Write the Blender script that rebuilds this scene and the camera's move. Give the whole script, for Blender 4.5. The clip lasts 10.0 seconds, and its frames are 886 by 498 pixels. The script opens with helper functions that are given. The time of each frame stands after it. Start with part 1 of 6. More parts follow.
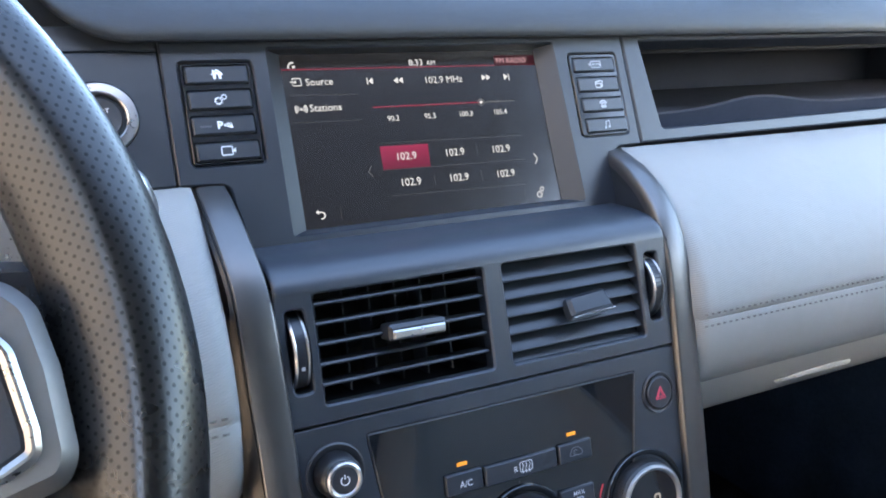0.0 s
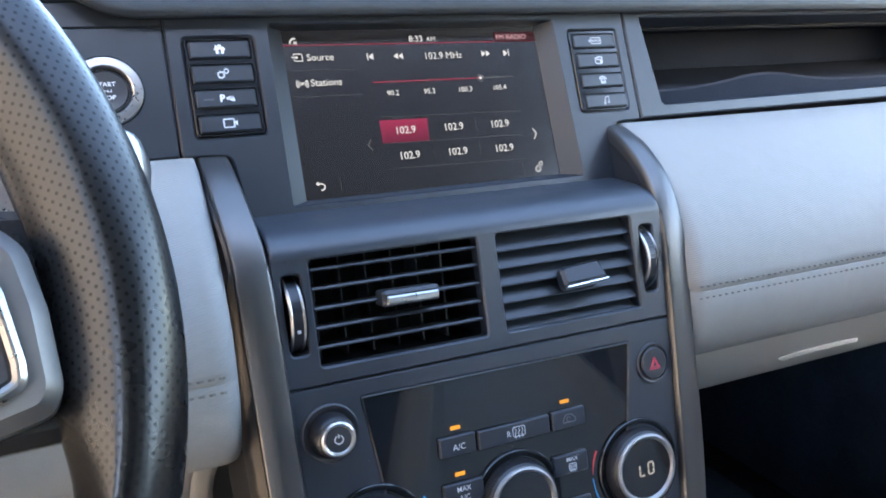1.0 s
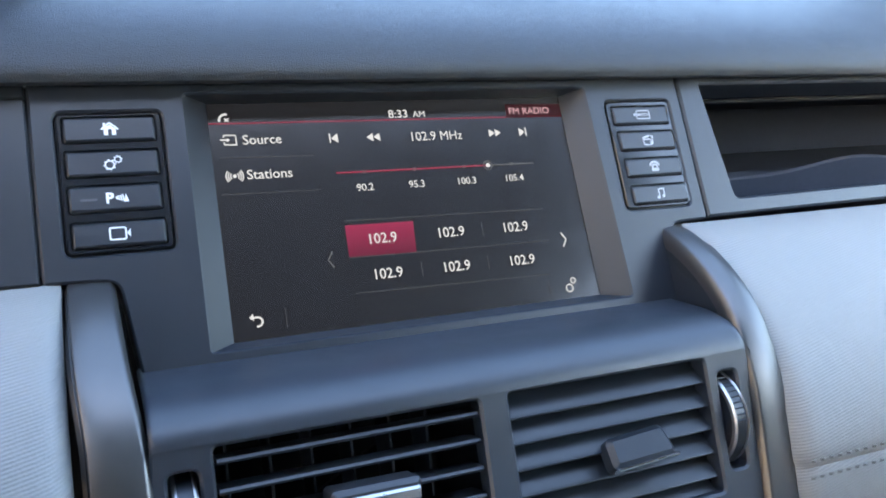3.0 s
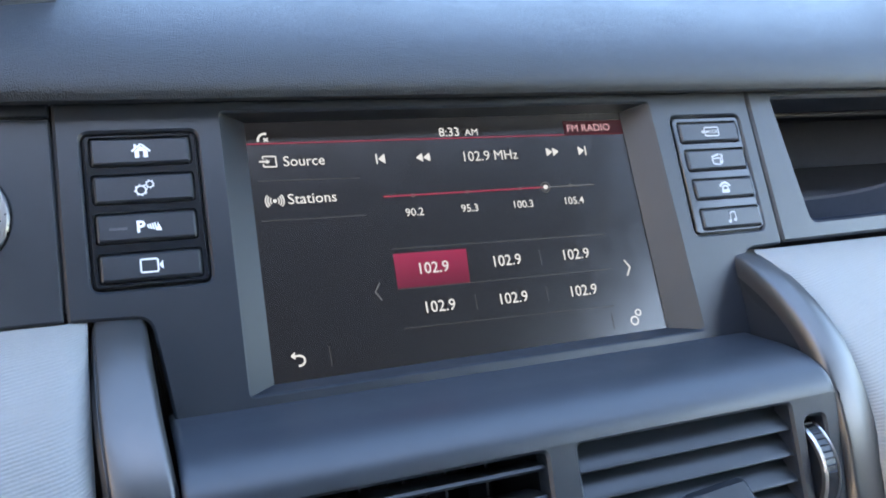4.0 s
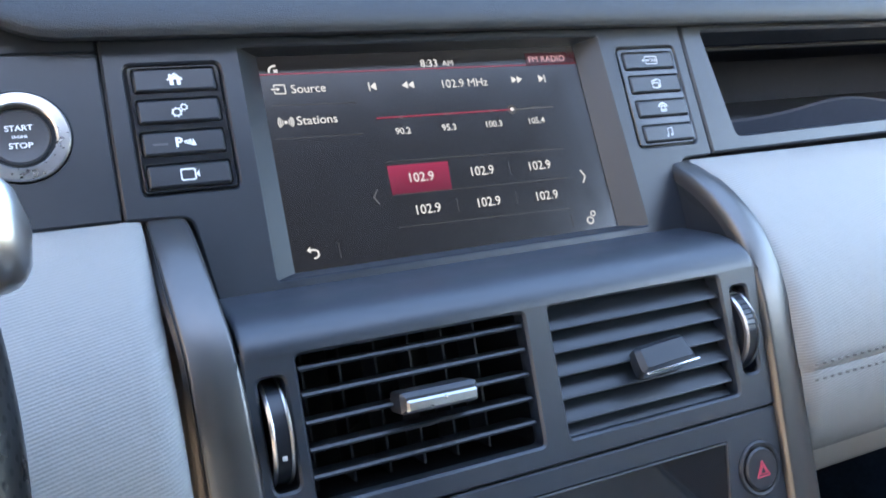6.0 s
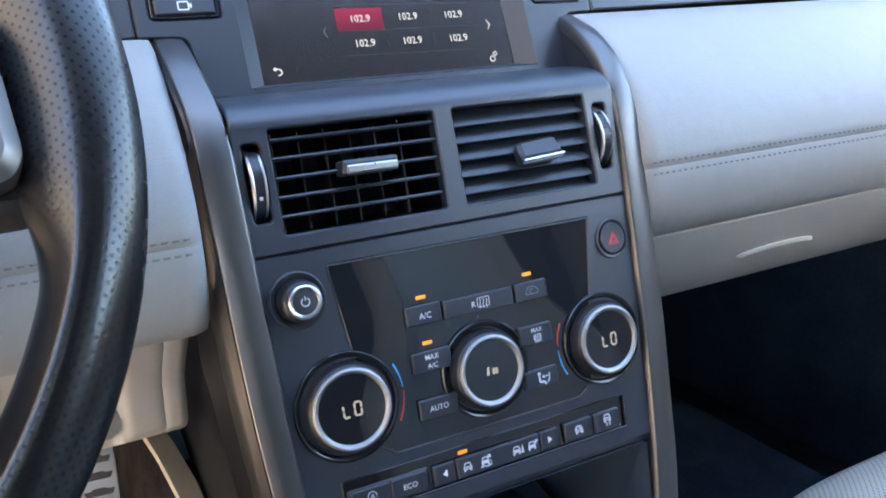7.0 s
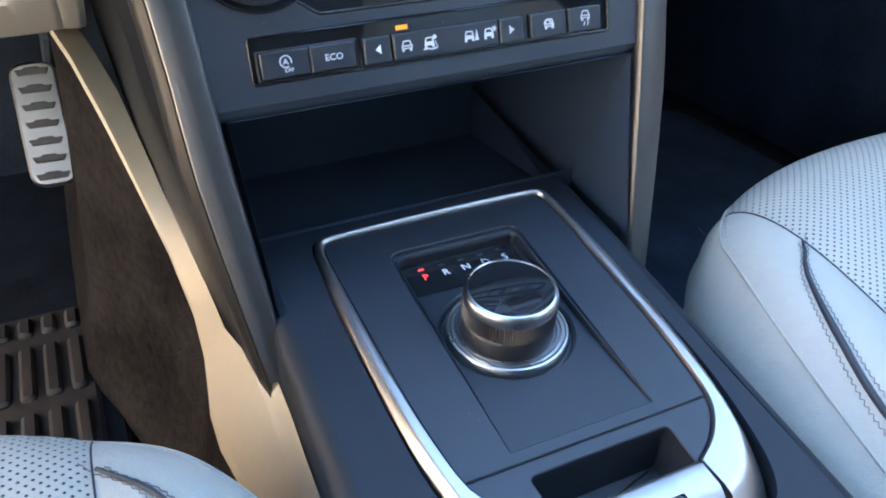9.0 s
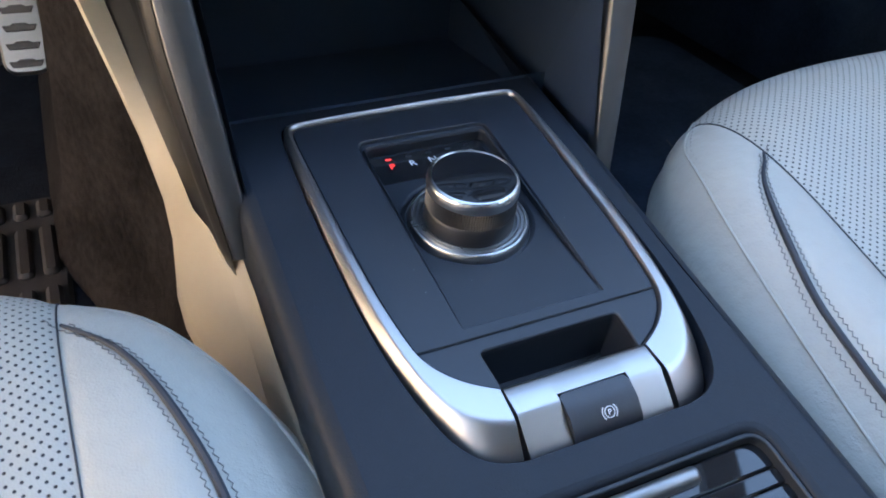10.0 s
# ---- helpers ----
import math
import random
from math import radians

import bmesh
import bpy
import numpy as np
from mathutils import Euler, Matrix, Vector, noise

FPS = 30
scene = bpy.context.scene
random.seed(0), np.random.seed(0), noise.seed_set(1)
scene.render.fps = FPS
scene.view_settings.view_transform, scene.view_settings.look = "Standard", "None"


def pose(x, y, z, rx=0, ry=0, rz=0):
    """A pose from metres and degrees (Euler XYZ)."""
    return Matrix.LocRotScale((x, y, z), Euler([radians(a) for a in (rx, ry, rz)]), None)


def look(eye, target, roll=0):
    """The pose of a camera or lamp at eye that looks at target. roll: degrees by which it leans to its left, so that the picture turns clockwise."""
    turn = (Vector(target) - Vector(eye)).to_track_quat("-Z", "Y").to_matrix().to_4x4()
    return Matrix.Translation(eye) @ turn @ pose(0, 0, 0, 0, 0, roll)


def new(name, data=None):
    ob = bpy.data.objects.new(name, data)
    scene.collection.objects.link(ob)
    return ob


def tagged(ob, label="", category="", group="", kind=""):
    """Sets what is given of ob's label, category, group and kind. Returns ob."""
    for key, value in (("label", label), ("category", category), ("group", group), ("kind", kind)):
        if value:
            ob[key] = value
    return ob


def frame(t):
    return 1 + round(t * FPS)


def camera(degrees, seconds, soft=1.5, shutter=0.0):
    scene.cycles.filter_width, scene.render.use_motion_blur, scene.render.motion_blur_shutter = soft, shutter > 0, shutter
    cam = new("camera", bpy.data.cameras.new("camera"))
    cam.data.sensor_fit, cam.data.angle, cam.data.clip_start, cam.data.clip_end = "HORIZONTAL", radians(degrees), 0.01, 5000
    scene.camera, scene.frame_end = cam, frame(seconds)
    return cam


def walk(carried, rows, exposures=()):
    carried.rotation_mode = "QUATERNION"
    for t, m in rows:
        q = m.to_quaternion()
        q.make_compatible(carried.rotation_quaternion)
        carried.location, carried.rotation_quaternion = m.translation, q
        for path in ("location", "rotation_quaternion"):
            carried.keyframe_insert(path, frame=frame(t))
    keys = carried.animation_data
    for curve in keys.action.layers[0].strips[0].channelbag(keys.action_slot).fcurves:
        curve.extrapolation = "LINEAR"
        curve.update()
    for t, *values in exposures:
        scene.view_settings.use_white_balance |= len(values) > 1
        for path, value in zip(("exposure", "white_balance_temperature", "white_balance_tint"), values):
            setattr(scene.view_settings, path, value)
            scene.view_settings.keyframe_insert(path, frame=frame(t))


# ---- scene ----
cam = camera(57.0, 10.0, soft=1.9)
PATH = [
    (0, (-0.2225, -0.3305, 0.655), (0.659, 1.389, 0.1385), -0.55),
    (0.5, (-0.2115, -0.350, 0.647), (0.6285, 1.385, 0.1145), -0.15),
    (1, (-0.212, -0.352, 0.647), (0.6025, 1.3935, 0.108), -0.9),
    (1.5, (-0.211, -0.348, 0.6475), (0.598, 1.412, 0.150), -1.4),
    (2, (-0.195, -0.326, 0.638), (0.637, 1.443, 0.217), -1.45),
    (2.5, (-0.158, -0.275, 0.632), (0.6455, 1.52, 0.2685), -1.7),
    (3, (-0.1335, -0.223, 0.635), (0.641, 1.5925, 0.3115), -1.7),
    (4.5, (-0.135, -0.188, 0.640), (0.5845, 1.654, 0.339), -1.9),
    (5, (-0.1365, -0.189, 0.6395), (0.601, 1.644, 0.333), -2.5),
    (5.2, (-0.139, -0.189, 0.64), (0.617, 1.635, 0.319), -2.6),
    (6.3, (-0.193, -0.297, 0.614), (0.638, 1.472, 0.188), -3.5),
    (6.5, (-0.206, -0.338, 0.610), (0.634, 1.415, 0.139), -3.4),
    (7, (-0.22, -0.379, 0.585), (0.652, 1.331, 0.023), -2.9),
    (7.5, (-0.204, -0.357, 0.55), (0.615, 1.326, -0.155), -2.7),
    (8, (-0.182, -0.33, 0.505), (0.587, 1.322, -0.319), -2.6),
    (8.5, (-0.17, -0.332, 0.475), (0.568, 1.265, -0.477), -1.8),
    (9, (-0.169, -0.366, 0.454), (0.544, 1.172, -0.606), -0.4),
    (9.5, (-0.169, -0.391, 0.444), (0.547, 1.084, -0.702), 1.7),
    (10, (-0.169, -0.389, 0.44), (0.548, 1.047, -0.754), 3.2),
]
walk(cam, [(t, look(eye, target, roll)) for t, eye, target, roll in PATH],
     [(0, 4.02, 6500, 11), (1, 4.00, 6500, 11), (2, 4.02, 6470, 8), (3, 3.93, 6480, 9), (5, 3.95, 6530, 10), (6.5, 4.12, 6420, 11), (7, 4.20, 6330, 11), (8, 4.55, 5960, 9), (8.5, 4.64, 5960, 7), (9, 4.58, 6040, 6), (9.5, 4.38, 6250, 9), (10, 4.18, 6380, 9)])

# ---- light ----
SUN_AZ, SUN_EL = radians(182), radians(25)
EXPOSURE = 3.85
world = bpy.data.worlds.new("world")
scene.world = world
world.use_nodes = True
wn, wl = world.node_tree.nodes, world.node_tree.links
sky = wn.new("ShaderNodeTexSky")
sky.sky_type, sky.sun_disc = "NISHITA", False
sky.sun_elevation, sky.sun_rotation = SUN_EL, SUN_AZ
wl.new(sky.outputs[0], wn["Background"].inputs[0])
wn["Background"].inputs[1].default_value = 0.15
sun_data = bpy.data.lights.new("sun", "SUN")
sun_data.energy, sun_data.angle, sun_data.color = 3.3, radians(0.5), (1.0, 0.90, 0.78)
sun = new("sun", sun_data)
sun_dir = Vector((math.sin(SUN_AZ) * math.cos(SUN_EL), math.cos(SUN_AZ) * math.cos(SUN_EL), math.sin(SUN_EL)))
sun.matrix_world = look(sun_dir * 10, (0, 0, 0))


# ---- materials ----
class Nodes:
    """Short names for the nodes of one material."""

    def __init__(self, name):
        self.mat = bpy.data.materials.new(name)
        self.mat.use_nodes = True
        self.t = self.mat.node_tree
        self.bsdf = self.t.nodes["Principled BSDF"]

    def put(self, node, key, value):
        if value is None:
            return
        if isinstance(value, bpy.types.NodeSocket):
            self.t.links.new(value, node.inputs[key])
        else:
            node.inputs[key].default_value = value

    def math(self, op, a, b=None, c=None):
        n = self.t.nodes.new("ShaderNodeMath")
        n.operation = op
        for k, v in enumerate((a, b, c)):
            self.put(n, k, v)
        return n.outputs[0]

    def coords(self, kind="Object"):
        return self.t.nodes.new("ShaderNodeTexCoord").outputs[kind]

    def noise(self, vec, scale, detail=3.0, rough=0.55):
        n = self.t.nodes.new("ShaderNodeTexNoise")
        self.put(n, "Vector", vec)
        self.put(n, "Scale", scale), self.put(n, "Detail", detail), self.put(n, "Roughness", rough)
        return n.outputs[0]

    def cells(self, vec, scale):
        n = self.t.nodes.new("ShaderNodeTexVoronoi")
        self.put(n, "Vector", vec), self.put(n, "Scale", scale)
        return n.outputs[0]

    def ramp(self, fac, lo, hi, a, b):
        n = self.t.nodes.new("ShaderNodeMapRange")
        for k, v in enumerate((fac, lo, hi, a, b)):
            self.put(n, k, v)
        return n.outputs[0]

    def mix(self, fac, a, b):
        n = self.t.nodes.new("ShaderNodeMix")
        n.data_type = "RGBA"
        self.put(n, "Factor", fac), self.put(n, 6, a), self.put(n, 7, b)
        return n.outputs[2]

    def bump(self, height, strength, dist, prev=None):
        n = self.t.nodes.new("ShaderNodeBump")
        self.put(n, "Height", height), self.put(n, "Strength", strength), self.put(n, "Distance", dist)
        self.put(n, "Normal", prev)
        return n.outputs[0]

    def dots(self, pitch_u, pitch_v, radius):
        """1 inside the holes of a staggered grid laid out in metres on the UV map."""
        sep = self.t.nodes.new("ShaderNodeSeparateXYZ")
        self.put(sep, 0, self.coords("UV"))
        best = None
        for off in (0.0, 0.5):
            du = self.math("MULTIPLY", self.math("SUBTRACT", self.math("FRACT", self.math("MULTIPLY_ADD", sep.outputs[0], 1 / pitch_u, off)), 0.5), pitch_u)
            dv = self.math("MULTIPLY", self.math("SUBTRACT", self.math("FRACT", self.math("MULTIPLY_ADD", sep.outputs[1], 1 / pitch_v, off)), 0.5), pitch_v)
            d = self.math("SQRT", self.math("ADD", self.math("MULTIPLY", du, du), self.math("MULTIPLY", dv, dv)))
            best = d if best is None else self.math("MINIMUM", best, d)
        return self.ramp(best, radius * 0.7, radius * 1.2, 1.0, 0.0)


def rgb(c, k=1.0):
    return (c[0] * k, c[1] * k, c[2] * k, 1.0)


def surface(name, color, rough, metal=0.0, grain=0.0, grain_scale=900.0, cell=0.0, cell_scale=500.0, vary=0.12, wear=25.0, coat=0.0, spec=0.5, brushed=0.0, rough_vary=0.06):
    """A real surface: colour and gloss vary at two scales, with a fine relief."""
    n = Nodes(name)
    c = n.coords()
    big, small = n.noise(c, wear, 4.0), n.noise(c, wear * 14, 2.0)
    both = n.math("ADD", n.math("MULTIPLY", big, 0.65), n.math("MULTIPLY", small, 0.35))
    fac = n.ramp(both, 0.3, 0.7, 0.0, 1.0)
    n.put(n.bsdf, "Base Color", n.mix(fac, rgb(color, 1 - vary), rgb(color, 1 + vary)))
    n.put(n.bsdf, "Roughness", n.ramp(both, 0.3, 0.7, max(0.02, rough - rough_vary), min(1, rough + rough_vary)))
    n.put(n.bsdf, "Metallic", metal), n.put(n.bsdf, "Coat Weight", coat), n.put(n.bsdf, "Specular IOR Level", spec)
    last = None
    if grain:
        last = n.bump(n.noise(c, grain_scale, 3.0), grain, 0.0006, last)
    if cell:
        last = n.bump(n.cells(c, cell_scale), cell, 0.0008, last)
    if brushed:
        m = n.t.nodes.new("ShaderNodeMapping")
        n.put(m, 0, c)
        m.inputs["Scale"].default_value = (1800, 60, 60)
        last = n.bump(n.noise(m.outputs[0], 1.0, 2.0), brushed, 0.0004, last)
    if last is not None:
        n.put(n.bsdf, "Normal", last)
    return n.mat


def leather(name, color, perforated=None, ribs=0.0, rough=0.42, hole=(0.012, 0.012, 0.014), cell=0.25, crease=0.12, pit=0.5):
    n = Nodes(name)
    c = n.coords()
    big, small = n.noise(c, 9, 4.0), n.noise(c, 140, 2.0)
    both = n.math("ADD", n.math("MULTIPLY", big, 0.7), n.math("MULTIPLY", small, 0.3))
    col = n.mix(n.ramp(both, 0.3, 0.7, 0.0, 1.0), rgb(color, 0.93), rgb(color, 1.05))
    last = n.bump(n.cells(c, 900), cell, 0.0005)
    last = n.bump(n.noise(c, 60, 3.0), crease, 0.004, last)
    if ribs:
        sep = n.t.nodes.new("ShaderNodeSeparateXYZ")
        n.put(sep, 0, n.coords("UV"))
        line = n.math("SINE", n.math("MULTIPLY", n.math("ADD", sep.outputs[1], n.math("MULTIPLY", sep.outputs[0], 0.22)), 2 * math.pi / 0.0014))
        line = n.math("MULTIPLY", line, n.ramp(n.noise(c, 380, 2.0), 0.35, 0.65, 0.5, 1.0))
        last = n.bump(line, ribs, 0.0006, last)
    if perforated:
        d = n.dots(*perforated)
        col = n.mix(d, col, rgb(hole))
        last = n.bump(n.math("SUBTRACT", 1.0, d), pit, 0.0008, last)
        n.put(n.bsdf, "Specular IOR Level", n.math("SUBTRACT", 0.5, n.math("MULTIPLY", d, 0.22)))
    n.put(n.bsdf, "Base Color", col), n.put(n.bsdf, "Normal", last)
    n.put(n.bsdf, "Roughness", n.ramp(both, 0.3, 0.7, rough - 0.05, rough + 0.07))
    return n.mat


def glow(name, color, power, base=(0.01, 0.01, 0.01), rough=0.08):
    n = Nodes(name)
    n.put(n.bsdf, "Specular IOR Level", 0.3)
    n.put(n.bsdf, "Base Color", rgb(base)), n.put(n.bsdf, "Roughness", rough)
    n.put(n.bsdf, "Emission Color", rgb(color)), n.put(n.bsdf, "Emission Strength", power / 2 ** EXPOSURE)
    return n.mat


BLACK = surface("black_soft_plastic", (0.0200, 0.0246, 0.0330), 0.36, grain=0.15, grain_scale=3400, spec=0.62, vary=0.15, wear=12)
FASCIA_BLACK = surface("fascia_plastic", (0.0135, 0.0165, 0.0225), 0.38, grain=0.15, grain_scale=3400, spec=0.5, vary=0.15, wear=12)
DASH = surface("grained_dash_skin", (0.0160, 0.0195, 0.0250), 0.48, spec=0.42, grain=0.26, grain_scale=2400, cell=0.40, cell_scale=2100, vary=0.2, wear=16)
DEEP = surface("dark_recess_plastic", (0.013, 0.016, 0.021), 0.55, grain=0.3, grain_scale=800, wear=20)
SLAT = surface("satin_black_slats", (0.016, 0.019, 0.024), 0.36, vary=0.15, wear=40)
CONSOLE = surface("console_plastic", (0.0118, 0.0152, 0.0215), 0.42, grain=0.25, grain_scale=1600, spec=0.5, vary=0.15, wear=12)
DECK_SKIN = surface("console_deck_skin", (0.0100, 0.0130, 0.0188), 0.50, grain=0.3, grain_scale=1500, cell=0.12, cell_scale=900, spec=0.27, vary=0.2, wear=14)
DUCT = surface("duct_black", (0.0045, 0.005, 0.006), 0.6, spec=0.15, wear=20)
KEY = surface("key_plastic", (0.019, 0.022, 0.0285), 0.36, grain=0.1, vary=0.12, wear=60)
BUTTON = surface("button_black", (0.024, 0.025, 0.029), 0.38, grain=0.1, vary=0.15, wear=60)
GLOSS_SOFT = surface("glossy_black", (0.010, 0.011, 0.013), 0.16, spec=0.6, vary=0.1, wear=30, rough_vary=0.02)
GLOSS = surface("piano_black", (0.0105, 0.0115, 0.0135), 0.035, spec=0.6, vary=0.1, wear=30, rough_vary=0.015)
BIN = surface("bin_plastic", (0.027, 0.040, 0.062), 0.45, grain=0.2, grain_scale=900, wear=20)
SIDE_BLACK = surface("side_panel_plastic", (0.0058, 0.0064, 0.0082), 0.36, spec=0.24, vary=0.15, wear=14, rough_vary=0.02)
PEDAL_STEEL = surface("pedal_steel", (0.20, 0.188, 0.175), 0.42, metal=1.0, vary=0.1, wear=30, brushed=0.05)
GAP = surface("shadow_black", (0.007, 0.007, 0.009), 0.40, spec=0.2, wear=60)
KNURL = surface("rubber_black", (0.014, 0.014, 0.016), 0.42, wear=60)
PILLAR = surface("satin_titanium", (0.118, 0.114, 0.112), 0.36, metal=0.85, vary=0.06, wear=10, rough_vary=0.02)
# The face's colour halved, for the outer facets and the key frame.
PILLAR_DARK = surface("halved_titanium", (0.060, 0.057, 0.056), 0.36, metal=0.8, vary=0.06, wear=10, rough_vary=0.02)
CHROME = surface("chrome", (0.78, 0.79, 0.80), 0.10, metal=1.0, vary=0.05, wear=40)
SATIN = surface("satin_chrome", (0.47, 0.46, 0.45), 0.29, metal=1.0, vary=0.06, wear=30, rough_vary=0.03)
SPOKE = surface("warm_satin_alloy", (0.24, 0.228, 0.22), 0.38, metal=0.9, vary=0.08, wear=20, rough_vary=0.03)
RING = surface("frosted_chrome", (0.37, 0.36, 0.352), 0.42, metal=1.0, vary=0.12, wear=60, grain=0.5, grain_scale=2600)
FRAME = surface("polished_frame", (0.41, 0.385, 0.365), 0.36, metal=1.0, vary=0.02, wear=5, rough_vary=0.0)
STEEL = surface("brushed_steel", (0.52, 0.50, 0.485), 0.33, metal=1.0, vary=0.1, wear=30, brushed=0.05)
CREAM = leather("cream_ribbed_leather", (0.230, 0.226, 0.217), ribs=0.22, cell=0.1, rough=0.56)
SEAT = leather("light_grey_leather", (0.352, 0.340, 0.296), crease=0.36)
PERF = leather("perforated_light_leather", (0.352, 0.340, 0.296), perforated=(0.0054, 0.0054, 0.00074), hole=(0.02, 0.02, 0.025))
WHEEL = leather("black_wheel_leather", (0.013, 0.013, 0.014), rough=0.25, cell=0.03, crease=0.008)
WHEEL_PERF = leather("perforated_wheel_leather", (0.0065, 0.0060, 0.0058), perforated=(0.0038, 0.0040, 0.00060), rough=0.27, hole=(0.002, 0.002, 0.002), cell=0.03, crease=0.008, pit=0.09)
PIPING = surface("dark_piping", (0.022, 0.024, 0.031), 0.6, wear=80)
SEAT_THREAD = surface("dark_grey_thread", (0.105, 0.10, 0.098), 0.7, wear=200)
THREAD = surface("grey_thread", (0.25, 0.245, 0.235), 0.7, wear=200)
# Thread darkened so its colour carries the shade of the stitch holes.
DASH_THREAD = surface("hole_shaded_thread", (0.15, 0.145, 0.135), 0.7, wear=200)
TAN = surface("beige_plastic", (0.365, 0.30, 0.213), 0.5, grain=0.3, grain_scale=1400, vary=0.06, wear=10)
DOOR_TRIM = surface("door_trim", (0.50, 0.41, 0.31), 0.5, grain=0.3, grain_scale=1400, vary=0.06, wear=10)
REVEAL = surface("satin_black_reveal", (0.011, 0.013, 0.018), 0.36, metal=0.0, vary=0.08, wear=14)
# Cream plastic lightened to make up for weak light under the dash.
GLOVE = surface("brightened_cream_plastic", (0.56, 0.53, 0.475), 0.42, grain=0.3, grain_scale=1400, vary=0.05, wear=10)
CREAM_PLASTIC = surface("cream_plastic", (0.36, 0.33, 0.287), 0.45, grain=0.3, grain_scale=1400, vary=0.05, wear=10)
# Black carpet made lighter and bluer: lens haze put into the colour.
HAZE_CARPET = surface("haze_lifted_carpet", (0.024, 0.036, 0.057), 0.95, grain=0.6, grain_scale=1500, cell=0.6, cell_scale=700, vary=0.4, wear=14, spec=0.02)
CARPET = surface("black_carpet", (0.0115, 0.0132, 0.0175), 0.95, grain=0.6, grain_scale=1500, cell=0.6, cell_scale=700, vary=0.5, wear=14, spec=0.02)
# Mottled by dust; the warm tone stands for warmer light on this carpet.
TUNNEL = surface("dusty_warm_lit_carpet", (0.0165, 0.0140, 0.0132), 0.95, grain=0.6, grain_scale=1500, cell=0.6, cell_scale=700, vary=0.85, wear=11, spec=0.02)
RUBBER = surface("mat_rubber", (0.022, 0.0172, 0.0155), 0.7, grain=0.5, vary=0.2, wear=30)
WHITE_INK = surface("white_print", (0.75, 0.76, 0.77), 0.5, vary=0.05)
LINT = surface("lint", (0.16, 0.16, 0.165), 0.8, wear=200)
TRAY = surface("tray_plastic", (0.040, 0.041, 0.050), 0.7, spec=0.12, vary=0.1, wear=12)
FLOCK = surface("flocked_lining", (0.027, 0.032, 0.046), 0.9, spec=0.03, wear=20)
DIM_INK = surface("dim_print", (0.07, 0.07, 0.08), 0.5, vary=0.05)
GREY_INK = surface("grey_print", (0.42, 0.42, 0.43), 0.5, vary=0.05)
DIM_KEY_INK = surface("faint_print", (0.16, 0.165, 0.18), 0.5, vary=0.05)
# The hazard print gets a slight glow to brighten its red.
HAZARD_INK = glow("glowing_red_print", (0.8, 0.10, 0.16), 0.14, (0.42, 0.07, 0.10))
AMBER = glow("amber_lamp", (1.0, 0.30, 0.008), 0.48, (0.6, 0.25, 0.03))
RED_LAMP = glow("red_lamp", (1.0, 0.06, 0.07), 1.3, (0.4, 0.03, 0.02))
# The printed arcs are given a slight glow of their own.
BLUE_INK = glow("glowing_blue_print", (0.06, 0.30, 0.62), 0.25, (0.06, 0.28, 0.55))
RED_INK = glow("glowing_red_arc_print", (0.6, 0.06, 0.07), 0.2, (0.45, 0.06, 0.07))
LCD = glow("display_digits", (1.0, 0.90, 0.76), 0.38, (0.05, 0.05, 0.05))
SCREEN_WHITE = glow("screen_white", (1.0, 0.97, 0.94), 0.82)
SCREEN_GREY = glow("screen_grey", (0.5, 0.5, 0.52), 0.16)
SCREEN_DIM = glow("screen_dim", (0.5, 0.5, 0.52), 0.30)
SCREEN_RED = glow("screen_red", (0.75, 0.05, 0.13), 0.50)


def lit_box():
    """The chosen station's field: crimson, brighter towards its upper edge."""
    n = Nodes("screen_crimson")
    sep = n.t.nodes.new("ShaderNodeSeparateXYZ")
    n.put(sep, 0, n.coords())
    n.put(n.bsdf, "Base Color", rgb((0.01, 0.01, 0.01))), n.put(n.bsdf, "Roughness", 0.08), n.put(n.bsdf, "Specular IOR Level", 0.3)
    n.put(n.bsdf, "Emission Color", rgb((0.66, 0.045, 0.15)))
    n.put(n.bsdf, "Emission Strength", n.ramp(sep.outputs[2], 0.575, 0.5885, 0.22 / 2 ** EXPOSURE, 0.52 / 2 ** EXPOSURE))
    return n.mat


SCREEN_BOX = lit_box()
HEADLINER = surface("headliner_cloth", (0.050, 0.049, 0.050), 0.9, wear=20)
# For the unseen wall added on the driver's side to shape the light.
BOUNCE = surface("bounce_wall_sand", (0.55, 0.45, 0.365), 0.9, grain=0.8, grain_scale=90, vary=0.12, wear=2)
GROUND = surface("concrete", (0.23, 0.205, 0.17), 0.9, grain=1.0, grain_scale=60, vary=0.3, wear=2)


def screen_glass():
    n = Nodes("screen_glass")
    n.put(n.bsdf, "Base Color", rgb((0.006, 0.006, 0.007)))
    c = n.coords()
    smear = n.ramp(n.noise(c, 90, 5.0, 0.75), 0.40, 0.75, 0.17, 0.24)
    n.put(n.bsdf, "Roughness", smear)
    n.put(n.bsdf, "Coat Weight", 0.1), n.put(n.bsdf, "Coat Roughness", 0.42)
    n.put(n.bsdf, "Emission Color", rgb((0.84, 0.79, 0.84))), n.put(n.bsdf, "Emission Strength", 0.017 / 2 ** EXPOSURE)
    return n.mat


SCREEN = screen_glass()


def tinted_glass():
    n = Nodes("tinted_glass")
    n.put(n.bsdf, "Base Color", rgb((0.24, 0.31, 0.27))), n.put(n.bsdf, "Roughness", 0.0)
    n.put(n.bsdf, "Transmission Weight", 1.0), n.put(n.bsdf, "IOR", 1.05)
    return n.mat


TINT = tinted_glass()


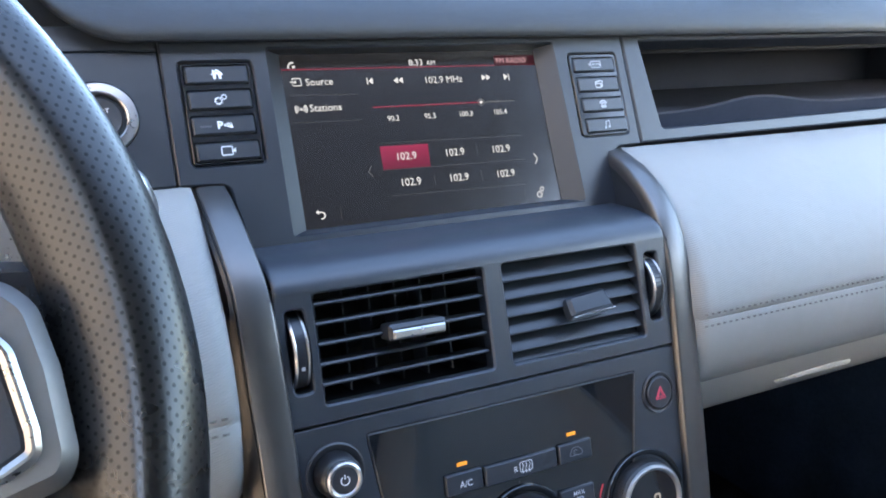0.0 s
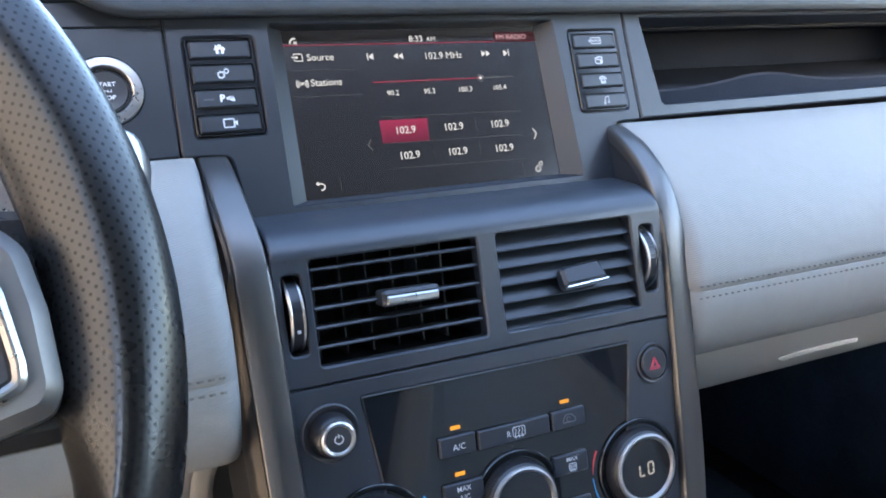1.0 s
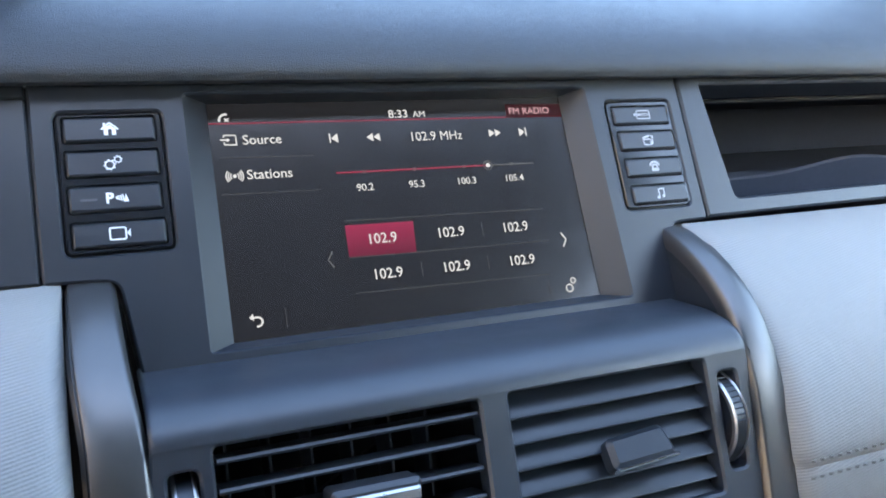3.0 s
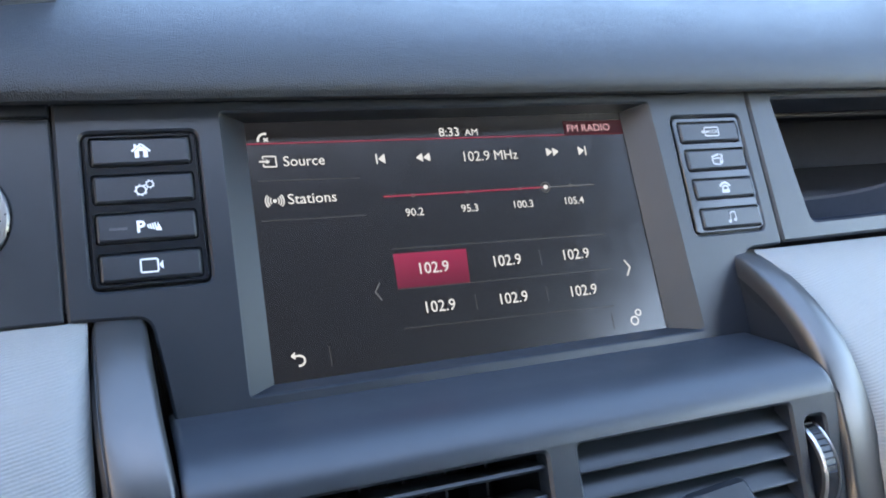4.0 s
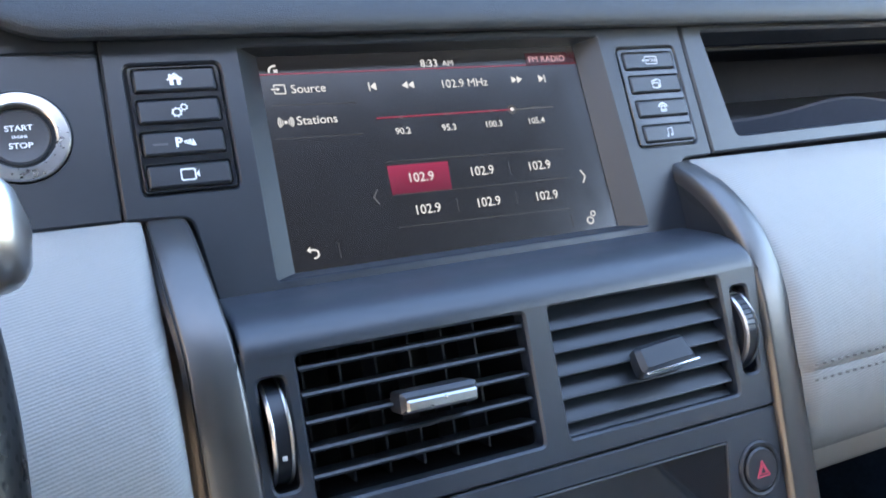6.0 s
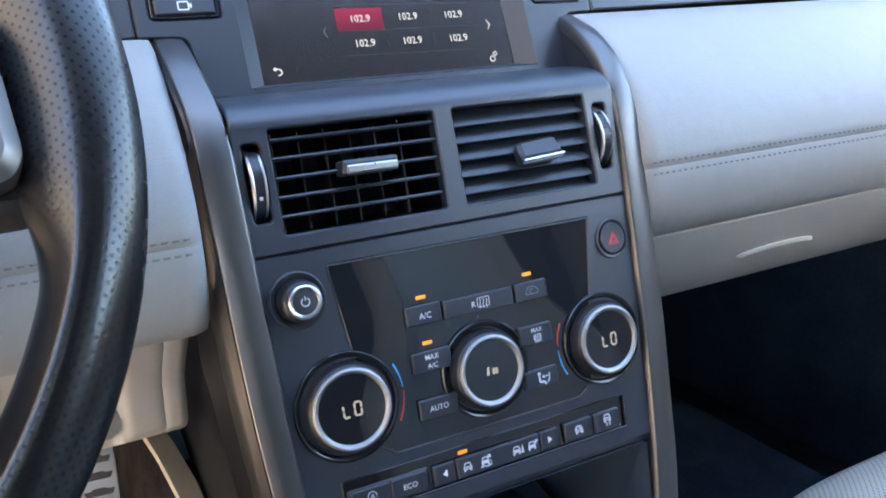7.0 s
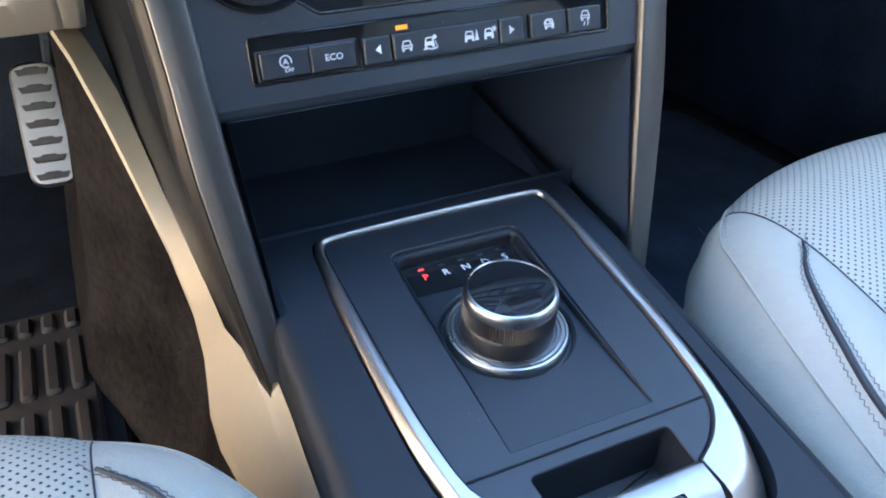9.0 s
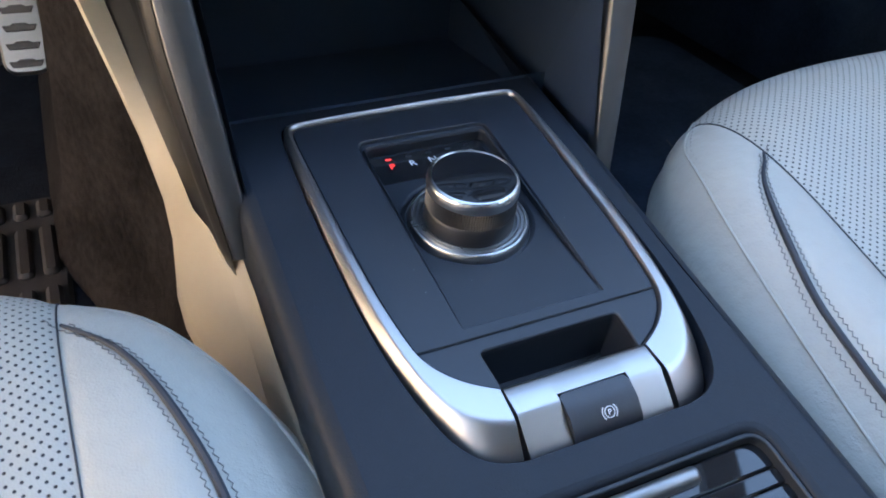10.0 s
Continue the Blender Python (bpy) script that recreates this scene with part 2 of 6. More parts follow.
# ---- building helpers ----
def basis(origin, up):
    """A pane's own axes: u to the right, v up the pane, n out of it towards the seats."""
    v = Vector(up).normalized()
    u = Vector((1, 0, 0))
    n = u.cross(v)
    m = Matrix((u, v, n)).transposed().to_4x4()
    m.translation = origin
    return m


FASCIA = basis((0, 0.106, 0.585), (0, 0.38, 1))
GLASS = basis((0, 0.102, 0.547), (0, 0.40, 1))
STACK = basis((0, -0.005, 0.327), (0, 0.225, 1))
DECK = basis((0, 0, 0.217), (0, 1, 0.16))


def thing(name, at, label, category, group="", kind=""):
    ob = new(name)
    ob.empty_display_size = 0.02
    ob.location = at
    return tagged(ob, label, category, group, kind)


def world_of(ob):
    m = ob.matrix_basis.copy()
    return world_of(ob.parent) @ ob.matrix_parent_inverse @ m if ob.parent else m


def part(name, bm, mat, parent=None, label="", angle=35):
    """Links a bmesh, given in world coordinates, as one mesh object under its thing."""
    bmesh.ops.recalc_face_normals(bm, faces=bm.faces)
    me = bpy.data.meshes.new(name)
    bm.to_mesh(me)
    bm.free()
    me.materials.append(mat)
    me.shade_smooth()
    me.set_sharp_from_angle(angle=radians(angle))
    ob = new(name, me)
    if parent:
        ob.parent = parent
        ob.matrix_parent_inverse = world_of(parent).inverted()
    if label:
        ob["label"] = label
    return ob


def solo(name, bm, mat, label, category, kind="", group="", angle=35):
    return tagged(part(name, bm, mat, None, "", angle), label, category, group, kind)


def rrect(x0, y0, x1, y1, r=0.002, seg=5):
    pts = []
    for cx, cy, a in ((x1 - r, y1 - r, 0), (x0 + r, y1 - r, 90), (x0 + r, y0 + r, 180), (x1 - r, y0 + r, 270)):
        for k in range(seg + 1):
            b = radians(a + 90 * k / seg)
            pts.append((cx + r * math.cos(b), cy + r * math.sin(b)))
    return pts


def rounded(points, r, seg=5):
    """A polygon with its corners rounded; r is one radius or one a corner."""
    out, n = [], len(points)
    for k in range(n):
        p, a, b = Vector(points[k]), Vector(points[k - 1]), Vector(points[(k + 1) % n])
        rk = r[k] if isinstance(r, (list, tuple)) else r
        da, db = (a - p).normalized(), (b - p).normalized()
        half = da.angle(db) / 2
        cut = min(rk / max(math.tan(half), 0.05), (a - p).length * 0.49, (b - p).length * 0.49)
        if rk <= 0:
            out.append(tuple(p))
            continue
        for j in range(seg + 1):
            s = j / seg
            q = (p + da * cut).lerp(p, s).lerp(p.lerp(p + db * cut, s), s)
            out.append(tuple(q))
    return out


def disc2(cx, cy, r, seg=40):
    return [(cx + r * math.cos(2 * math.pi * k / seg), cy + r * math.sin(2 * math.pi * k / seg)) for k in range(seg)]


def offset(loop, d):
    """Moves a loop inwards by d (its turning sense does not matter)."""
    n = len(loop)
    area = sum(loop[k][0] * loop[(k + 1) % n][1] - loop[(k + 1) % n][0] * loop[k][1] for k in range(n))
    sign = 1 if area > 0 else -1
    out = []
    for k in range(n):
        a, p, b = Vector(loop[k - 1]), Vector(loop[k]), Vector(loop[(k + 1) % n])
        e1, e2 = (p - a), (b - p)
        e1 = e1.normalized() if e1.length > 1e-9 else e2.normalized()
        e2 = e2.normalized() if e2.length > 1e-9 else e1
        n1, n2 = Vector((-e1.y, e1.x)) * sign, Vector((-e2.y, e2.x)) * sign
        m = (n1 + n2)
        m = m / max(m.dot(n1), 0.3) if m.length > 1e-6 else n1
        out.append(tuple(p + m * d))
    return out


def ring_verts(bm, m, loop, h):
    return [bm.verts.new(m @ Vector((p[0], p[1], h))) for p in loop]


def bridge(bm, a, b):
    n = len(a)
    for k in range(n):
        try:
            bm.faces.new((a[k], a[(k + 1) % n], b[(k + 1) % n], b[k]))
        except ValueError:
            pass


def plate(m, outline, back, front, holes=(), edge=0.0006, bm=None):
    """A plate with chamfered edges and holes right through it, in a pane's axes."""
    bm = bm or bmesh.new()
    edges = []
    for loop, d in [(outline, edge)] + [(h, -edge) for h in holes]:
        top = ring_verts(bm, m, offset(loop, d), front)
        rim = ring_verts(bm, m, loop, front - edge)
        low = ring_verts(bm, m, loop, back)
        bridge(bm, top, rim), bridge(bm, rim, low)
        for k in range(len(top)):
            e = bm.edges.get((top[k], top[(k + 1) % len(top)]))
            if e:
                edges.append(e)
    bmesh.ops.triangle_fill(bm, use_beauty=True, use_dissolve=False, edges=edges)
    return bm


def flat(m, loop, h=0.0, bm=None, depth=0.0002):
    """A printed mark: a thin raised polygon."""
    bm = bm or bmesh.new()
    top, low = ring_verts(bm, m, loop, h + depth), ring_verts(bm, m, loop, h)
    edges = [bm.edges.new((top[k], top[(k + 1) % len(top)])) for k in range(len(top))]
    bmesh.ops.triangle_fill(bm, use_beauty=True, use_dissolve=False, edges=edges)
    bridge(bm, top, low)
    return bm


def line2(m, a, b, w, h=0.0, bm=None):
    a, b = Vector(a), Vector(b)
    t = (b - a).normalized()
    n = Vector((-t.y, t.x)) * w / 2
    return flat(m, [tuple(a + n), tuple(a - n), tuple(b - n), tuple(b + n)], h, bm)


def stroke(m, pts, w, h=0.0, bm=None, closed=False):
    bm = bm or bmesh.new()
    for k in range(len(pts) - (0 if closed else 1)):
        line2(m, pts[k], pts[(k + 1) % len(pts)], w, h, bm)
    return bm


def arc2(cx, cy, r, a0, a1, seg=14):
    return [(cx + r * math.cos(radians(a0 + (a1 - a0) * k / seg)), cy + r * math.sin(radians(a0 + (a1 - a0) * k / seg))) for k in range(seg + 1)]


def lathe(m, profile, seg=48, bm=None, wobble=None):
    """Turns (radius, height) pairs round the axis n of m."""
    bm = bm or bmesh.new()
    rings = []
    for r, h in profile:
        if r < 1e-6:
            rings.append([bm.verts.new(m @ Vector((0, 0, h)))])
        else:
            rings.append([bm.verts.new(m @ Vector((r * math.cos(2 * math.pi * k / seg), r * math.sin(2 * math.pi * k / seg), h))) for k in range(seg)])
    for a, b in zip(rings, rings[1:]):
        if len(a) == 1 and len(b) == 1:
            continue
        for k in range(seg):
            j = (k + 1) % seg
            if len(a) == 1:
                bm.faces.new((a[0], b[j], b[k]))
            elif len(b) == 1:
                bm.faces.new((a[k], a[j], b[0]))
            else:
                bm.faces.new((a[k], a[j], b[j], b[k]))
    return bm


def loft(rings, closed=True, caps=True, bm=None):
    """Skins rings of world points; the UV map runs in metres."""
    bm = bm or bmesh.new()
    uv = bm.loops.layers.uv.verify()
    n = len(rings[0])
    rows = [[bm.verts.new(p) for p in ring] for ring in rings]
    along = [0.0]
    for a, b in zip(rings, rings[1:]):
        along.append(along[-1] + sum((Vector(p) - Vector(q)).length for p, q in zip(a, b)) / n)
    mid = rings[len(rings) // 2]
    across = [0.0]
    for k in range(n):
        across.append(across[-1] + (Vector(mid[(k + 1) % n]) - Vector(mid[k])).length)
    for i in range(len(rows) - 1):
        for k in range(n if closed else n - 1):
            j = (k + 1) % n
            try:
                f = bm.faces.new((rows[i][k], rows[i][j], rows[i + 1][j], rows[i + 1][k]))
            except ValueError:
                continue
            for lp, (a, b) in zip(f.loops, ((i, k), (i, k + 1), (i + 1, k + 1), (i + 1, k))):
                lp[uv].uv = (along[a], across[b])
    if closed and caps:
        for row in (rows[0], rows[-1]):
            try:
                bm.faces.new(row)
            except ValueError:
                pass
    return bm


def tube(points, radius, seg=10, bm=None, closed=False):
    pts = [Vector(p) for p in points]
    rings, n = [], len(pts)
    side = None
    for k in range(n):
        a, b = (pts[k - 1], pts[(k + 1) % n]) if closed or 0 < k < n - 1 else (pts[max(k - 1, 0)], pts[min(k + 1, n - 1)])
        t = (b - a).normalized()
        side = (side - t * side.dot(t)).normalized() if side else t.orthogonal().normalized()
        other = t.cross(side)
        rad = radius(k / (n - 1)) if callable(radius) else radius
        rings.append([pts[k] + side * rad * math.cos(2 * math.pi * j / seg) + other * rad * math.sin(2 * math.pi * j / seg) for j in range(seg)])
    if closed:
        rings.append(rings[0])
    return loft(rings, True, not closed, bm)


def box(x0, x1, y0, y1, z0, z1, bm=None, edge=0.002):
    return plate(Matrix.Translation((0, 0, 0)), [(x0, y0), (x1, y0), (x1, y1), (x0, y1)], z0, z1, (), edge, bm)


def words(m, body, u, v, size, h=0.0, bm=None, align="CENTER", squeeze=1.0, bold=None):
    """Raised lettering in the built-in font; v is the middle of the capitals."""
    cu = bpy.data.curves.new("lettering", "FONT")
    cu.body, cu.size, cu.align_x = body, size / 0.7, align
    cu.offset, cu.resolution_u = size * 0.009 if bold is None else bold, 3
    ob = bpy.data.objects.new("lettering", cu)
    scene.collection.objects.link(ob)
    me = bpy.data.meshes.new_from_object(ob.evaluated_get(bpy.context.evaluated_depsgraph_get()))
    bm = bm or bmesh.new()
    first = len(bm.verts)
    bm.from_mesh(me)
    bm.verts.ensure_lookup_table()
    for vert in bm.verts[first:]:
        vert.co = m @ Vector((u + vert.co.x * squeeze, v + vert.co.y - size / 2, h + 0.00022))
    bpy.data.objects.remove(ob), bpy.data.curves.remove(cu), bpy.data.meshes.remove(me)
    return bm


def smooth_curve(keys, x):
    """A smooth curve through (x, value) pairs."""
    xs, ys = [k[0] for k in keys], [k[1] for k in keys]
    if x <= xs[0]:
        return ys[0]
    if x >= xs[-1]:
        return ys[-1]
    k = max(i for i in range(len(xs)) if xs[i] <= x)
    k = min(k, len(xs) - 2)

    def slope(i):
        if i == 0:
            return (ys[1] - ys[0]) / (xs[1] - xs[0])
        if i == len(xs) - 1:
            return (ys[-1] - ys[-2]) / (xs[-1] - xs[-2])
        return (ys[i + 1] - ys[i - 1]) / (xs[i + 1] - xs[i - 1])

    d = xs[k + 1] - xs[k]
    s = (x - xs[k]) / d
    return ((2 * s ** 3 - 3 * s ** 2 + 1) * ys[k] + (s ** 3 - 2 * s ** 2 + s) * d * slope(k) + (-2 * s ** 3 + 3 * s ** 2) * ys[k + 1] + (s ** 3 - s ** 2) * d * slope(k + 1))


def chaikin(pts, times=2):
    for _ in range(times):
        out = [pts[0]]
        for a, b in zip(pts, pts[1:]):
            a, b = Vector(a), Vector(b)
            out += [tuple(a.lerp(b, 0.25)), tuple(a.lerp(b, 0.75))]
        pts = out + [pts[-1]]
    return pts


def stitches(points, normal, length=0.0032, gap=0.0022, width=0.0007, height=0.0006, bm=None):
    """A row of thread stitches along a line of points."""
    bm = bm or bmesh.new()
    pts = [Vector(p) for p in points]
    normal = Vector(normal)
    dist = [0.0]
    for a, b in zip(pts, pts[1:]):
        dist.append(dist[-1] + (b - a).length)

    def at(d):
        for k in range(len(pts) - 1):
            if d <= dist[k + 1] or k == len(pts) - 2:
                return pts[k].lerp(pts[k + 1], (d - dist[k]) / max(dist[k + 1] - dist[k], 1e-9))

    d = 0.0
    while d + length < dist[-1]:
        a, b = at(d), at(d + length)
        t = (b - a).normalized()
        s = t.cross(normal).normalized() * width
        up = normal * height
        v = [bm.verts.new(p) for p in (a - s, a + s, a + up * 0.3 + t * 0.0004, b - s, b + s, b + up * 0.3 - t * 0.0004, (a + b) / 2 - s * 0.8 + up, (a + b) / 2 + s * 0.8 + up)]
        for f in ((0, 1, 7, 6), (3, 6, 7, 4)):
            bm.faces.new([v[k] for k in f])
        bm.faces.new((v[0], v[6], v[3])), bm.faces.new((v[1], v[4], v[7]))
        d += length + gap
    return bm


# ---- cabin shell ----
def sheet(pts, thick, mat, name, label, category):
    """A flat wall of some thickness; pts go round it."""
    bm = bmesh.new()
    p = [Vector(q) for q in pts]
    nrm = (p[1] - p[0]).cross(p[2] - p[0]).normalized() * thick
    a, b = [bm.verts.new(q) for q in p], [bm.verts.new(q - nrm) for q in p]
    bm.faces.new(a), bm.faces.new(b[::-1])
    bridge(bm, a, b)
    return solo(name, bm, mat, label, category, "structure")


g = bmesh.new()
bmesh.ops.create_grid(g, x_segments=2, y_segments=2, size=400)
for v in g.verts:
    v.co.z = -0.38
solo("ground", g, GROUND, "pale concrete ground outside the parked car", "ground", "structure")
sheet([(-0.76, -2.0, -0.03), (0.76, -2.0, -0.03), (0.76, 0.75, -0.03), (-0.76, 0.75, -0.03)], 0.03, CARPET, "floor", "black carpeted car floor", "floor")
solo("ceiling", plate(Matrix.Translation((0, 0, 1.18)), [(-0.66, -2.06), (0.66, -2.06), (0.60, -0.42), (-0.60, -0.42)], 0.0, 0.03, (), 0.003), HEADLINER, "dark cloth headliner of the car", "ceiling", "structure")
for sx, nm in ((-1, "wall_left"), (1, "wall_right")):
    if sx > 0:
        # The passenger's door; the rear door has a tinted window.
        rx, ry = 0.77, -0.97
        sheet([(rx, ry, 0.0), (0.77, 0.28, 0.0), (0.77, 0.28, 0.57), (rx, ry, 0.665)], 0.06, CREAM_PLASTIC, "door_1", "cream trimmed passenger door under its window", "door")
        sheet([(0.732, -0.05, -0.03), (0.732, 0.75, -0.03), (0.732, 0.75, 0.62), (0.732, 0.12, 0.42), (0.732, -0.05, 0.34)], 0.04, HAZE_CARPET, "wall_right_front", "dark carpeted footwell side ahead of the door", "wall")
        sheet([(0.76, -0.95, -0.03), (0.76, 0.30, -0.03), (0.76, 0.30, 0.06), (0.76, -0.95, 0.06)], 0.06, DEEP, "door_sill", "dark door sill", "sill")
        sheet([(0.76, -2.0, -0.03), (0.76, -0.92, -0.03), (0.74, -0.92, 0.36), (0.74, -2.0, 0.36)], 0.04, DEEP, nm, "dark lower rear side of the cabin", "wall")
        # Unseen roof side, hung low to cut the sky's reflection in the screen.
        sheet([(0.675, -0.93, 0.96), (0.675, -0.45, 0.99), (0.64, -0.45, 1.19), (0.64, -0.93, 1.19)], 0.04, DEEP, "roof_side_right", "unseen dark roof side above the door, hung low to block sky", "roof side")
        sheet([(0.69, -2.0, 0.82), (0.69, -0.92, 0.82), (0.66, -0.92, 1.19), (0.66, -2.0, 1.19)], 0.04, DEEP, "wall_right_top", "dark upper rear side of the cabin", "wall")
        # Both unseen; wall and low window are sized to place the green reflection.
        sheet([(0.74, -2.0, 0.36), (0.74, -1.24, 0.36), (0.69, -1.24, 0.82), (0.69, -2.0, 0.82)], 0.04, DEEP, "wall_right_rear", "dark rear corner of the cabin", "wall")
        sheet([(0.74, -1.24, 0.36), (0.74, -1.02, 0.36), (0.69, -1.02, 0.82), (0.69, -1.24, 0.82)], 0.004, TINT, "window_1", "green tinted rear side window", "window")
    else:
        # The driver's door stands open, unseen, added to reflect warm light inside.
        sheet([(-0.76, -2.0, -0.03), (-0.74, -2.0, 0.62), (-0.74, -0.62, 0.62), (-0.76, -0.62, -0.03)], 0.04, CREAM_PLASTIC, nm, "pale trimmed side of the cabin behind the open door", "wall")
        sheet([(-0.74, -2.0, 0.62), (-0.66, -2.0, 1.19), (-0.66, -1.55, 1.19), (-0.74, -1.55, 0.62)], 0.04, HEADLINER, "wall_left_rear", "dark rear corner of the cabin", "wall")
        sheet([(-0.76, 0.45, -0.03), (-0.76, 0.45, 0.68), (-0.76, 0.75, 0.70), (-0.76, 0.75, -0.03)], 0.04, DEEP, "wall_left_front", "dark footwell side ahead of the open door", "wall")
        swing = radians(42)
        hx, hy = -0.80 - 1.10 * math.sin(swing), 0.42 - 1.10 * math.cos(swing)
        sheet([(-0.80, 0.42, 0.0), (hx, hy, 0.0), (hx, hy, 0.63), (-0.80, 0.42, 0.56)], 0.07, DOOR_TRIM, "door_2", "unseen beige driver's door, wide open, added to reflect warm light", "door")
        sheet([(-0.76, -0.62, -0.03), (-0.76, -0.62, 0.06), (-0.76, 0.45, 0.06), (-0.76, 0.45, -0.03)], 0.06, DEEP, "door_sill", "dark door sill", "sill")
    py = -0.92 if sx > 0 else -0.46
    bmat = DEEP if sx > 0 else HEADLINER
    sheet([(sx * 0.75, py - 0.12, 0.06 if sx > 0 else 0.60), (sx * 0.75, py, 0.06 if sx > 0 else 0.60), (sx * 0.62, py, 1.2), (sx * 0.62, py - 0.12, 1.2)][::sx], 0.04, bmat, nm.replace("wall", "pillar"), "cloth covered door pillar", "pillar")
    sheet([(sx * 0.66, -2.03, 1.06), (sx * 0.66, -0.52, 1.06), (sx * 0.60, -0.42, 1.19), (sx * 0.60, -2.03, 1.19)][::sx], 0.03, HEADLINER, nm.replace("wall", "roof_rail"), "dark cloth covered roof rail", "roof rail")
    sheet([(sx * 0.73, 0.75, 0.68), (sx * 0.66, 0.80, 0.68), (sx * 0.56, -0.42, 1.18), (sx * 0.62, -0.42, 1.18)][::sx], 0.04, HEADLINER, nm.replace("wall", "windscreen_pillar"), "dark cloth covered windscreen pillar", "pillar")
sheet([(-0.76, -2.0, -0.03), (-0.74, -2.0, 1.22), (0.74, -2.0, 1.22), (0.76, -2.0, -0.03)], 0.04, DEEP, "wall_back", "dark rear wall of the cabin", "wall")
sheet([(-0.76, 0.75, -0.03), (-0.1, 0.75, -0.03), (-0.1, 0.75, 0.70), (-0.76, 0.75, 0.70)], 0.04, CARPET, "wall_front_driver", "black carpeted bulkhead of the driver's footwell", "wall")
sheet([(-0.1, 0.75, -0.03), (0.76, 0.75, -0.03), (0.76, 0.75, 0.70), (-0.1, 0.75, 0.70)], 0.04, HAZE_CARPET, "wall_front_passenger", "carpeted bulkhead of the passenger footwell, haze in its colour", "wall")

# An added, unseen wall closes the driver's side: blocks sky, bounces warm light.
sheet([(-6.6, -6.0, -0.38), (-6.6, -6.0, 4.2), (-3.3, 4.5, 4.2), (-3.3, 4.5, -0.38)], 0.2, BOUNCE, "wall_bounce", "unseen sand coloured wall added to block and bounce light", "wall")

# ---- dashboard ----
# Top pad: a soft roll above the fascia that runs back to the windscreen.
def pad_section(x):
    lift = 0.0
    if x < -0.165:
        s = min(1.0, (-0.165 - x) / 0.052)
        lift = 0.052 * (1 - math.sqrt(max(0.0, 1 - s * s)))
    pts = [(0.168, 0.655), (0.142, 0.652), (0.128, 0.6505), (0.1225, 0.6515), (0.121, 0.655), (0.1225, 0.660), (0.128, 0.668), (0.138, 0.6765), (0.155, 0.686), (0.18, 0.697), (0.22, 0.711), (0.29, 0.728), (0.40, 0.742), (0.55, 0.748), (0.74, 0.748)]
    pts = pts[:3] + chaikin(pts[3:], 2)
    return [(x, y + lift * 0.25, min(z + lift * max(0.0, 1 - (z - 0.65) / 0.06), 0.75)) for y, z in pts]


pad_rings = [pad_section(x) for x in [-0.217 + 0.0026 * k for k in range(20)] + [-0.16 + 0.01 * k for k in range(90)] + [0.75]]
cut = min(k for k, p in enumerate(pad_rings[-1]) if p[1] > 0.38)
pad = thing("dash_top_pad", (0.2, 0.3, 0.66), "blue-black grained soft dashboard top pad above the screen", "dashboard")
part("front_roll", loft([r[:cut + 1] for r in pad_rings], closed=False), DASH, pad, "soft rounded front roll", 60)
part("windscreen_shelf", loft([r[cut:] for r in pad_rings], closed=False), DASH, pad, "", 60)
part("driver_shelf", loft([[(x, p[1], p[2] - 0.0004) for p in pad_rings[-1] if p[1] > 0.25] for x in (-0.75, -0.45, -0.2165)], closed=False), DASH, pad, "", 60)

# Fascia in three pieces with fine seams between them.
fascia = thing("dash_fascia", (0, 0.106, 0.585), "matt black plastic dashboard fascia round the screen", "fascia")
mid_outline = rounded([(-0.1535, -0.0075), (-0.1275, -0.0085), (-0.1225, -0.046), (0.1240, -0.046), (0.1315, -0.0065), (0.1535, -0.006), (0.1525, 0.0715), (-0.1535, 0.0715)], [0.002, 0.006, 0.001, 0.001, 0.006, 0.002, 0.001, 0.001])
opening = rounded([(-0.0967, -0.0402), (0.0985, -0.0402), (0.0950, 0.0658), (-0.0960, 0.0658)], 0.0015)
block_l, block_r = rrect(-0.1452, 0.002, -0.1054, 0.0592, 0.003), rrect(0.1058, 0.0014, 0.1454, 0.0585, 0.003)
part("centre_panel", plate(FASCIA, mid_outline, -0.03, 0, [opening, block_l, block_r], 0.0009), FASCIA_BLACK, fascia)
button_hole = disc2(-0.1868, 0.031, 0.0186, 48)
part("driver_panel", plate(FASCIA, rounded([(-0.262, -0.0070), (-0.1545, -0.0070), (-0.1545, 0.0655), (-0.262, 0.0655)], 0.0012), -0.02, -0.0004, [button_hole], 0.0007), FASCIA_BLACK, fascia)
part("driver_upper_strip", plate(FASCIA, rrect(-0.262, 0.0662, -0.1545, 0.080, 0.0008), -0.02, -0.0016, (), 0.0007), FASCIA_BLACK, fascia)
cubby_hole = rounded([(0.1752, 0.0035), (0.640, 0.0085), (0.640, 0.0675), (0.1682, 0.0665)], [0.004, 0.01, 0.004, 0.001])
part("passenger_panel", plate(FASCIA, rounded([(0.1545, -0.0055), (0.735, -0.001), (0.735, 0.0725), (0.1535, 0.0715)], 0.0012), -0.02, 0, [cubby_hole], 0.0012), FASCIA_BLACK, fascia)
# The seams are shadow gaps over a dark backing.
part("seam_backing", plate(FASCIA, rrect(-0.262, -0.004, 0.73, 0.082, 0.001), -0.034, -0.031, [rrect(0.165, 0.0, 0.645, 0.0685, 0.001), rrect(-0.0995, -0.003, 0.099, 0.0675, 0.001)]), DEEP, fascia)

part("seam_filler", plate(FASCIA, rrect(-0.1580, -0.004, -0.1500, 0.0715, 0.001), -0.012, -0.004, (), 0.0005), DEEP, fascia)

# Screen set back behind sloping reveals.
screen = thing("infotainment_screen", (0, 0.102, 0.547), "glossy dark touchscreen showing a radio page in white and red", "screen")
frame_bm = bmesh.new()
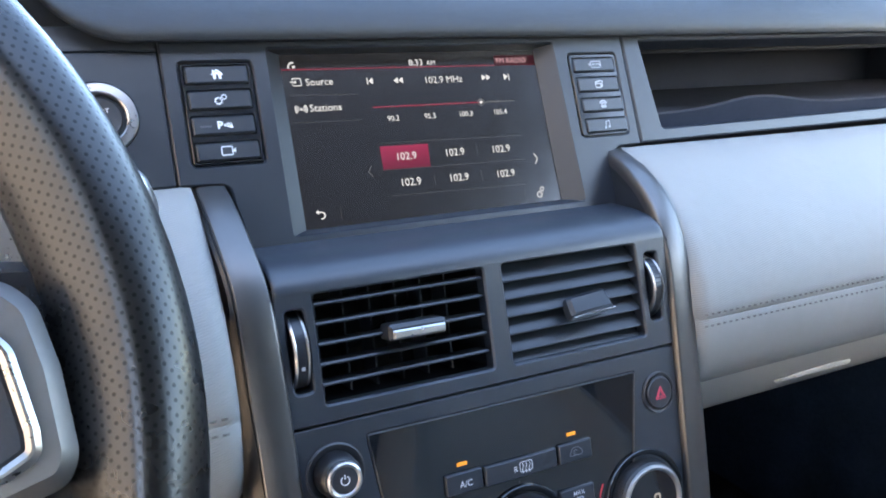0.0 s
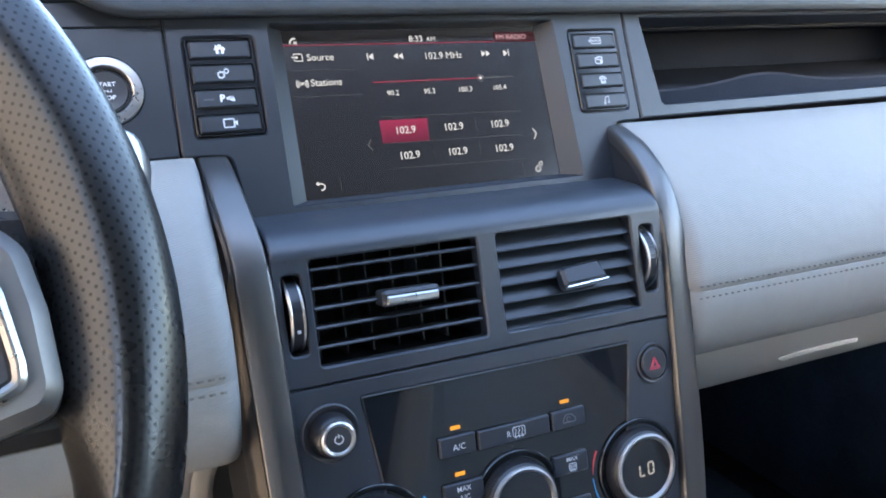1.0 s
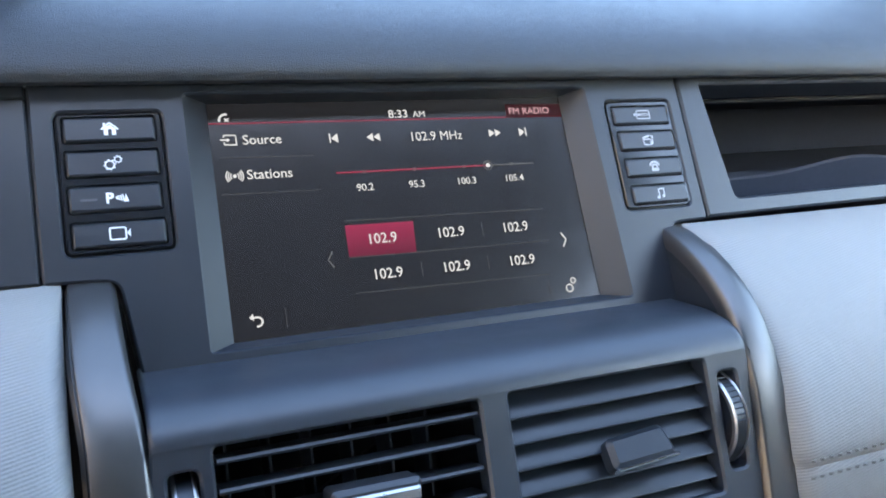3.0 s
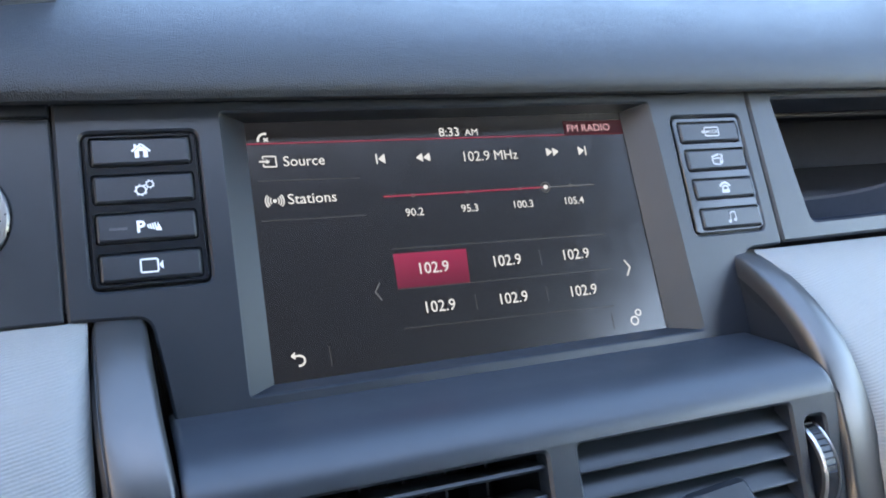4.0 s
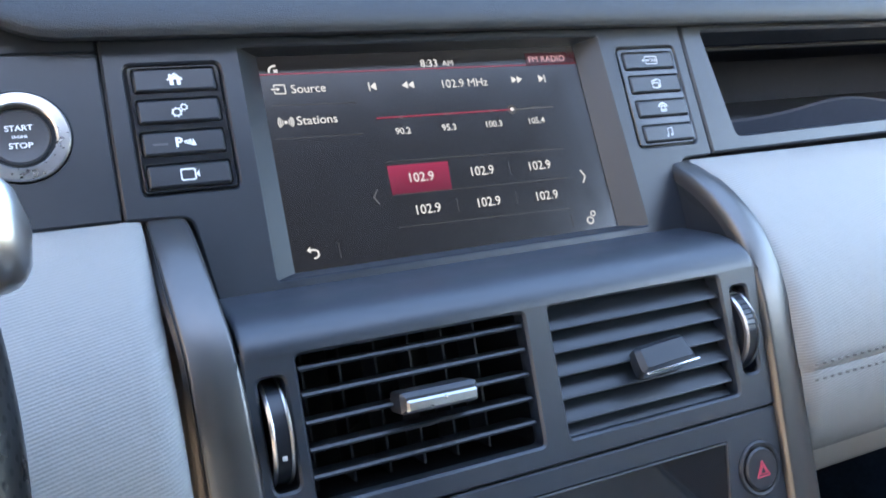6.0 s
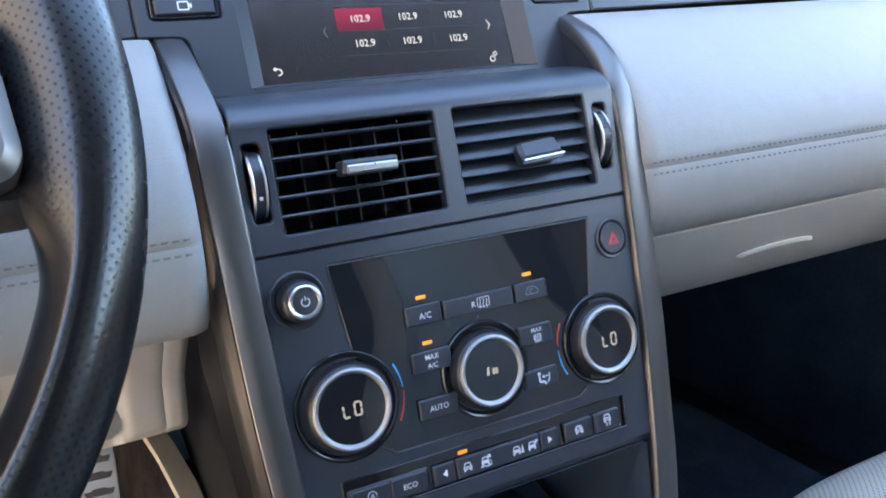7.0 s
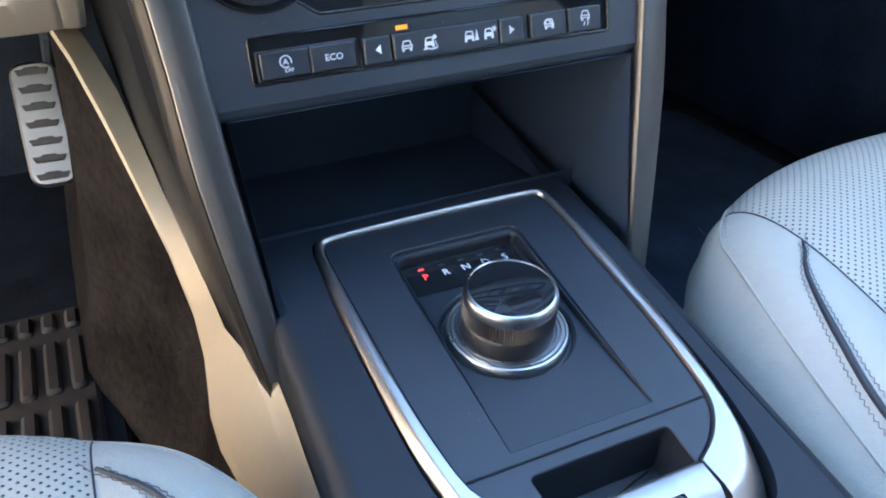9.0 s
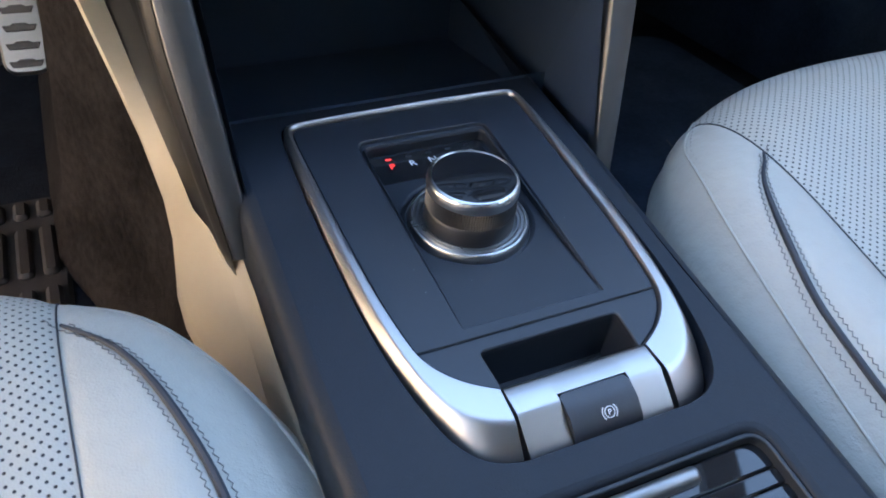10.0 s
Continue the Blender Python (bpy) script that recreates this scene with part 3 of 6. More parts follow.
front_ring = [FASCIA @ Vector((p[0], p[1], -0.0008)) for p in [(-0.0967, -0.0402), (0.0985, -0.0402), (0.0950, 0.0658), (-0.0960, 0.0658)]]
glass_ring = [GLASS @ Vector((p[0], p[1], 0.0004)) for p in [(-0.0871, 0.0002), (0.0868, 0.0002), (0.0868, 0.1054), (-0.0862, 0.1054)]]
vf, vg = [frame_bm.verts.new(p) for p in front_ring], [frame_bm.verts.new(p) for p in glass_ring]
bridge(frame_bm, vf, vg)
part("reveal", frame_bm, REVEAL, screen, "sloping satin black reveal round the glass", 20)
glass = part("glass", plate(GLASS, rrect(-0.0885, -0.001, 0.0885, 0.1065, 0.001), -0.004, 0.0), SCREEN, screen, "dark glossy display glass with faint smears")


def mm(*pairs):
    return [(a / 1000, b / 1000) for a, b in pairs]


def shown(name, bm, mat=None):
    return part(name, bm, mat or SCREEN_WHITE, glass)


shown("header_line", line2(GLASS, (-0.0862, 0.0939), (0.0866, 0.0925), 0.0004), SCREEN_RED)
shown("clock_digits", words(GLASS, "8:33", -0.0004, 0.0961, 0.0039, squeeze=1.03))
shown("clock_suffix", words(GLASS, "AM", 0.0100, 0.0957, 0.0031, squeeze=0.99, bold=0.0))
shown("source_box", flat(GLASS, mm((55.6, 92.4), (86.7, 92.1), (86.8, 99.1), (56.0, 99.3))), glow("screen_wine", (0.40, 0.06, 0.11), 0.09))
shown("source_title", words(GLASS, "FM RADIO", 0.0686, 0.0957, 0.0034, h=0.0002, squeeze=1.03, bold=0.0), glow("screen_pink", (1.0, 0.58, 0.62), 0.85))
ph = stroke(GLASS, arc2(-0.0788, 0.0952, 0.0028, 75, 190, 8), 0.0009)
stroke(GLASS, mm((-79.4, 96.2), (-77.6, 94.6)), 0.0005, 0, ph)
stroke(GLASS, mm((-77.6, 96.2), (-79.4, 94.6)), 0.0005, 0, ph)
shown("phone_icon", ph)
si = stroke(GLASS, mm((-80.6, 87.4), (-80.6, 88.6), (-75.6, 88.4), (-75.6, 84.1), (-80.6, 84.3), (-80.6, 85.5)), 0.0005)
stroke(GLASS, mm((-82.2, 86.5), (-79.0, 86.4)), 0.0006, 0, si)
flat(GLASS, mm((-79.4, 87.4), (-78.0, 86.4), (-79.4, 85.4)), 0, si)
shown("source_icon", si)
shown("source_word", words(GLASS, "Source", -0.0730, 0.0862, 0.0042, align="LEFT", squeeze=1.00))
st = flat(GLASS, disc2(-0.0781, 0.0702, 0.0008, 10))
for r in (0.0017, 0.0027, 0.0036):
    for a in (0, 180):
        stroke(GLASS, arc2(-0.0781, 0.0702, r, a - 42, a + 42, 6), 0.0005, 0, st)
shown("stations_icon", st)
shown("stations_word", words(GLASS, "Stations", -0.0732, 0.0706, 0.0042, align="LEFT", squeeze=1.03))
for nm, a, b in (("menu_line", (-83.5, 78.6), (-42.8, 77.7)), ("menu_line", (-84.4, 62.4), (-42.4, 61.9)), ("list_line", (-34, 47.0), (65.4, 45.2)), ("list_line", (-34.2, 30.3), (65.1, 29.3)), ("list_line", (-34.2, 14.6), (62.3, 13.0)),
                 ("list_line", (31.3, 41), (31.3, 34.4)), ("list_line", (-1.8, 25.2), (-1.8, 18.6)), ("list_line", (31.2, 25), (31.2, 18.4)), ("list_line", (-64.9, 12), (-64.9, 4)), ("list_line", (60.2, 10), (60.2, 3))):
    shown(nm, line2(GLASS, (a[0] / 1000, a[1] / 1000), (b[0] / 1000, b[1] / 1000), 0.00026), SCREEN_GREY)


def tri(cx, cy, w, h, d, bm):
    return flat(GLASS, mm((cx - d * w, cy + h), (cx - d * w, cy - h), (cx + d * w, cy)), 0, bm)


pv = tri(-32.4, 85.4, 1.5, 2.2, -1, bmesh.new())
line2(GLASS, (-0.0345, 0.0876), (-0.0345, 0.0832), 0.0006, 0, pv)
shown("previous_icon", pv)
shown("rewind_icon", tri(-12.6, 85.2, 1.5, 2.0, -1, tri(-15.9, 85.2, 1.5, 2.0, -1, bmesh.new())))
shown("forward_icon", tri(46.0, 84.9, 1.5, 2.0, 1, tri(49.3, 84.9, 1.5, 2.0, 1, bmesh.new())))
nx = tri(62.4, 84.8, 1.5, 2.2, 1, bmesh.new())
line2(GLASS, (0.0646, 0.0870), (0.0646, 0.0826), 0.0006, 0, nx)
shown("next_icon", nx)
shown("frequency", words(GLASS, "102.9 MHz", 0.0166, 0.0847, 0.0044, squeeze=0.97, bold=0.0))
shown("tuner_scale", line2(GLASS, (-0.0341, 0.0691), (0.0405, 0.0687), 0.0006), SCREEN_RED)
shown("tuner_rest", line2(GLASS, (0.0405, 0.0687), (0.0654, 0.0686), 0.0004), SCREEN_DIM)
for u in (-0.0214, 0.0029, 0.0280, 0.0530):
    shown("tuner_mark", stroke(GLASS, arc2(u, 0.0688, 0.0007, 0, 360, 10), 0.0003, 0.0002), SCREEN_DIM)
shown("tuner_halo", stroke(GLASS, arc2(0.0405, 0.0687, 0.0022, 0, 360, 18), 0.0007), SCREEN_GREY)
shown("tuner_knob", flat(GLASS, disc2(0.0405, 0.0687, 0.0011, 14), 0.0002))
for body, u in (("90.2", -0.0219), ("95.3", 0.0029), ("100.3", 0.0280), ("105.4", 0.0532)):
    shown("scale_number", words(GLASS, body, u, 0.0618, 0.0033, squeeze=1.00))
shown("preset_box", flat(GLASS, mm((-34.2, 30.7), (-3.0, 30.2), (-2.2, 44.4), (-34.0, 44.9))), SCREEN_BOX)
for u, v in ((-18.1, 38.0), (15.0, 37.9), (48.3, 37.6), (-18.1, 22.0), (14.8, 21.8), (48.4, 21.4)):
    shown("preset_number", words(GLASS, "102.9", u / 1000, v / 1000, 0.0046, h=0.0002, squeeze=0.97))
shown("left_arrow", stroke(GLASS, mm((-41.4, 33.8), (-43.6, 30.3), (-41.4, 26.8)), 0.0005), SCREEN_DIM)
shown("right_arrow", stroke(GLASS, mm((72.4, 32.6), (74.6, 29.1), (72.4, 25.6)), 0.0006))
bk = stroke(GLASS, arc2(-0.0766, 0.0076, 0.0019, -110, 90, 10) + [(-0.0784, 0.0095)], 0.0008)
flat(GLASS, mm((-78.2, 11.2), (-79.9, 9.6), (-78.1, 8.1)), 0, bk)
shown("back_icon", bk)
gi = stroke(GLASS, arc2(0.0711, 0.0053, 0.0018, 0, 360, 14), 0.0006)
stroke(GLASS, arc2(0.0737, 0.0087, 0.0013, 0, 360, 12), 0.0005, 0, gi)
shown("settings_icon", gi)


# Button blocks beside the screen.
def gear2(m, cx, cy, r, h, bm):
    stroke(m, arc2(cx, cy, r * 0.78, 0, 360, 16), r * 0.26, h, bm)
    for k in range(8):
        a = radians(45 * k + 10)
        line2(m, (cx + math.cos(a) * r * 0.8, cy + math.sin(a) * r * 0.8), (cx + math.cos(a) * r * 1.08, cy + math.sin(a) * r * 1.08), r * 0.26, h, bm)
    return bm


def block(outline, label, keys):
    b = thing("button_block", FASCIA @ Vector((keys[0][0], 0.03, 0)), label, "buttons", "button blocks beside the screen")
    holes = [rrect(u0 - 0.0006, v0 - 0.0006, u1 + 0.0006, v1 + 0.0006, 0.0012, 3) for u0, v0, u1, v1, draw in keys]
    part("groove", plate(FASCIA, offset(outline, 0.0001), -0.006, -0.0024, (), 0.0003), GAP, b, "dark groove")
    part("backplate", plate(FASCIA, offset(outline, 0.0009), -0.0026, -0.0001, holes, 0.0004), GLOSS_SOFT, b, "glossy black surround")
    for u0, v0, u1, v1, draw in keys:
        key = part("button", plate(FASCIA, rrect(u0, v0, u1, v1, 0.0009, 3), -0.003, 0.0007, (), 0.0007), KEY, b)
        cx, cy = (u0 + u1) / 2, (v0 + v1) / 2
        part("icon", draw(cx, cy), WHITE_INK if cx < 0 else GREY_INK, key, "white printed symbol")
        if draw is icon_park:
            part("lamp_line", line2(FASCIA, (cx - 0.0125, cy - 0.0004), (cx - 0.0066, cy - 0.0004), 0.0008, H), DIM_INK, key, "unlit lamp line")
    return b


H = 0.0007


def icon_home(x, y):
    bm = stroke(FASCIA, [(x - 0.0031, y - 0.0003), (x, y + 0.0025), (x + 0.0031, y - 0.0003)], 0.0006, H)
    flat(FASCIA, [(x - 0.0022, y - 0.0001), (x + 0.0022, y - 0.0001), (x, y + 0.0017)], H, bm)
    flat(FASCIA, [(x - 0.0022, y - 0.0026), (x - 0.0007, y - 0.0026), (x - 0.0007, y - 0.0001), (x - 0.0022, y - 0.0001)], H, bm)
    flat(FASCIA, [(x + 0.0007, y - 0.0026), (x + 0.0022, y - 0.0026), (x + 0.0022, y - 0.0001), (x + 0.0007, y - 0.0001)], H, bm)
    flat(FASCIA, [(x - 0.0023, y + 0.0008), (x - 0.0015, y + 0.0015), (x - 0.0015, y + 0.0024), (x - 0.0023, y + 0.0024)], H, bm)
    return bm


def icon_gears(x, y):
    return gear2(FASCIA, x + 0.0019, y + 0.0012, 0.0015, H, gear2(FASCIA, x - 0.0012, y - 0.0009, 0.0021, H, bmesh.new()))


def icon_park(x, y):
    bm = words(FASCIA, "P", x - 0.0022, y, 0.0040, h=H, bold=0.0002)
    for k in range(4):
        u = x + 0.0001 + 0.0008 * k
        line2(FASCIA, (u, y + 0.0005 + 0.0002 * k), (u + 0.0005, y - 0.0008 - 0.0003 * k), 0.0005, H, bm)
    flat(FASCIA, [(x + 0.0030, y - 0.0018), (x + 0.0048, y - 0.0018), (x + 0.0036, y + 0.0014)], H, bm)
    return bm


def icon_camera(x, y):
    bm = stroke(FASCIA, rrect(x - 0.0036, y - 0.0023, x + 0.0021, y + 0.0023, 0.0005, 2), 0.0006, H, None, True)
    return flat(FASCIA, [(x + 0.0024, y), (x + 0.0038, y + 0.0016), (x + 0.0038, y - 0.0016)], H, bm)


def icon_mode(x, y):
    bm = stroke(FASCIA, rrect(x - 0.0030, y - 0.0021, x + 0.0050, y + 0.0021, 0.0007, 2), 0.0005, H, None, True)
    words(FASCIA, "MODE", x + 0.0010, y, 0.0017, h=H, bm=bm)
    return flat(FASCIA, [(x - 0.0050, y), (x - 0.0042, y + 0.0009), (x - 0.0034, y), (x - 0.0042, y - 0.0009)], H, bm)


def icon_media(x, y):
    bm = stroke(FASCIA, [(x - 0.0030, y + 0.0002), (x - 0.0026, y - 0.0024), (x + 0.0012, y - 0.0027), (x + 0.0016, y + 0.0004)], 0.0006, H, None, True)
    line2(FASCIA, (x - 0.0032, y + 0.0010), (x + 0.0010, y + 0.0022), 0.0009, H, bm)
    line2(FASCIA, (x + 0.0026, y + 0.0022), (x + 0.0026, y - 0.0014), 0.0005, H, bm)
    line2(FASCIA, (x + 0.0016, y + 0.0024), (x + 0.0034, y + 0.0012), 0.0005, H, bm)
    return flat(FASCIA, disc2(x + 0.0020, y - 0.0016, 0.0009, 10), H, bm)


def icon_phone(x, y):
    bm = stroke(FASCIA, arc2(x, y - 0.0006, 0.0030, 22, 158, 8), 0.0010, H)
    stroke(FASCIA, [(x - 0.0019, y - 0.0021), (x + 0.0019, y - 0.0021), (x + 0.0011, y + 0.0009), (x - 0.0011, y + 0.0009)], 0.0008, H, bm, True)
    return flat(FASCIA, [(x - 0.0016, y - 0.0024), (x + 0.0016, y - 0.0024), (x + 0.0014, y - 0.0008), (x - 0.0014, y - 0.0008)], H, bm)


def icon_note(x, y):
    bm = stroke(FASCIA, [(x - 0.0013, y - 0.0018), (x - 0.0013, y + 0.0021), (x + 0.0018, y + 0.0026), (x + 0.0018, y - 0.0012)], 0.0005, H)
    flat(FASCIA, disc2(x - 0.0019, y - 0.0020, 0.0008, 10), H, bm)
    return flat(FASCIA, disc2(x + 0.0012, y - 0.0014, 0.0008, 10), H, bm)


block(block_l, "black four-button block with home, settings, parking and camera keys", [(-0.1419, 0.0470, -0.1088, 0.0565, icon_home), (-0.1419, 0.0331, -0.1089, 0.0427, icon_gears), (-0.1420, 0.0190, -0.1093, 0.0286, icon_park), (-0.1419, 0.0050, -0.1089, 0.0142, icon_camera)])
block(block_r, "black four-button block with mode, media, phone and music keys", [(0.1094, 0.0458, 0.1425, 0.0548, icon_mode), (0.1102, 0.0322, 0.1432, 0.0414, icon_media), (0.1108, 0.0184, 0.1438, 0.0271, icon_phone), (0.1112, 0.0042, 0.1440, 0.0130, icon_note)])

# Start button.
START = FASCIA @ Matrix.Translation((-0.1868, 0.031, 0))
starter = thing("start_button", START.translation, "round black engine start button with a satin silver ring", "button")
part("collar", lathe(START, [(0.0184, -0.006), (0.0184, 0.0008), (0.0178, 0.0016), (0.0138, 0.0018), (0.0131, 0.0012), (0.0127, -0.004)]), SATIN, starter, "satin silver ring")
part("gap_ring", lathe(START, [(0.0130, -0.004), (0.0130, -0.0020), (0.0108, -0.0020)]), DEEP, starter)
cap = part("cap", lathe(START, [(0.0112, -0.004), (0.0112, -0.0004), (0.0104, 0.0004), (0.0060, -0.0002), (0, -0.0004)]), BUTTON, starter)
part("lettering", words(START, "START", 0, 0.0036, 0.0023, h=0.0002, squeeze=1.05), WHITE_INK, cap, "white lettering")
part("lettering", words(START, "ENGINE", 0, 0.0000, 0.0011, h=0.0001), WHITE_INK, cap, "white lettering")
part("lettering", words(START, "STOP", 0, -0.0036, 0.0023, h=0.0002, squeeze=1.1), WHITE_INK, cap, "white lettering")

# Open shelf in the passenger side.
shelf = thing("dash_shelf", (0.4, 0.16, 0.59), "open black dashboard shelf with a wavy tray lip", "shelf")
sb = bmesh.new()
cw = [FASCIA @ Vector((p[0], p[1], -0.019)) for p in cubby_hole]
cb = [Vector((p.x * 0.99 + 0.004, 0.29, (p.z - 0.62) * 0.86 + 0.615)) for p in cw]
va, vb = [sb.verts.new(p) for p in cw], [sb.verts.new(p) for p in cb]
bridge(sb, va, vb)
sb.faces.new(vb)
part("recess", sb, FLOCK, shelf, "dark recess")
wave = []
for k in range(60):
    x = 0.18 + 0.455 * k / 59
    z = 0.5940 + 0.0085 * math.exp(-((x - 0.312) / 0.050) ** 2) + 0.004 * (x - 0.18)
    wave.append((x, z))
part("tray_lip", loft([[(x, 0.148, z - 0.0016), (x, 0.1488, z - 0.0004), (x, 0.1505, z), (x, 0.1520, z - 0.0005), (x, 0.1535, z - 0.0030)] for x, z in wave], closed=False), TRAY, shelf, "thin wavy lip")
part("tray_front", loft([[(x, 0.150, 0.580), (x, 0.148, z - 0.0016)] for x, z in wave], closed=False), FLOCK, shelf, "dark tray front")
part("tray_floor", loft([[(x, 0.1535, z - 0.0030), (x, 0.160, 0.5945), (x, 0.185, 0.5952), (x, 0.215, 0.5962), (x, 0.245, 0.5975), (x, 0.275, 0.5990)] for x, z in wave], closed=False), TRAY, shelf, "", 60)

# Leather covered dash panels either side of the centre stack.
SECTION = [(0.104, 0.5775), (0.096, 0.5765), (0.083, 0.571), (0.066, 0.558), (0.048, 0.541), (0.034, 0.522), (0.0245, 0.503), (0.0205, 0.4885), (0.0197, 0.4815), (0.0206, 0.4800), (0.0197, 0.4785), (0.0192, 0.466), (0.0215, 0.449), (0.028, 0.436), (0.036, 0.4285), (0.044, 0.4250)]


def leather_panel(name, x0, x1, label):
    t = thing(name, ((x0 + x1) / 2, 0.03, 0.45), label, "trim panel", "leather dash panels")
    n = 40
    end = x0 if x0 > 0 else x1
    inner = [end + (0.010 if end > 0 else -0.010) * (1 - math.cos(radians(90) * j / 5)) for j in range(6)]
    xs = sorted(set([round(v, 5) for v in inner + [x0 + (x1 - x0) * k / n for k in range(n + 1)]]))
    rings = []
    for x in xs:
        d = abs(x - end)
        sink = 0.009 * (1 - math.sqrt(max(0.0, 1 - (max(0.0, 0.010 - d) / 0.010) ** 2)))
        rings.append([(x, y + sink, z) for y, z in SECTION])
    part("cover", loft(rings, closed=False), CREAM, t, "", 60)
    a, b = (x0 + 0.004, x1) if x0 > 0 else (x0, x1 - 0.004)
    for nm, y, z in (("stitching", 0.0192, 0.4838), ("stitching", 0.0189, 0.4762)):
        part(nm, stitches([(a, y, z), (b, y, z)], (0, -1, 0.1), 0.0032, 0.0020, 0.0006, 0.0007), DASH_THREAD, t, "double stitching, shade of its holes in the grey")
    return t


leather_panel("leather_dash_panel", 0.1345, 0.735, "cream ribbed leather dash panel with double stitching, passenger side")
leather_panel("leather_dash_panel", -0.60, -0.1475, "cream ribbed leather dash panel behind the steering wheel")
glove = thing("glovebox", (0.42, 0.12, 0.36), "cream plastic glovebox lid under the leather panel", "glovebox")
part("lid", loft([[(x, 0.050, 0.4275), (x, 0.047, 0.4225), (x, 0.056, 0.414), (x, 0.10, 0.374), (x, 0.15, 0.334), (x, 0.178, 0.313), (x, 0.190, 0.308), (x, 0.200, 0.312)] for x in [0.138 + 0.0125 * k for k in range(49)]], closed=False), GLOVE, glove, "", 40)
# Crescent grip of the lid.
GRIP = Matrix.Translation((0.362, 0.1085, 0.3672)) @ Euler((radians(90 + 51.3), 0, 0)).to_matrix().to_4x4()
crescent = [(0.047 * math.cos(a), 0.0135 * math.sin(a)) for a in [math.pi * k / 16 for k in range(17)]] + [(-0.047 * math.cos(a), -0.0050 * math.sin(a)) for a in [math.pi * k / 16 for k in range(1, 16)]]
part("grip", plate(GRIP, crescent, -0.002, 0.0034, (), 0.0022), GLOVE, glove, "raised cream crescent grip")

# Titanium coloured trims that run down both sides of the stack.
PROFILE = chaikin([(0.112, 0.5755), (0.098, 0.5725), (0.075, 0.562), (0.054, 0.546), (0.0415, 0.526), (0.0345, 0.506), (0.0240, 0.460), (0.0075, 0.387), (-0.008, 0.318), (-0.030, 0.220), (-0.0395, 0.176)], 2)
EDGE_IN = [(0.17, 0.1035), (0.206, 0.1060), (0.286, 0.1135), (0.341, 0.1175), (0.404, 0.1205), (0.463, 0.1225), (0.53, 0.1245), (0.556, 0.1275), (0.578, 0.1290)]
EDGE_OUT = [(0.17, 0.1190), (0.22, 0.1270), (0.289, 0.1365), (0.318, 0.1375), (0.387, 0.1430), (0.467, 0.1460), (0.53, 0.1450), (0.556, 0.1470), (0.578, 0.1475)]

# The passenger's side stands a little closer to the middle at its upper end.
EDGE_IN_R = EDGE_IN[:4] + [(0.404, 0.1192), (0.463, 0.1198), (0.53, 0.1202), (0.556, 0.1222), (0.578, 0.1235)]
EDGE_OUT_R = EDGE_OUT[:4] + [(0.387, 0.1408), (0.467, 0.1400), (0.53, 0.1378), (0.556, 0.1390), (0.578, 0.1400)]


def pillar_trim(side):
    rings, outer, inner = [], [], []
    for k, (y, z) in enumerate(PROFILE):
        a, b = PROFILE[max(k - 1, 0)], PROFILE[min(k + 1, len(PROFILE) - 1)]
        t = Vector((0, b[0] - a[0], b[1] - a[1])).normalized()
        out = Vector((1, 0, 0)).cross(t)
        out = out if out.y < 0 or (abs(out.y) < 0.3 and out.z > 0) else -out
        xi, xo = smooth_curve(EDGE_IN_R if side > 0 else EDGE_IN, z), smooth_curve(EDGE_OUT_R if side > 0 else EDGE_OUT, z)
        w = xo - xi
        rise = max(0, min(1, (z - 0.46) / 0.06))
        lean = 0.80 + (0.15 if side > 0 else 0.10) * rise
        ridge = w * lean
        web = [(0.0006, -0.0065), (0.0006, -0.034), (0.0030, -0.034), (0.0030, -0.0065)]
        face = [(0.0008, -0.0085), (0.0, -0.0080), (0.0, -0.0050), (0.0003, -0.0030), (0.0013, -0.0008), (0.0019, -0.0002), (0.0028, 0.0), (ridge * 0.5, 0.0004), (ridge - 0.0008, 0.0002), (ridge, -0.0006), (ridge, -0.0075), (ridge * 0.9, -0.0085)]
        deep = 0.0105 - 0.0055 * rise
        facet = [(ridge - 0.0004, -0.012), (ridge - 0.0004, -0.0016), (ridge + 0.0006, -0.0014), (w - 0.0015, -deep * 0.75), (w, -deep), (w, -0.034)]
        rings.append([Vector((side * (xi + dx), y, z)) + out * (dn + 0.003) for dx, dn in face])
        outer.append([Vector((side * (xi + dx), y, z)) + out * (dn + 0.003) for dx, dn in facet])
        inner.append([Vector((side * (xi + dx), y, z)) + out * (dn + 0.003) for dx, dn in web])
    t = thing("stack_trim", (side * 0.13, 0, 0.4), "satin titanium trim strip edging the centre stack", "trim", "stack trims")
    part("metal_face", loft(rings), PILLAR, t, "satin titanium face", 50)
    part("outer_facet", loft(outer), PILLAR_DARK, t, "outer facet, face colour halved", 50)
    part("inner_web", loft(inner), FASCIA_BLACK, t, "black plastic inner web", 50)
    return t


for side in (-1, 1):
    pillar_trim(side)

# ---- centre stack ----
stack = thing("centre_stack", (0, -0.005, 0.327), "matt black centre stack with vents and climate panel", "centre stack")
U1 = 0.1130
vent_l = rounded([(-0.1046, 0.1517), (-0.0068, 0.1514), (-0.0080, 0.2078), (-0.1053, 0.2078)], 0.0022)
vent_r = rounded([(0.0060, 0.1514), (0.1005, 0.1512), (0.0975, 0.2078), (0.0040, 0.2084)], 0.0022)
slot_l, slot_r = rounded([(-0.1195, 0.1595), (-0.1098, 0.1595), (-0.1102, 0.2015), (-0.1204, 0.2015)], 0.003), rounded([(0.1052, 0.1595), (0.1146, 0.1595), (0.1138, 0.2015), (0.1038, 0.2015)], 0.003)
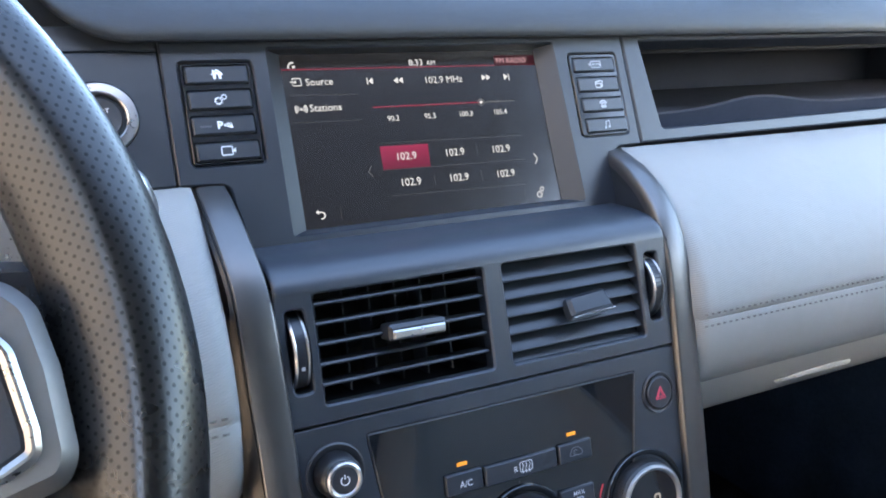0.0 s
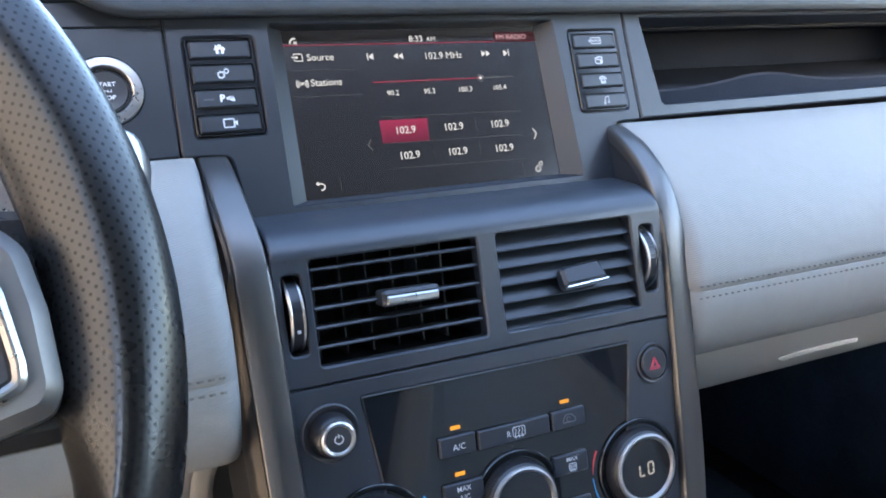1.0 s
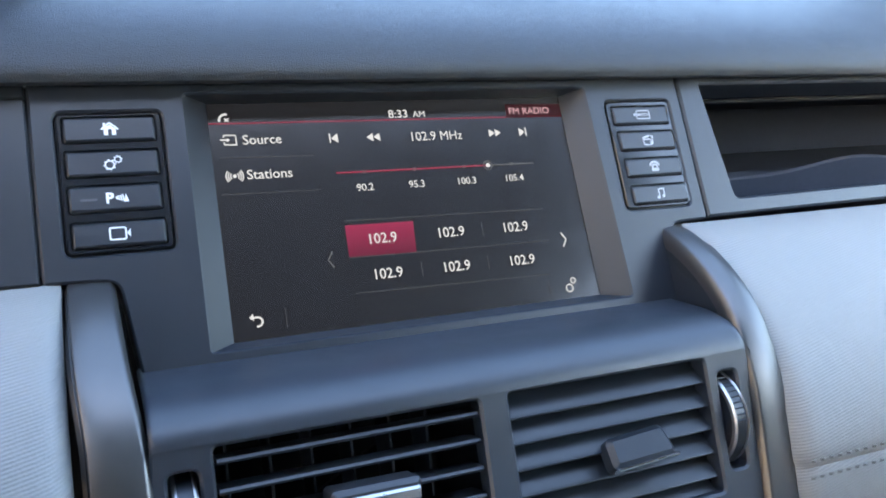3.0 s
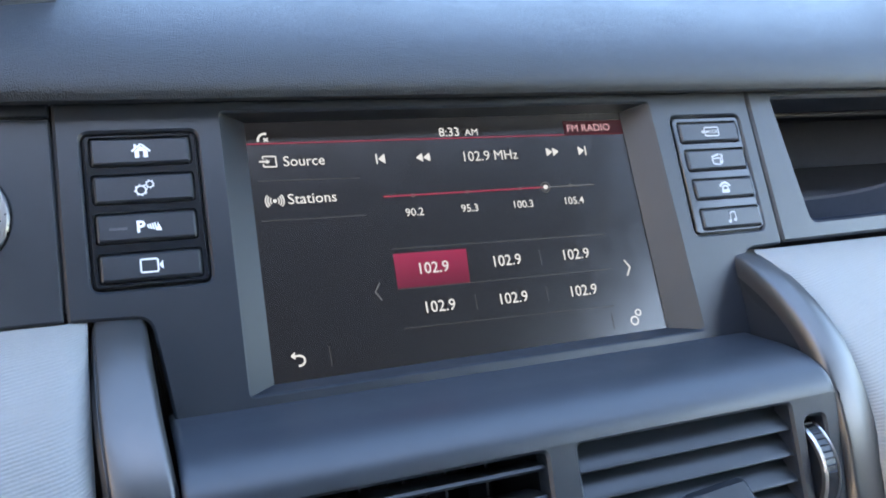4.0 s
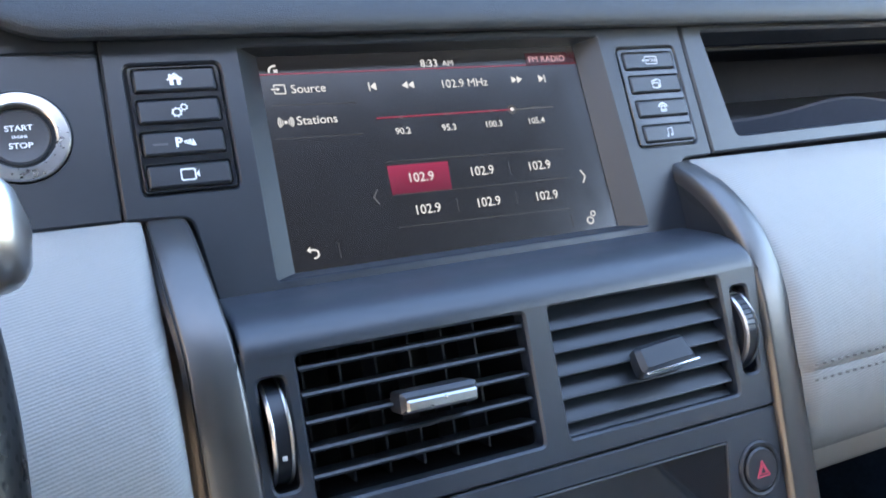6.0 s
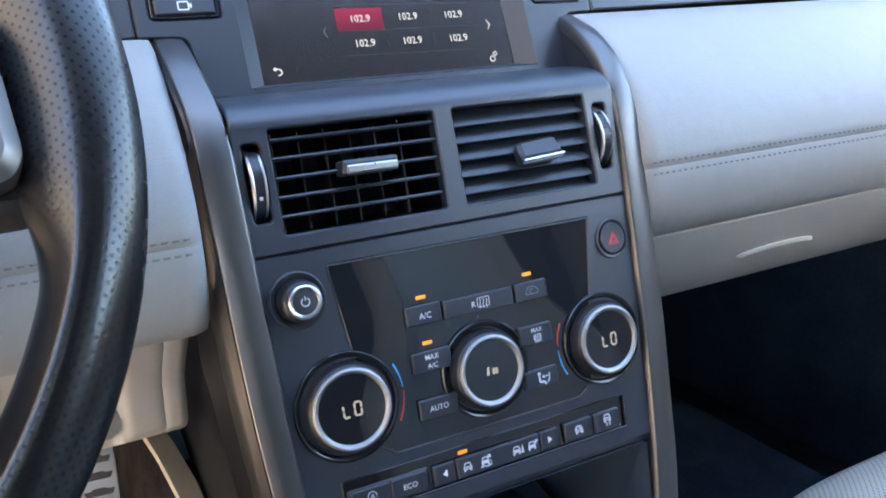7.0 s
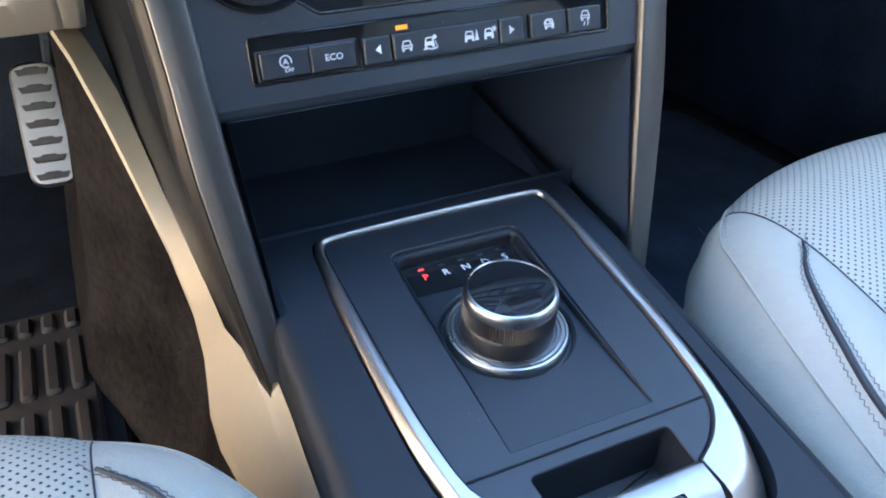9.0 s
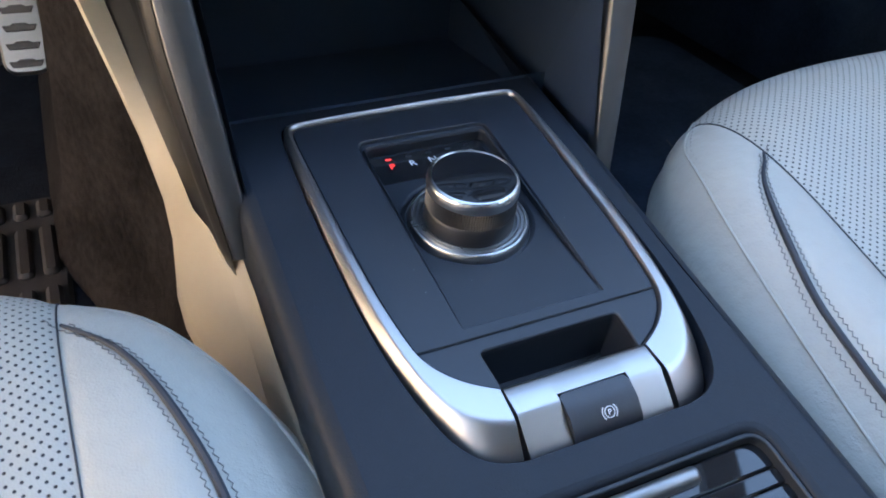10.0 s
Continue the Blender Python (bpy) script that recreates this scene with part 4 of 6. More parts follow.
upper = rounded([(-0.1265, 0.1425), (0.1222, 0.1425), (0.1220, 0.190), (0.1212, 0.2115), (-0.1245, 0.2115), (-0.1262, 0.190)], 0.0006)
part("vent_surround", plate(STACK, upper, -0.012, 0.0, [vent_l, vent_r, slot_l, slot_r], 0.0010), BLACK, stack)
gloss_hole = rounded([(-0.0855, 0.1322), (-0.0712, 0.0270), (-0.0615, 0.0202), (0.0645, 0.0200), (0.0760, 0.0275), (0.0885, 0.1310)], 0.001)
row_hole = rrect(-0.0970, -0.0078, 0.0976, 0.0134, 0.0012)
dial_at = ((-0.0864, 0.0540), (0.0012, 0.0540), (0.0874, 0.0534))
power_at, hazard_at = (-0.1042, 0.1170), (0.1050, 0.1150)


def merge_outline():
    """The gloss panel's outline swells round the outer dials, where their collars cover it."""
    return gloss_hole


lower = rounded([(-U1 - 0.0040, -0.0178), (U1 + 0.0040, -0.0178), (0.1222, 0.1416), (-0.1265, 0.1416)], 0.0006)
part("control_surround", plate(STACK, lower, -0.012, -0.0004, [merge_outline(), row_hole], 0.0008), BLACK, stack)
# Rounded lower lip of the stack.
lip = [[STACK @ Vector((u, v, n)) for v, n in ((-0.0172, -0.0008), (-0.0200, -0.0016), (-0.0222, -0.0040), (-0.0230, -0.0080), (-0.0215, -0.030))] for u in (-0.1155, 0.1155)]
part("lower_lip", loft(lip, closed=False), BLACK, stack)
top_keys = [((1 - s) ** 2 * 0.0406 + 2 * s * (1 - s) * 0.0436 + s * s * 0.069, (1 - s) ** 2 * 0.5312 + 2 * s * (1 - s) * 0.5436 + s * s * 0.5440) for s in [k / 12 for k in range(13)]] + [(0.098, 0.5436)]
tops = []
for k in range(41):
    x = 0.1229 * math.sin(math.pi * (k / 40 - 0.5))
    fall = 0.0016 * (1 - math.sqrt(max(0.0, 1 - (max(0.0, abs(x) - 0.1209) / 0.002) ** 2)))
    x -= 0.0017
    tops.append([(x, y + fall * 0.8, z - fall) for y, z in top_keys])
part("top_ledge", loft(tops, closed=False), BLACK, stack, "", 60)
for side in (-1, 1):
    sidebm = bmesh.new()
    w = 0.1224 if side > 0 else 0.1265
    q = [sidebm.verts.new(p) for p in ((side * w, 0.040, 0.53), (side * w, 0.040, 0.46), (side * w, 0.12, 0.46), (side * (w + 0.002), 0.12, 0.575), (side * (w + 0.001), 0.085, 0.566), (side * w, 0.056, 0.545))]
    sidebm.faces.new(q)
    part("side_cheek", sidebm, DEEP, stack)


# Air vents.
def vent(name, hole, blades, shut, label):
    us, vs = [p[0] for p in hole], [p[1] for p in hole]
    u0, u1, v0, v1 = min(us), max(us), min(vs), max(vs)
    t = thing(name, STACK @ Vector(((u0 + u1) / 2, (v0 + v1) / 2, -0.01)), label, "air vent", "centre air vents")
    bm = bmesh.new()
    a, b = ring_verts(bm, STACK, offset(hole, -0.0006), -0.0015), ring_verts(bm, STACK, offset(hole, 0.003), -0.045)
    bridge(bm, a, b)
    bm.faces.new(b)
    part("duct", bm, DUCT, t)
    for v in blades:
        if shut:
            sec = [(v + 0.0056, -0.0150), (v + 0.0062, -0.0138), (v - 0.0040, -0.0030), (v - 0.0052, -0.0026), (v - 0.0058, -0.0034), (v - 0.0050, -0.0048)]
        else:
            sec = [(v + 0.0009, -0.0032), (v, -0.0026), (v - 0.0009, -0.0032), (v - 0.0011, -0.010), (v - 0.0004, -0.0175), (v + 0.0004, -0.0175), (v + 0.0011, -0.010)]
        part("slat", loft([[STACK @ Vector((u, w, n)) for w, n in sec] for u in (u0 + 0.0012, u1 - 0.0012)]), SLAT, t)
    if not shut:
        u = u0 + 0.006
        while u < u1 - 0.003:
            part("vane", plate(STACK @ Matrix.Translation((u, 0, 0)), [(-0.0005, v0 + 0.001), (0.0005, v0 + 0.001), (0.0005, v1 - 0.001), (-0.0005, v1 - 0.001)], -0.036, -0.0185, (), 0.0002), SLAT, t)
            u += 0.0152
    return t


v_left = vent("air_vent", vent_l, (0.2022, 0.1922, 0.1818, 0.1716, 0.1614), False, "square black air vent with open level slats")
v_right = vent("air_vent", vent_r, (0.2030, 0.1930, 0.1830, 0.1730, 0.1630, 0.1535), True, "square black air vent with its slats tilted shut")
tl = part("tab", plate(STACK, rounded([(-0.0695, 0.1782), (-0.0370, 0.1779), (-0.0362, 0.1862), (-0.0690, 0.1866)], 0.002), -0.006, 0.0065, (), 0.0018), BUTTON, v_left)
part("tab_strip", plate(STACK, rounded([(-0.0676, 0.1788), (-0.0374, 0.1785), (-0.0370, 0.1834), (-0.0672, 0.1838)], 0.0012), 0.002, 0.0074, (), 0.0010), SATIN, tl, "chrome strip")
tr = part("tab", plate(STACK @ Matrix.Translation((0.0585, 0.1770, 0)) @ Euler((radians(-28), 0, radians(3))).to_matrix().to_4x4(), rounded([(-0.0155, -0.0066), (0.0155, -0.0066), (0.0132, 0.0070), (-0.0142, 0.0064)], 0.0034), -0.003, 0.0050, (), 0.0022), SLAT, v_right)
part("tab_strip", plate(STACK @ Matrix.Translation((0.0585, 0.1770, 0)) @ Euler((radians(-28), 0, radians(3))).to_matrix().to_4x4(), rounded([(-0.0145, -0.0074), (0.0150, -0.0074), (0.0150, -0.0062), (-0.0145, -0.0062)], 0.0004), 0.001, 0.0050, (), 0.0003), CHROME, tr, "thin chrome edge")


def thumb_wheel(cu, parent):
    m = STACK @ Matrix.Translation((cu, 0.1805, -0.0155)) @ Euler((0, radians(90), 0)).to_matrix().to_4x4()
    w = part("thumbwheel", lathe(m, [(0.0, -0.0032), (0.0195, -0.0030), (0.0205, -0.0026), (0.0205, 0.0026), (0.0195, 0.0030), (0, 0.0032)], 56), REVEAL, parent, "ribbed black thumbwheel")
    for s in (-1, 1):
        part("rim", lathe(m, [(0.0188, s * 0.0026), (0.0209, s * 0.0026), (0.0212, s * 0.0032), (0.0205, s * 0.0040), (0.0188, s * 0.0040)], 56), STEEL, w, "chrome rim")
    if cu > 0:
        for k in range(26):
            a = radians(180 * k / 25)
            c, r = Vector((math.cos(a), math.sin(a), 0)), Vector((-math.sin(a), math.cos(a), 0)) * 0.0004
            rib = bmesh.new()
            rib.faces.new([rib.verts.new(m @ (c * 0.0204 + r * d + Vector((0, 0, h)))) for d, h in ((-1, -0.0025), (1, -0.0025), (1, 0.0025), (-1, 0.0025))])
            top = [rib.verts.new(m @ (c * 0.0210 + Vector((0, 0, h)))) for h in (-0.0025, 0.0025)]
            rib.verts.ensure_lookup_table()
            q = list(rib.verts)[:4]
            rib.faces.new((q[0], q[3], top[1], top[0])), rib.faces.new((q[1], top[0], top[1], q[2]))
            part("rib", rib, KEY, w)
    else:
        part("mark", flat(STACK @ Matrix.Translation((cu, 0.1730, 0.0036)), rrect(-0.0009, -0.0012, 0.0009, 0.0012, 0.0002, 2)), GREY_INK, w, "small white mark")
    return w


for cu, par, hole in ((-0.1150, v_left, slot_l), (0.1092, v_right, slot_r)):
    bm = bmesh.new()
    a, b = ring_verts(bm, STACK, offset(hole, -0.0004), -0.002), ring_verts(bm, STACK, offset(hole, 0.0006), -0.012)
    bridge(bm, a, b)
    bm.faces.new(b)
    part("wheel_well", bm, CONSOLE, par)
    thumb_wheel(cu, par)

# Climate panel.
climate = thing("climate_panel", STACK @ Vector((0, 0.07, 0)), "glossy black climate control panel with three dials and lit keys", "climate panel")
panel = part("glossy_panel", plate(STACK, offset(gloss_hole, 0.0005), -0.006, -0.0008, (), 0.0004), GLOSS, climate, "mirror-like black panel")
bezel = plate(STACK, gloss_hole, -0.004, 0.0001, [offset(gloss_hole, 0.0007)], 0.0002)
part("panel_edge", bezel, PILLAR, climate, "thin satin metal edge line")


def dial(at, size):
    """A climate dial; size is the outer radius of its bright ring."""
    m = STACK @ Matrix.Translation((at[0], at[1], 0))
    o = size - 0.0222
    d = part("dial", lathe(m, [(0.0304 + o, -0.004), (0.0304 + o, 0.0007), (0.0299 + o, 0.0013), (0.0291 + o, 0.0013), (0.0272 + o, 0.0000), (0.0258 + o, -0.0012), (0.0236 + o, -0.0012)], 64), GLOSS_SOFT, climate, "glossy black collar")
    part("grip", lathe(m, [(0.0250 + o, -0.0014), (0.0247 + o, 0.0036), (0.0234 + o, 0.0064), (0.0222 + o, 0.0074)], 64), KNURL, d, "ribbed black grip")
    rib = bmesh.new()
    for k in range(90):
        a = 2 * math.pi * k / 90
        c, t = math.cos(a), math.sin(a)
        pts = [(0.0249 + o, 0.0004, -1), (0.0249 + o, 0.0004, 1), (0.0237 + o, 0.0062, 1), (0.0237 + o, 0.0062, -1)]
        vs = [rib.verts.new(m @ Vector((r * c - w * 0.0004 * t, r * t + w * 0.0004 * c, h))) for r, h, w in pts]
        top = [rib.verts.new(m @ Vector(((r + 0.0005) * c, (r + 0.0005) * t, h))) for r, h in ((0.0249 + o, 0.0006), (0.0237 + o, 0.0062))]
        rib.faces.new((vs[0], top[0], top[1], vs[3])), rib.faces.new((top[0], vs[1], vs[2], top[1]))
    part("ribs", rib, KNURL, d)
    part("ring", lathe(m, [(0.0222 + o, 0.0070), (0.0225 + o, 0.0078), (0.0221 + o, 0.0087), (0.0211 + o, 0.0092), (0.0200 + o, 0.0089), (0.0192 + o, 0.0081), (0.0190 + o, 0.0074)], 64), RING, d, "bright satin chrome ring")
    part("face", lathe(m, [(0.0193 + o, 0.0074), (0.0100, 0.0076), (0, 0.0077)], 64), GLOSS, d, "glossy black face")
    return d, m


def seven(m, segs, x, y, w, h, bm):
    """One digit of a seven-segment readout."""
    t = 0.0011
    lines = {"a": ((x, y + h), (x + w, y + h)), "b": ((x + w, y + h), (x + w, y + h / 2)), "c": ((x + w, y + h / 2), (x + w, y)), "d": ((x, y), (x + w, y)), "e": ((x, y + h / 2), (x, y)), "f": ((x, y + h), (x, y + h / 2)), "g": ((x, y + h / 2), (x + w, y + h / 2))}
    for s in segs:
        a, b = (Vector(p) for p in lines[s])
        k = (b - a).normalized() * 0.0003
        line2(m, a + k, b - k, t, 0.0077, bm)
    return bm


for k, at in enumerate(dial_at):
    d, m = dial(at, (0.0224, 0.0210, 0.0214)[k])
    bm = bmesh.new()
    if k != 1:
        seven(m, "fed", -0.0052, -0.0038, 0.0036, 0.0068, bm)
        seven(m, "abcdef", 0.0012, -0.0038, 0.0038, 0.0072, bm)
    else:
        flat(m, [(-0.0040, -0.0022), (-0.0022, -0.0022), (-0.0018, 0.0024), (-0.0030, 0.0030)], 0.0077, bm)
        for x in (0.0004, 0.0022):
            seven(m, "abcdefg", x, -0.0020, 0.0012, 0.0032, bm)
    part("readout", bm, LCD, d, "pale lit readout")


def key(parent, u0, v0, u1, v1, lamp=None, proud=0.0016, skew=0.0):
    b = part("button", plate(STACK, rounded([(u0, v0), (u1, v0), (u1, v1), (u0, v1)], 0.0005, 2), -0.002, proud, (), 0.0006), KEY, parent)
    if lamp:
        part("indicator", flat(STACK, rrect(lamp[0] - 0.0031, lamp[1] - 0.0011, lamp[0] + 0.0031, lamp[1] + 0.0011, 0.0003, 2), lamp[2] if len(lamp) > 2 else -0.0004), AMBER, b, "lit amber indicator")
    return b


def label_key(b, bm, mat=None):
    part("icon", bm, mat or GREY_WHITE, b, "white printed symbol")


GREY_WHITE = surface("pale_print", (0.62, 0.62, 0.64), 0.5, vary=0.05)
HK = 0.0016


def heat_waves(x, y, w, h, bm, n=3):
    stroke(STACK, rrect(x - w, y - h, x + w, y + h, h * 0.3, 2), 0.0004, HK, bm, True)
    for k in range(n):
        u = x - w * 0.55 + w * 1.1 * k / (n - 1)
        stroke(STACK, [(u, y - h * 1.4), (u - w * 0.1, y - h * 0.5), (u + w * 0.1, y + h * 0.2), (u, y + h * 0.7)], 0.0004, HK, bm)
    return bm


k1 = key(climate, -0.0448, 0.0888, -0.0226, 0.1000, (-0.0335, 0.1042))
label_key(k1, words(STACK, "A/C", -0.0331, 0.0938, 0.0035, h=HK, squeeze=0.95))
k2 = key(climate, -0.0206, 0.0884, 0.0262, 0.0991)
label_key(k2, heat_waves(0.0052, 0.0940, 0.0040, 0.0027, words(STACK, "R", -0.0016, 0.0936, 0.0032, h=HK)))
k3 = key(climate, 0.0280, 0.0883, 0.0508, 0.0994, (0.0384, 0.1042))
label_key(k3, stroke(STACK, rounded([(0.0345, 0.0918), (0.0435, 0.0918), (0.0440, 0.0940), (0.0410, 0.0965), (0.0372, 0.0965)], 0.001, 2), 0.0004, HK, stroke(STACK, arc2(0.0392, 0.0936, 0.0014, 30, 300, 8), 0.0004, HK), True), DIM_KEY_INK)
k4 = key(climate, -0.0451, 0.0615, -0.0205, 0.0732, (-0.0336, 0.0778))
bm = words(STACK, "MAX", -0.0330, 0.0698, 0.0030, h=HK, squeeze=0.95)
label_key(k4, words(STACK, "A/C", -0.0330, 0.0648, 0.0030, h=HK, bm=bm, squeeze=0.95))
k5 = key(climate, -0.0451, 0.0345, -0.0205, 0.0460)
label_key(k5, words(STACK, "AUTO", -0.0330, 0.0402, 0.0032, h=HK, squeeze=0.95))
k6 = key(climate, 0.0262, 0.0608, 0.0498, 0.0728)
label_key(k6, heat_waves(0.0388, 0.0648, 0.0024, 0.0020, words(STACK, "MAX", 0.0386, 0.0698, 0.0026, h=HK)))
k7 = key(climate, 0.0264, 0.0340, 0.0498, 0.0452)
bm = flat(STACK, disc2(0.0362, 0.0423, 0.0011, 12), HK)
stroke(STACK, mm((36.0, 40.8), (36.4, 37.2), (39.6, 37.0), (40.4, 35.2)), 0.0013, HK, bm)
stroke(STACK, mm((38.6, 40.2), (42.6, 40.2)), 0.0007, HK, bm)
flat(STACK, mm((38.0, 40.2), (39.6, 41.4), (39.6, 39.0)), HK, bm)
stroke(STACK, mm((43.6, 41.8), (43.0, 37.6), (41.6, 36.2)), 0.0008, HK, bm)
label_key(k7, bm)
for cx, flip in ((dial_at[0][0], 1), (dial_at[2][0], -1)):
    for a0, a1, ink in ((28, 3, BLUE_INK if flip > 0 else RED_INK), (-1, -30, RED_INK if flip > 0 else BLUE_INK)):
        bm = bmesh.new()
        if flip > 0:
            pts = arc2(cx, 0.0548, 0.0338, a0, a1, 10)
        else:
            pts = [(2 * cx - p[0], p[1]) for p in arc2(cx, 0.0535, 0.0338, a0, a1, 10)]
        for k in range(10):
            wdt = 0.0010 * (1 - k / 13) if (a0 > 0) else 0.0003 + 0.0007 * k / 10
            line2(STACK, pts[k], pts[k + 1], wdt, -0.0006, bm)
        part("temperature_arc", bm, ink, panel, "blue printed arc" if ink is BLUE_INK else "red printed arc")

# Switch row.
row = thing("switch_row", STACK @ Vector((0, 0.002, 0)), "glossy black row of drive mode switches under the dials", "switches")
part("bezel", plate(STACK, offset(row_hole, 0.0004), -0.006, -0.0022, (), 0.0004), GLOSS, row, "glossy black bezel")
group = rrect(-0.0944, -0.0072, -0.0448, 0.0072, 0.0012)
# Glossy black frame; the metal colour stands in for its warm reflections.
part("key_frame", plate(STACK, group, -0.003, -0.0006, [offset(group, 0.0014)], 0.0006), PILLAR_DARK, row, "glossy frame round two keys, reflections put in as dark metal")
part("bezel_edge", plate(STACK, offset(row_hole, -0.0003), -0.004, 0.0000, [offset(row_hole, 0.0006)], 0.0003), GLOSS_SOFT, row)


def row_key(u0, u1, draw, lamp=None):
    b = key(row, u0, -0.0058, u1, 0.0062, lamp, proud=0.0006)
    label_key(b, draw((u0 + u1) / 2, 0.0004))
    return b


HR = 0.0006


def auto_a(x, y):
    bm = words(STACK, "A", x, y + 0.0010, 0.0026, h=HR)
    stroke(STACK, arc2(x, y + 0.0010, 0.0027, -20, 300, 12), 0.0005, HR, bm)
    return words(STACK, "OFF", x + 0.0012, y - 0.0030, 0.0018, h=HR, bm=bm)


def car_icon(x, y, extra, bm):
    """A car seen from its nose: roof, filled body, two tyres; extra adds ground or weather."""
    stroke(STACK, [(x - 0.0022, y + 0.0001), (x - 0.0016, y + 0.0021), (x + 0.0016, y + 0.0021), (x + 0.0022, y + 0.0001)], 0.0006, HR, bm)
    flat(STACK, [(x - 0.0026, y - 0.0016), (x + 0.0026, y - 0.0016), (x + 0.0026, y - 0.0004), (x + 0.0021, y + 0.0003), (x - 0.0021, y + 0.0003), (x - 0.0026, y - 0.0004)], HR, bm) if extra != 0 else stroke(STACK, [(x - 0.0026, y - 0.0014), (x - 0.0026, y - 0.0002), (x + 0.0026, y - 0.0002), (x + 0.0026, y - 0.0014)], 0.0006, HR, bm, True)
    for d in (-1, 1):
        flat(STACK, [(x + d * 0.0020 - 0.0006, y - 0.0028), (x + d * 0.0020 + 0.0006, y - 0.0028), (x + d * 0.0020 + 0.0006, y - 0.0016), (x + d * 0.0020 - 0.0006, y - 0.0016)], HR, bm)
    if extra == 1:
        for k in range(6):
            a = radians(60 * k)
            line2(STACK, (x + 0.0032, y + 0.0018), (x + 0.0032 + 0.0015 * math.cos(a), y + 0.0018 + 0.0015 * math.sin(a)), 0.0004, HR, bm)
    if extra == 2:
        flat(STACK, disc2(x + 0.0030, y + 0.0022, 0.0011, 10), HR, bm)
        stroke(STACK, [(x - 0.0034, y - 0.0033), (x - 0.001, y - 0.0029), (x + 0.001, y - 0.0036), (x + 0.0040, y - 0.0031)], 0.0007, HR, bm)
        for k in range(3):
            flat(STACK, disc2(x + 0.0034 + 0.0004 * k, y - 0.0004 - 0.0011 * k, 0.0004, 6), HR, bm)
    if extra == 3:
        flat(STACK, [(x + 0.0030, y - 0.0026), (x + 0.0052, y - 0.0026), (x + 0.0042, y + 0.0028)], HR, bm)
    return bm


def modes(x, y):
    bm = car_icon(-0.0205, y, 0, bmesh.new())
    car_icon(-0.0085, y, 2, bm)
    car_icon(0.0135, y, 3, bm)
    return car_icon(0.0245, y, 1, bm)


row_key(-0.0926, -0.0693, auto_a)
row_key(-0.0689, -0.0464, lambda x, y: words(STACK, "ECO", x, y, 0.0030, h=HR, squeeze=1.05))
row_key(-0.0424, -0.0284, lambda x, y: flat(STACK, [(x + 0.0014, y + 0.0022), (x + 0.0014, y - 0.0022), (x - 0.0014, y)], HR))
row_key(-0.0272, 0.0302, modes, (-0.0214, 0.0090, -0.0018))
row_key(0.0312, 0.0447, lambda x, y: flat(STACK, [(x - 0.0014, y + 0.0022), (x - 0.0014, y - 0.0022), (x + 0.0014, y)], HR))
row_key(0.0494, 0.0708, lambda x, y: stroke(STACK, [(x - 0.0032, y + 0.0005), (x - 0.0012, y + 0.0024), (x + 0.0004, y + 0.0016), (x + 0.0028, y - 0.0022)], 0.0008, HR, car_icon(x, y + 0.0002, 0, bmesh.new())))
row_key(0.0724, 0.0924, lambda x, y: stroke(STACK, [(x - 0.0012, y - 0.0036), (x - 0.0002, y - 0.0022), (x - 0.0012, y - 0.0012)], 0.0005, HR, stroke(STACK, [(x + 0.0012, y - 0.0036), (x + 0.0020, y - 0.0022), (x + 0.0010, y - 0.0012)], 0.0005, HR, car_icon(x, y + 0.0018, 0, bmesh.new()))))

# Power knob and hazard switch.
PW = STACK @ Matrix.Translation((power_at[0], power_at[1], 0))
power = thing("power_knob", PW.translation, "round black volume knob with a bright chrome cap ring", "knob")
part("base", lathe(PW, [(0.0156, -0.002), (0.0156, 0.0006), (0.0148, 0.0013), (0.0130, 0.0008), (0.0116, -0.0004)]), BUTTON, power)
part("grip", lathe(PW, [(0.0116, 0.0), (0.0111, 0.0085), (0.0101, 0.0112), (0.0088, 0.0122)]), KNURL, power)
part("ring", lathe(PW, [(0.0092, 0.0112), (0.0094, 0.0128), (0.0090, 0.0144), (0.0081, 0.0150), (0.0072, 0.0147), (0.0067, 0.0140)]), STEEL, power, "satin chrome ring")
pc = part("cap", lathe(PW, [(0.0070, 0.0140), (0.004, 0.0144), (0, 0.0145)]), BUTTON, power)
bm = stroke(PW, arc2(0, 0, 0.0022, 120, 420, 14), 0.0005, 0.0145)
part("icon", line2(PW, (0, 0.0008), (0, 0.0030), 0.0005, 0.0145, bm), WHITE_INK, pc)
HZ = STACK @ Matrix.Translation((hazard_at[0], hazard_at[1], 0)) @ Matrix.Diagonal((1, 1.04, 1, 1))
haz = thing("hazard_button", HZ.translation, "round black hazard warning button with a red triangle", "button")
part("collar", lathe(HZ, [(0.0124, -0.002), (0.0124, 0.0004), (0.0117, 0.0011), (0.0106, 0.0008), (0.0101, -0.0010), (0.0097, -0.002)]), BUTTON, haz)
hc = part("cap", lathe(HZ, [(0.0097, -0.003), (0.0096, 0.0012), (0.0088, 0.0020), (0, 0.0017)]), BUTTON, haz)
tb = bmesh.new()
for s, w in ((0.0062, 0.0007), (0.0036, 0.0006)):
    stroke(HZ, [(0, s * 0.66 - 0.0004), (-s * 0.6, -s * 0.46 - 0.0004), (s * 0.6, -s * 0.46 - 0.0004)], w, 0.0020, tb, True)
part("triangle", tb, HAZARD_INK, hc, "red warning triangle")

# Open bin under the stack.
bin_ = thing("storage_bin", (0, 0.06, 0.25), "deep black storage bin under the centre stack", "storage bin")
bm = bmesh.new()
front = [(-0.1115, -0.008, 0.3045), (0.1115, -0.008, 0.3045), (0.1045, 0.0255, 0.2205), (-0.1045, 0.0255, 0.2205)]
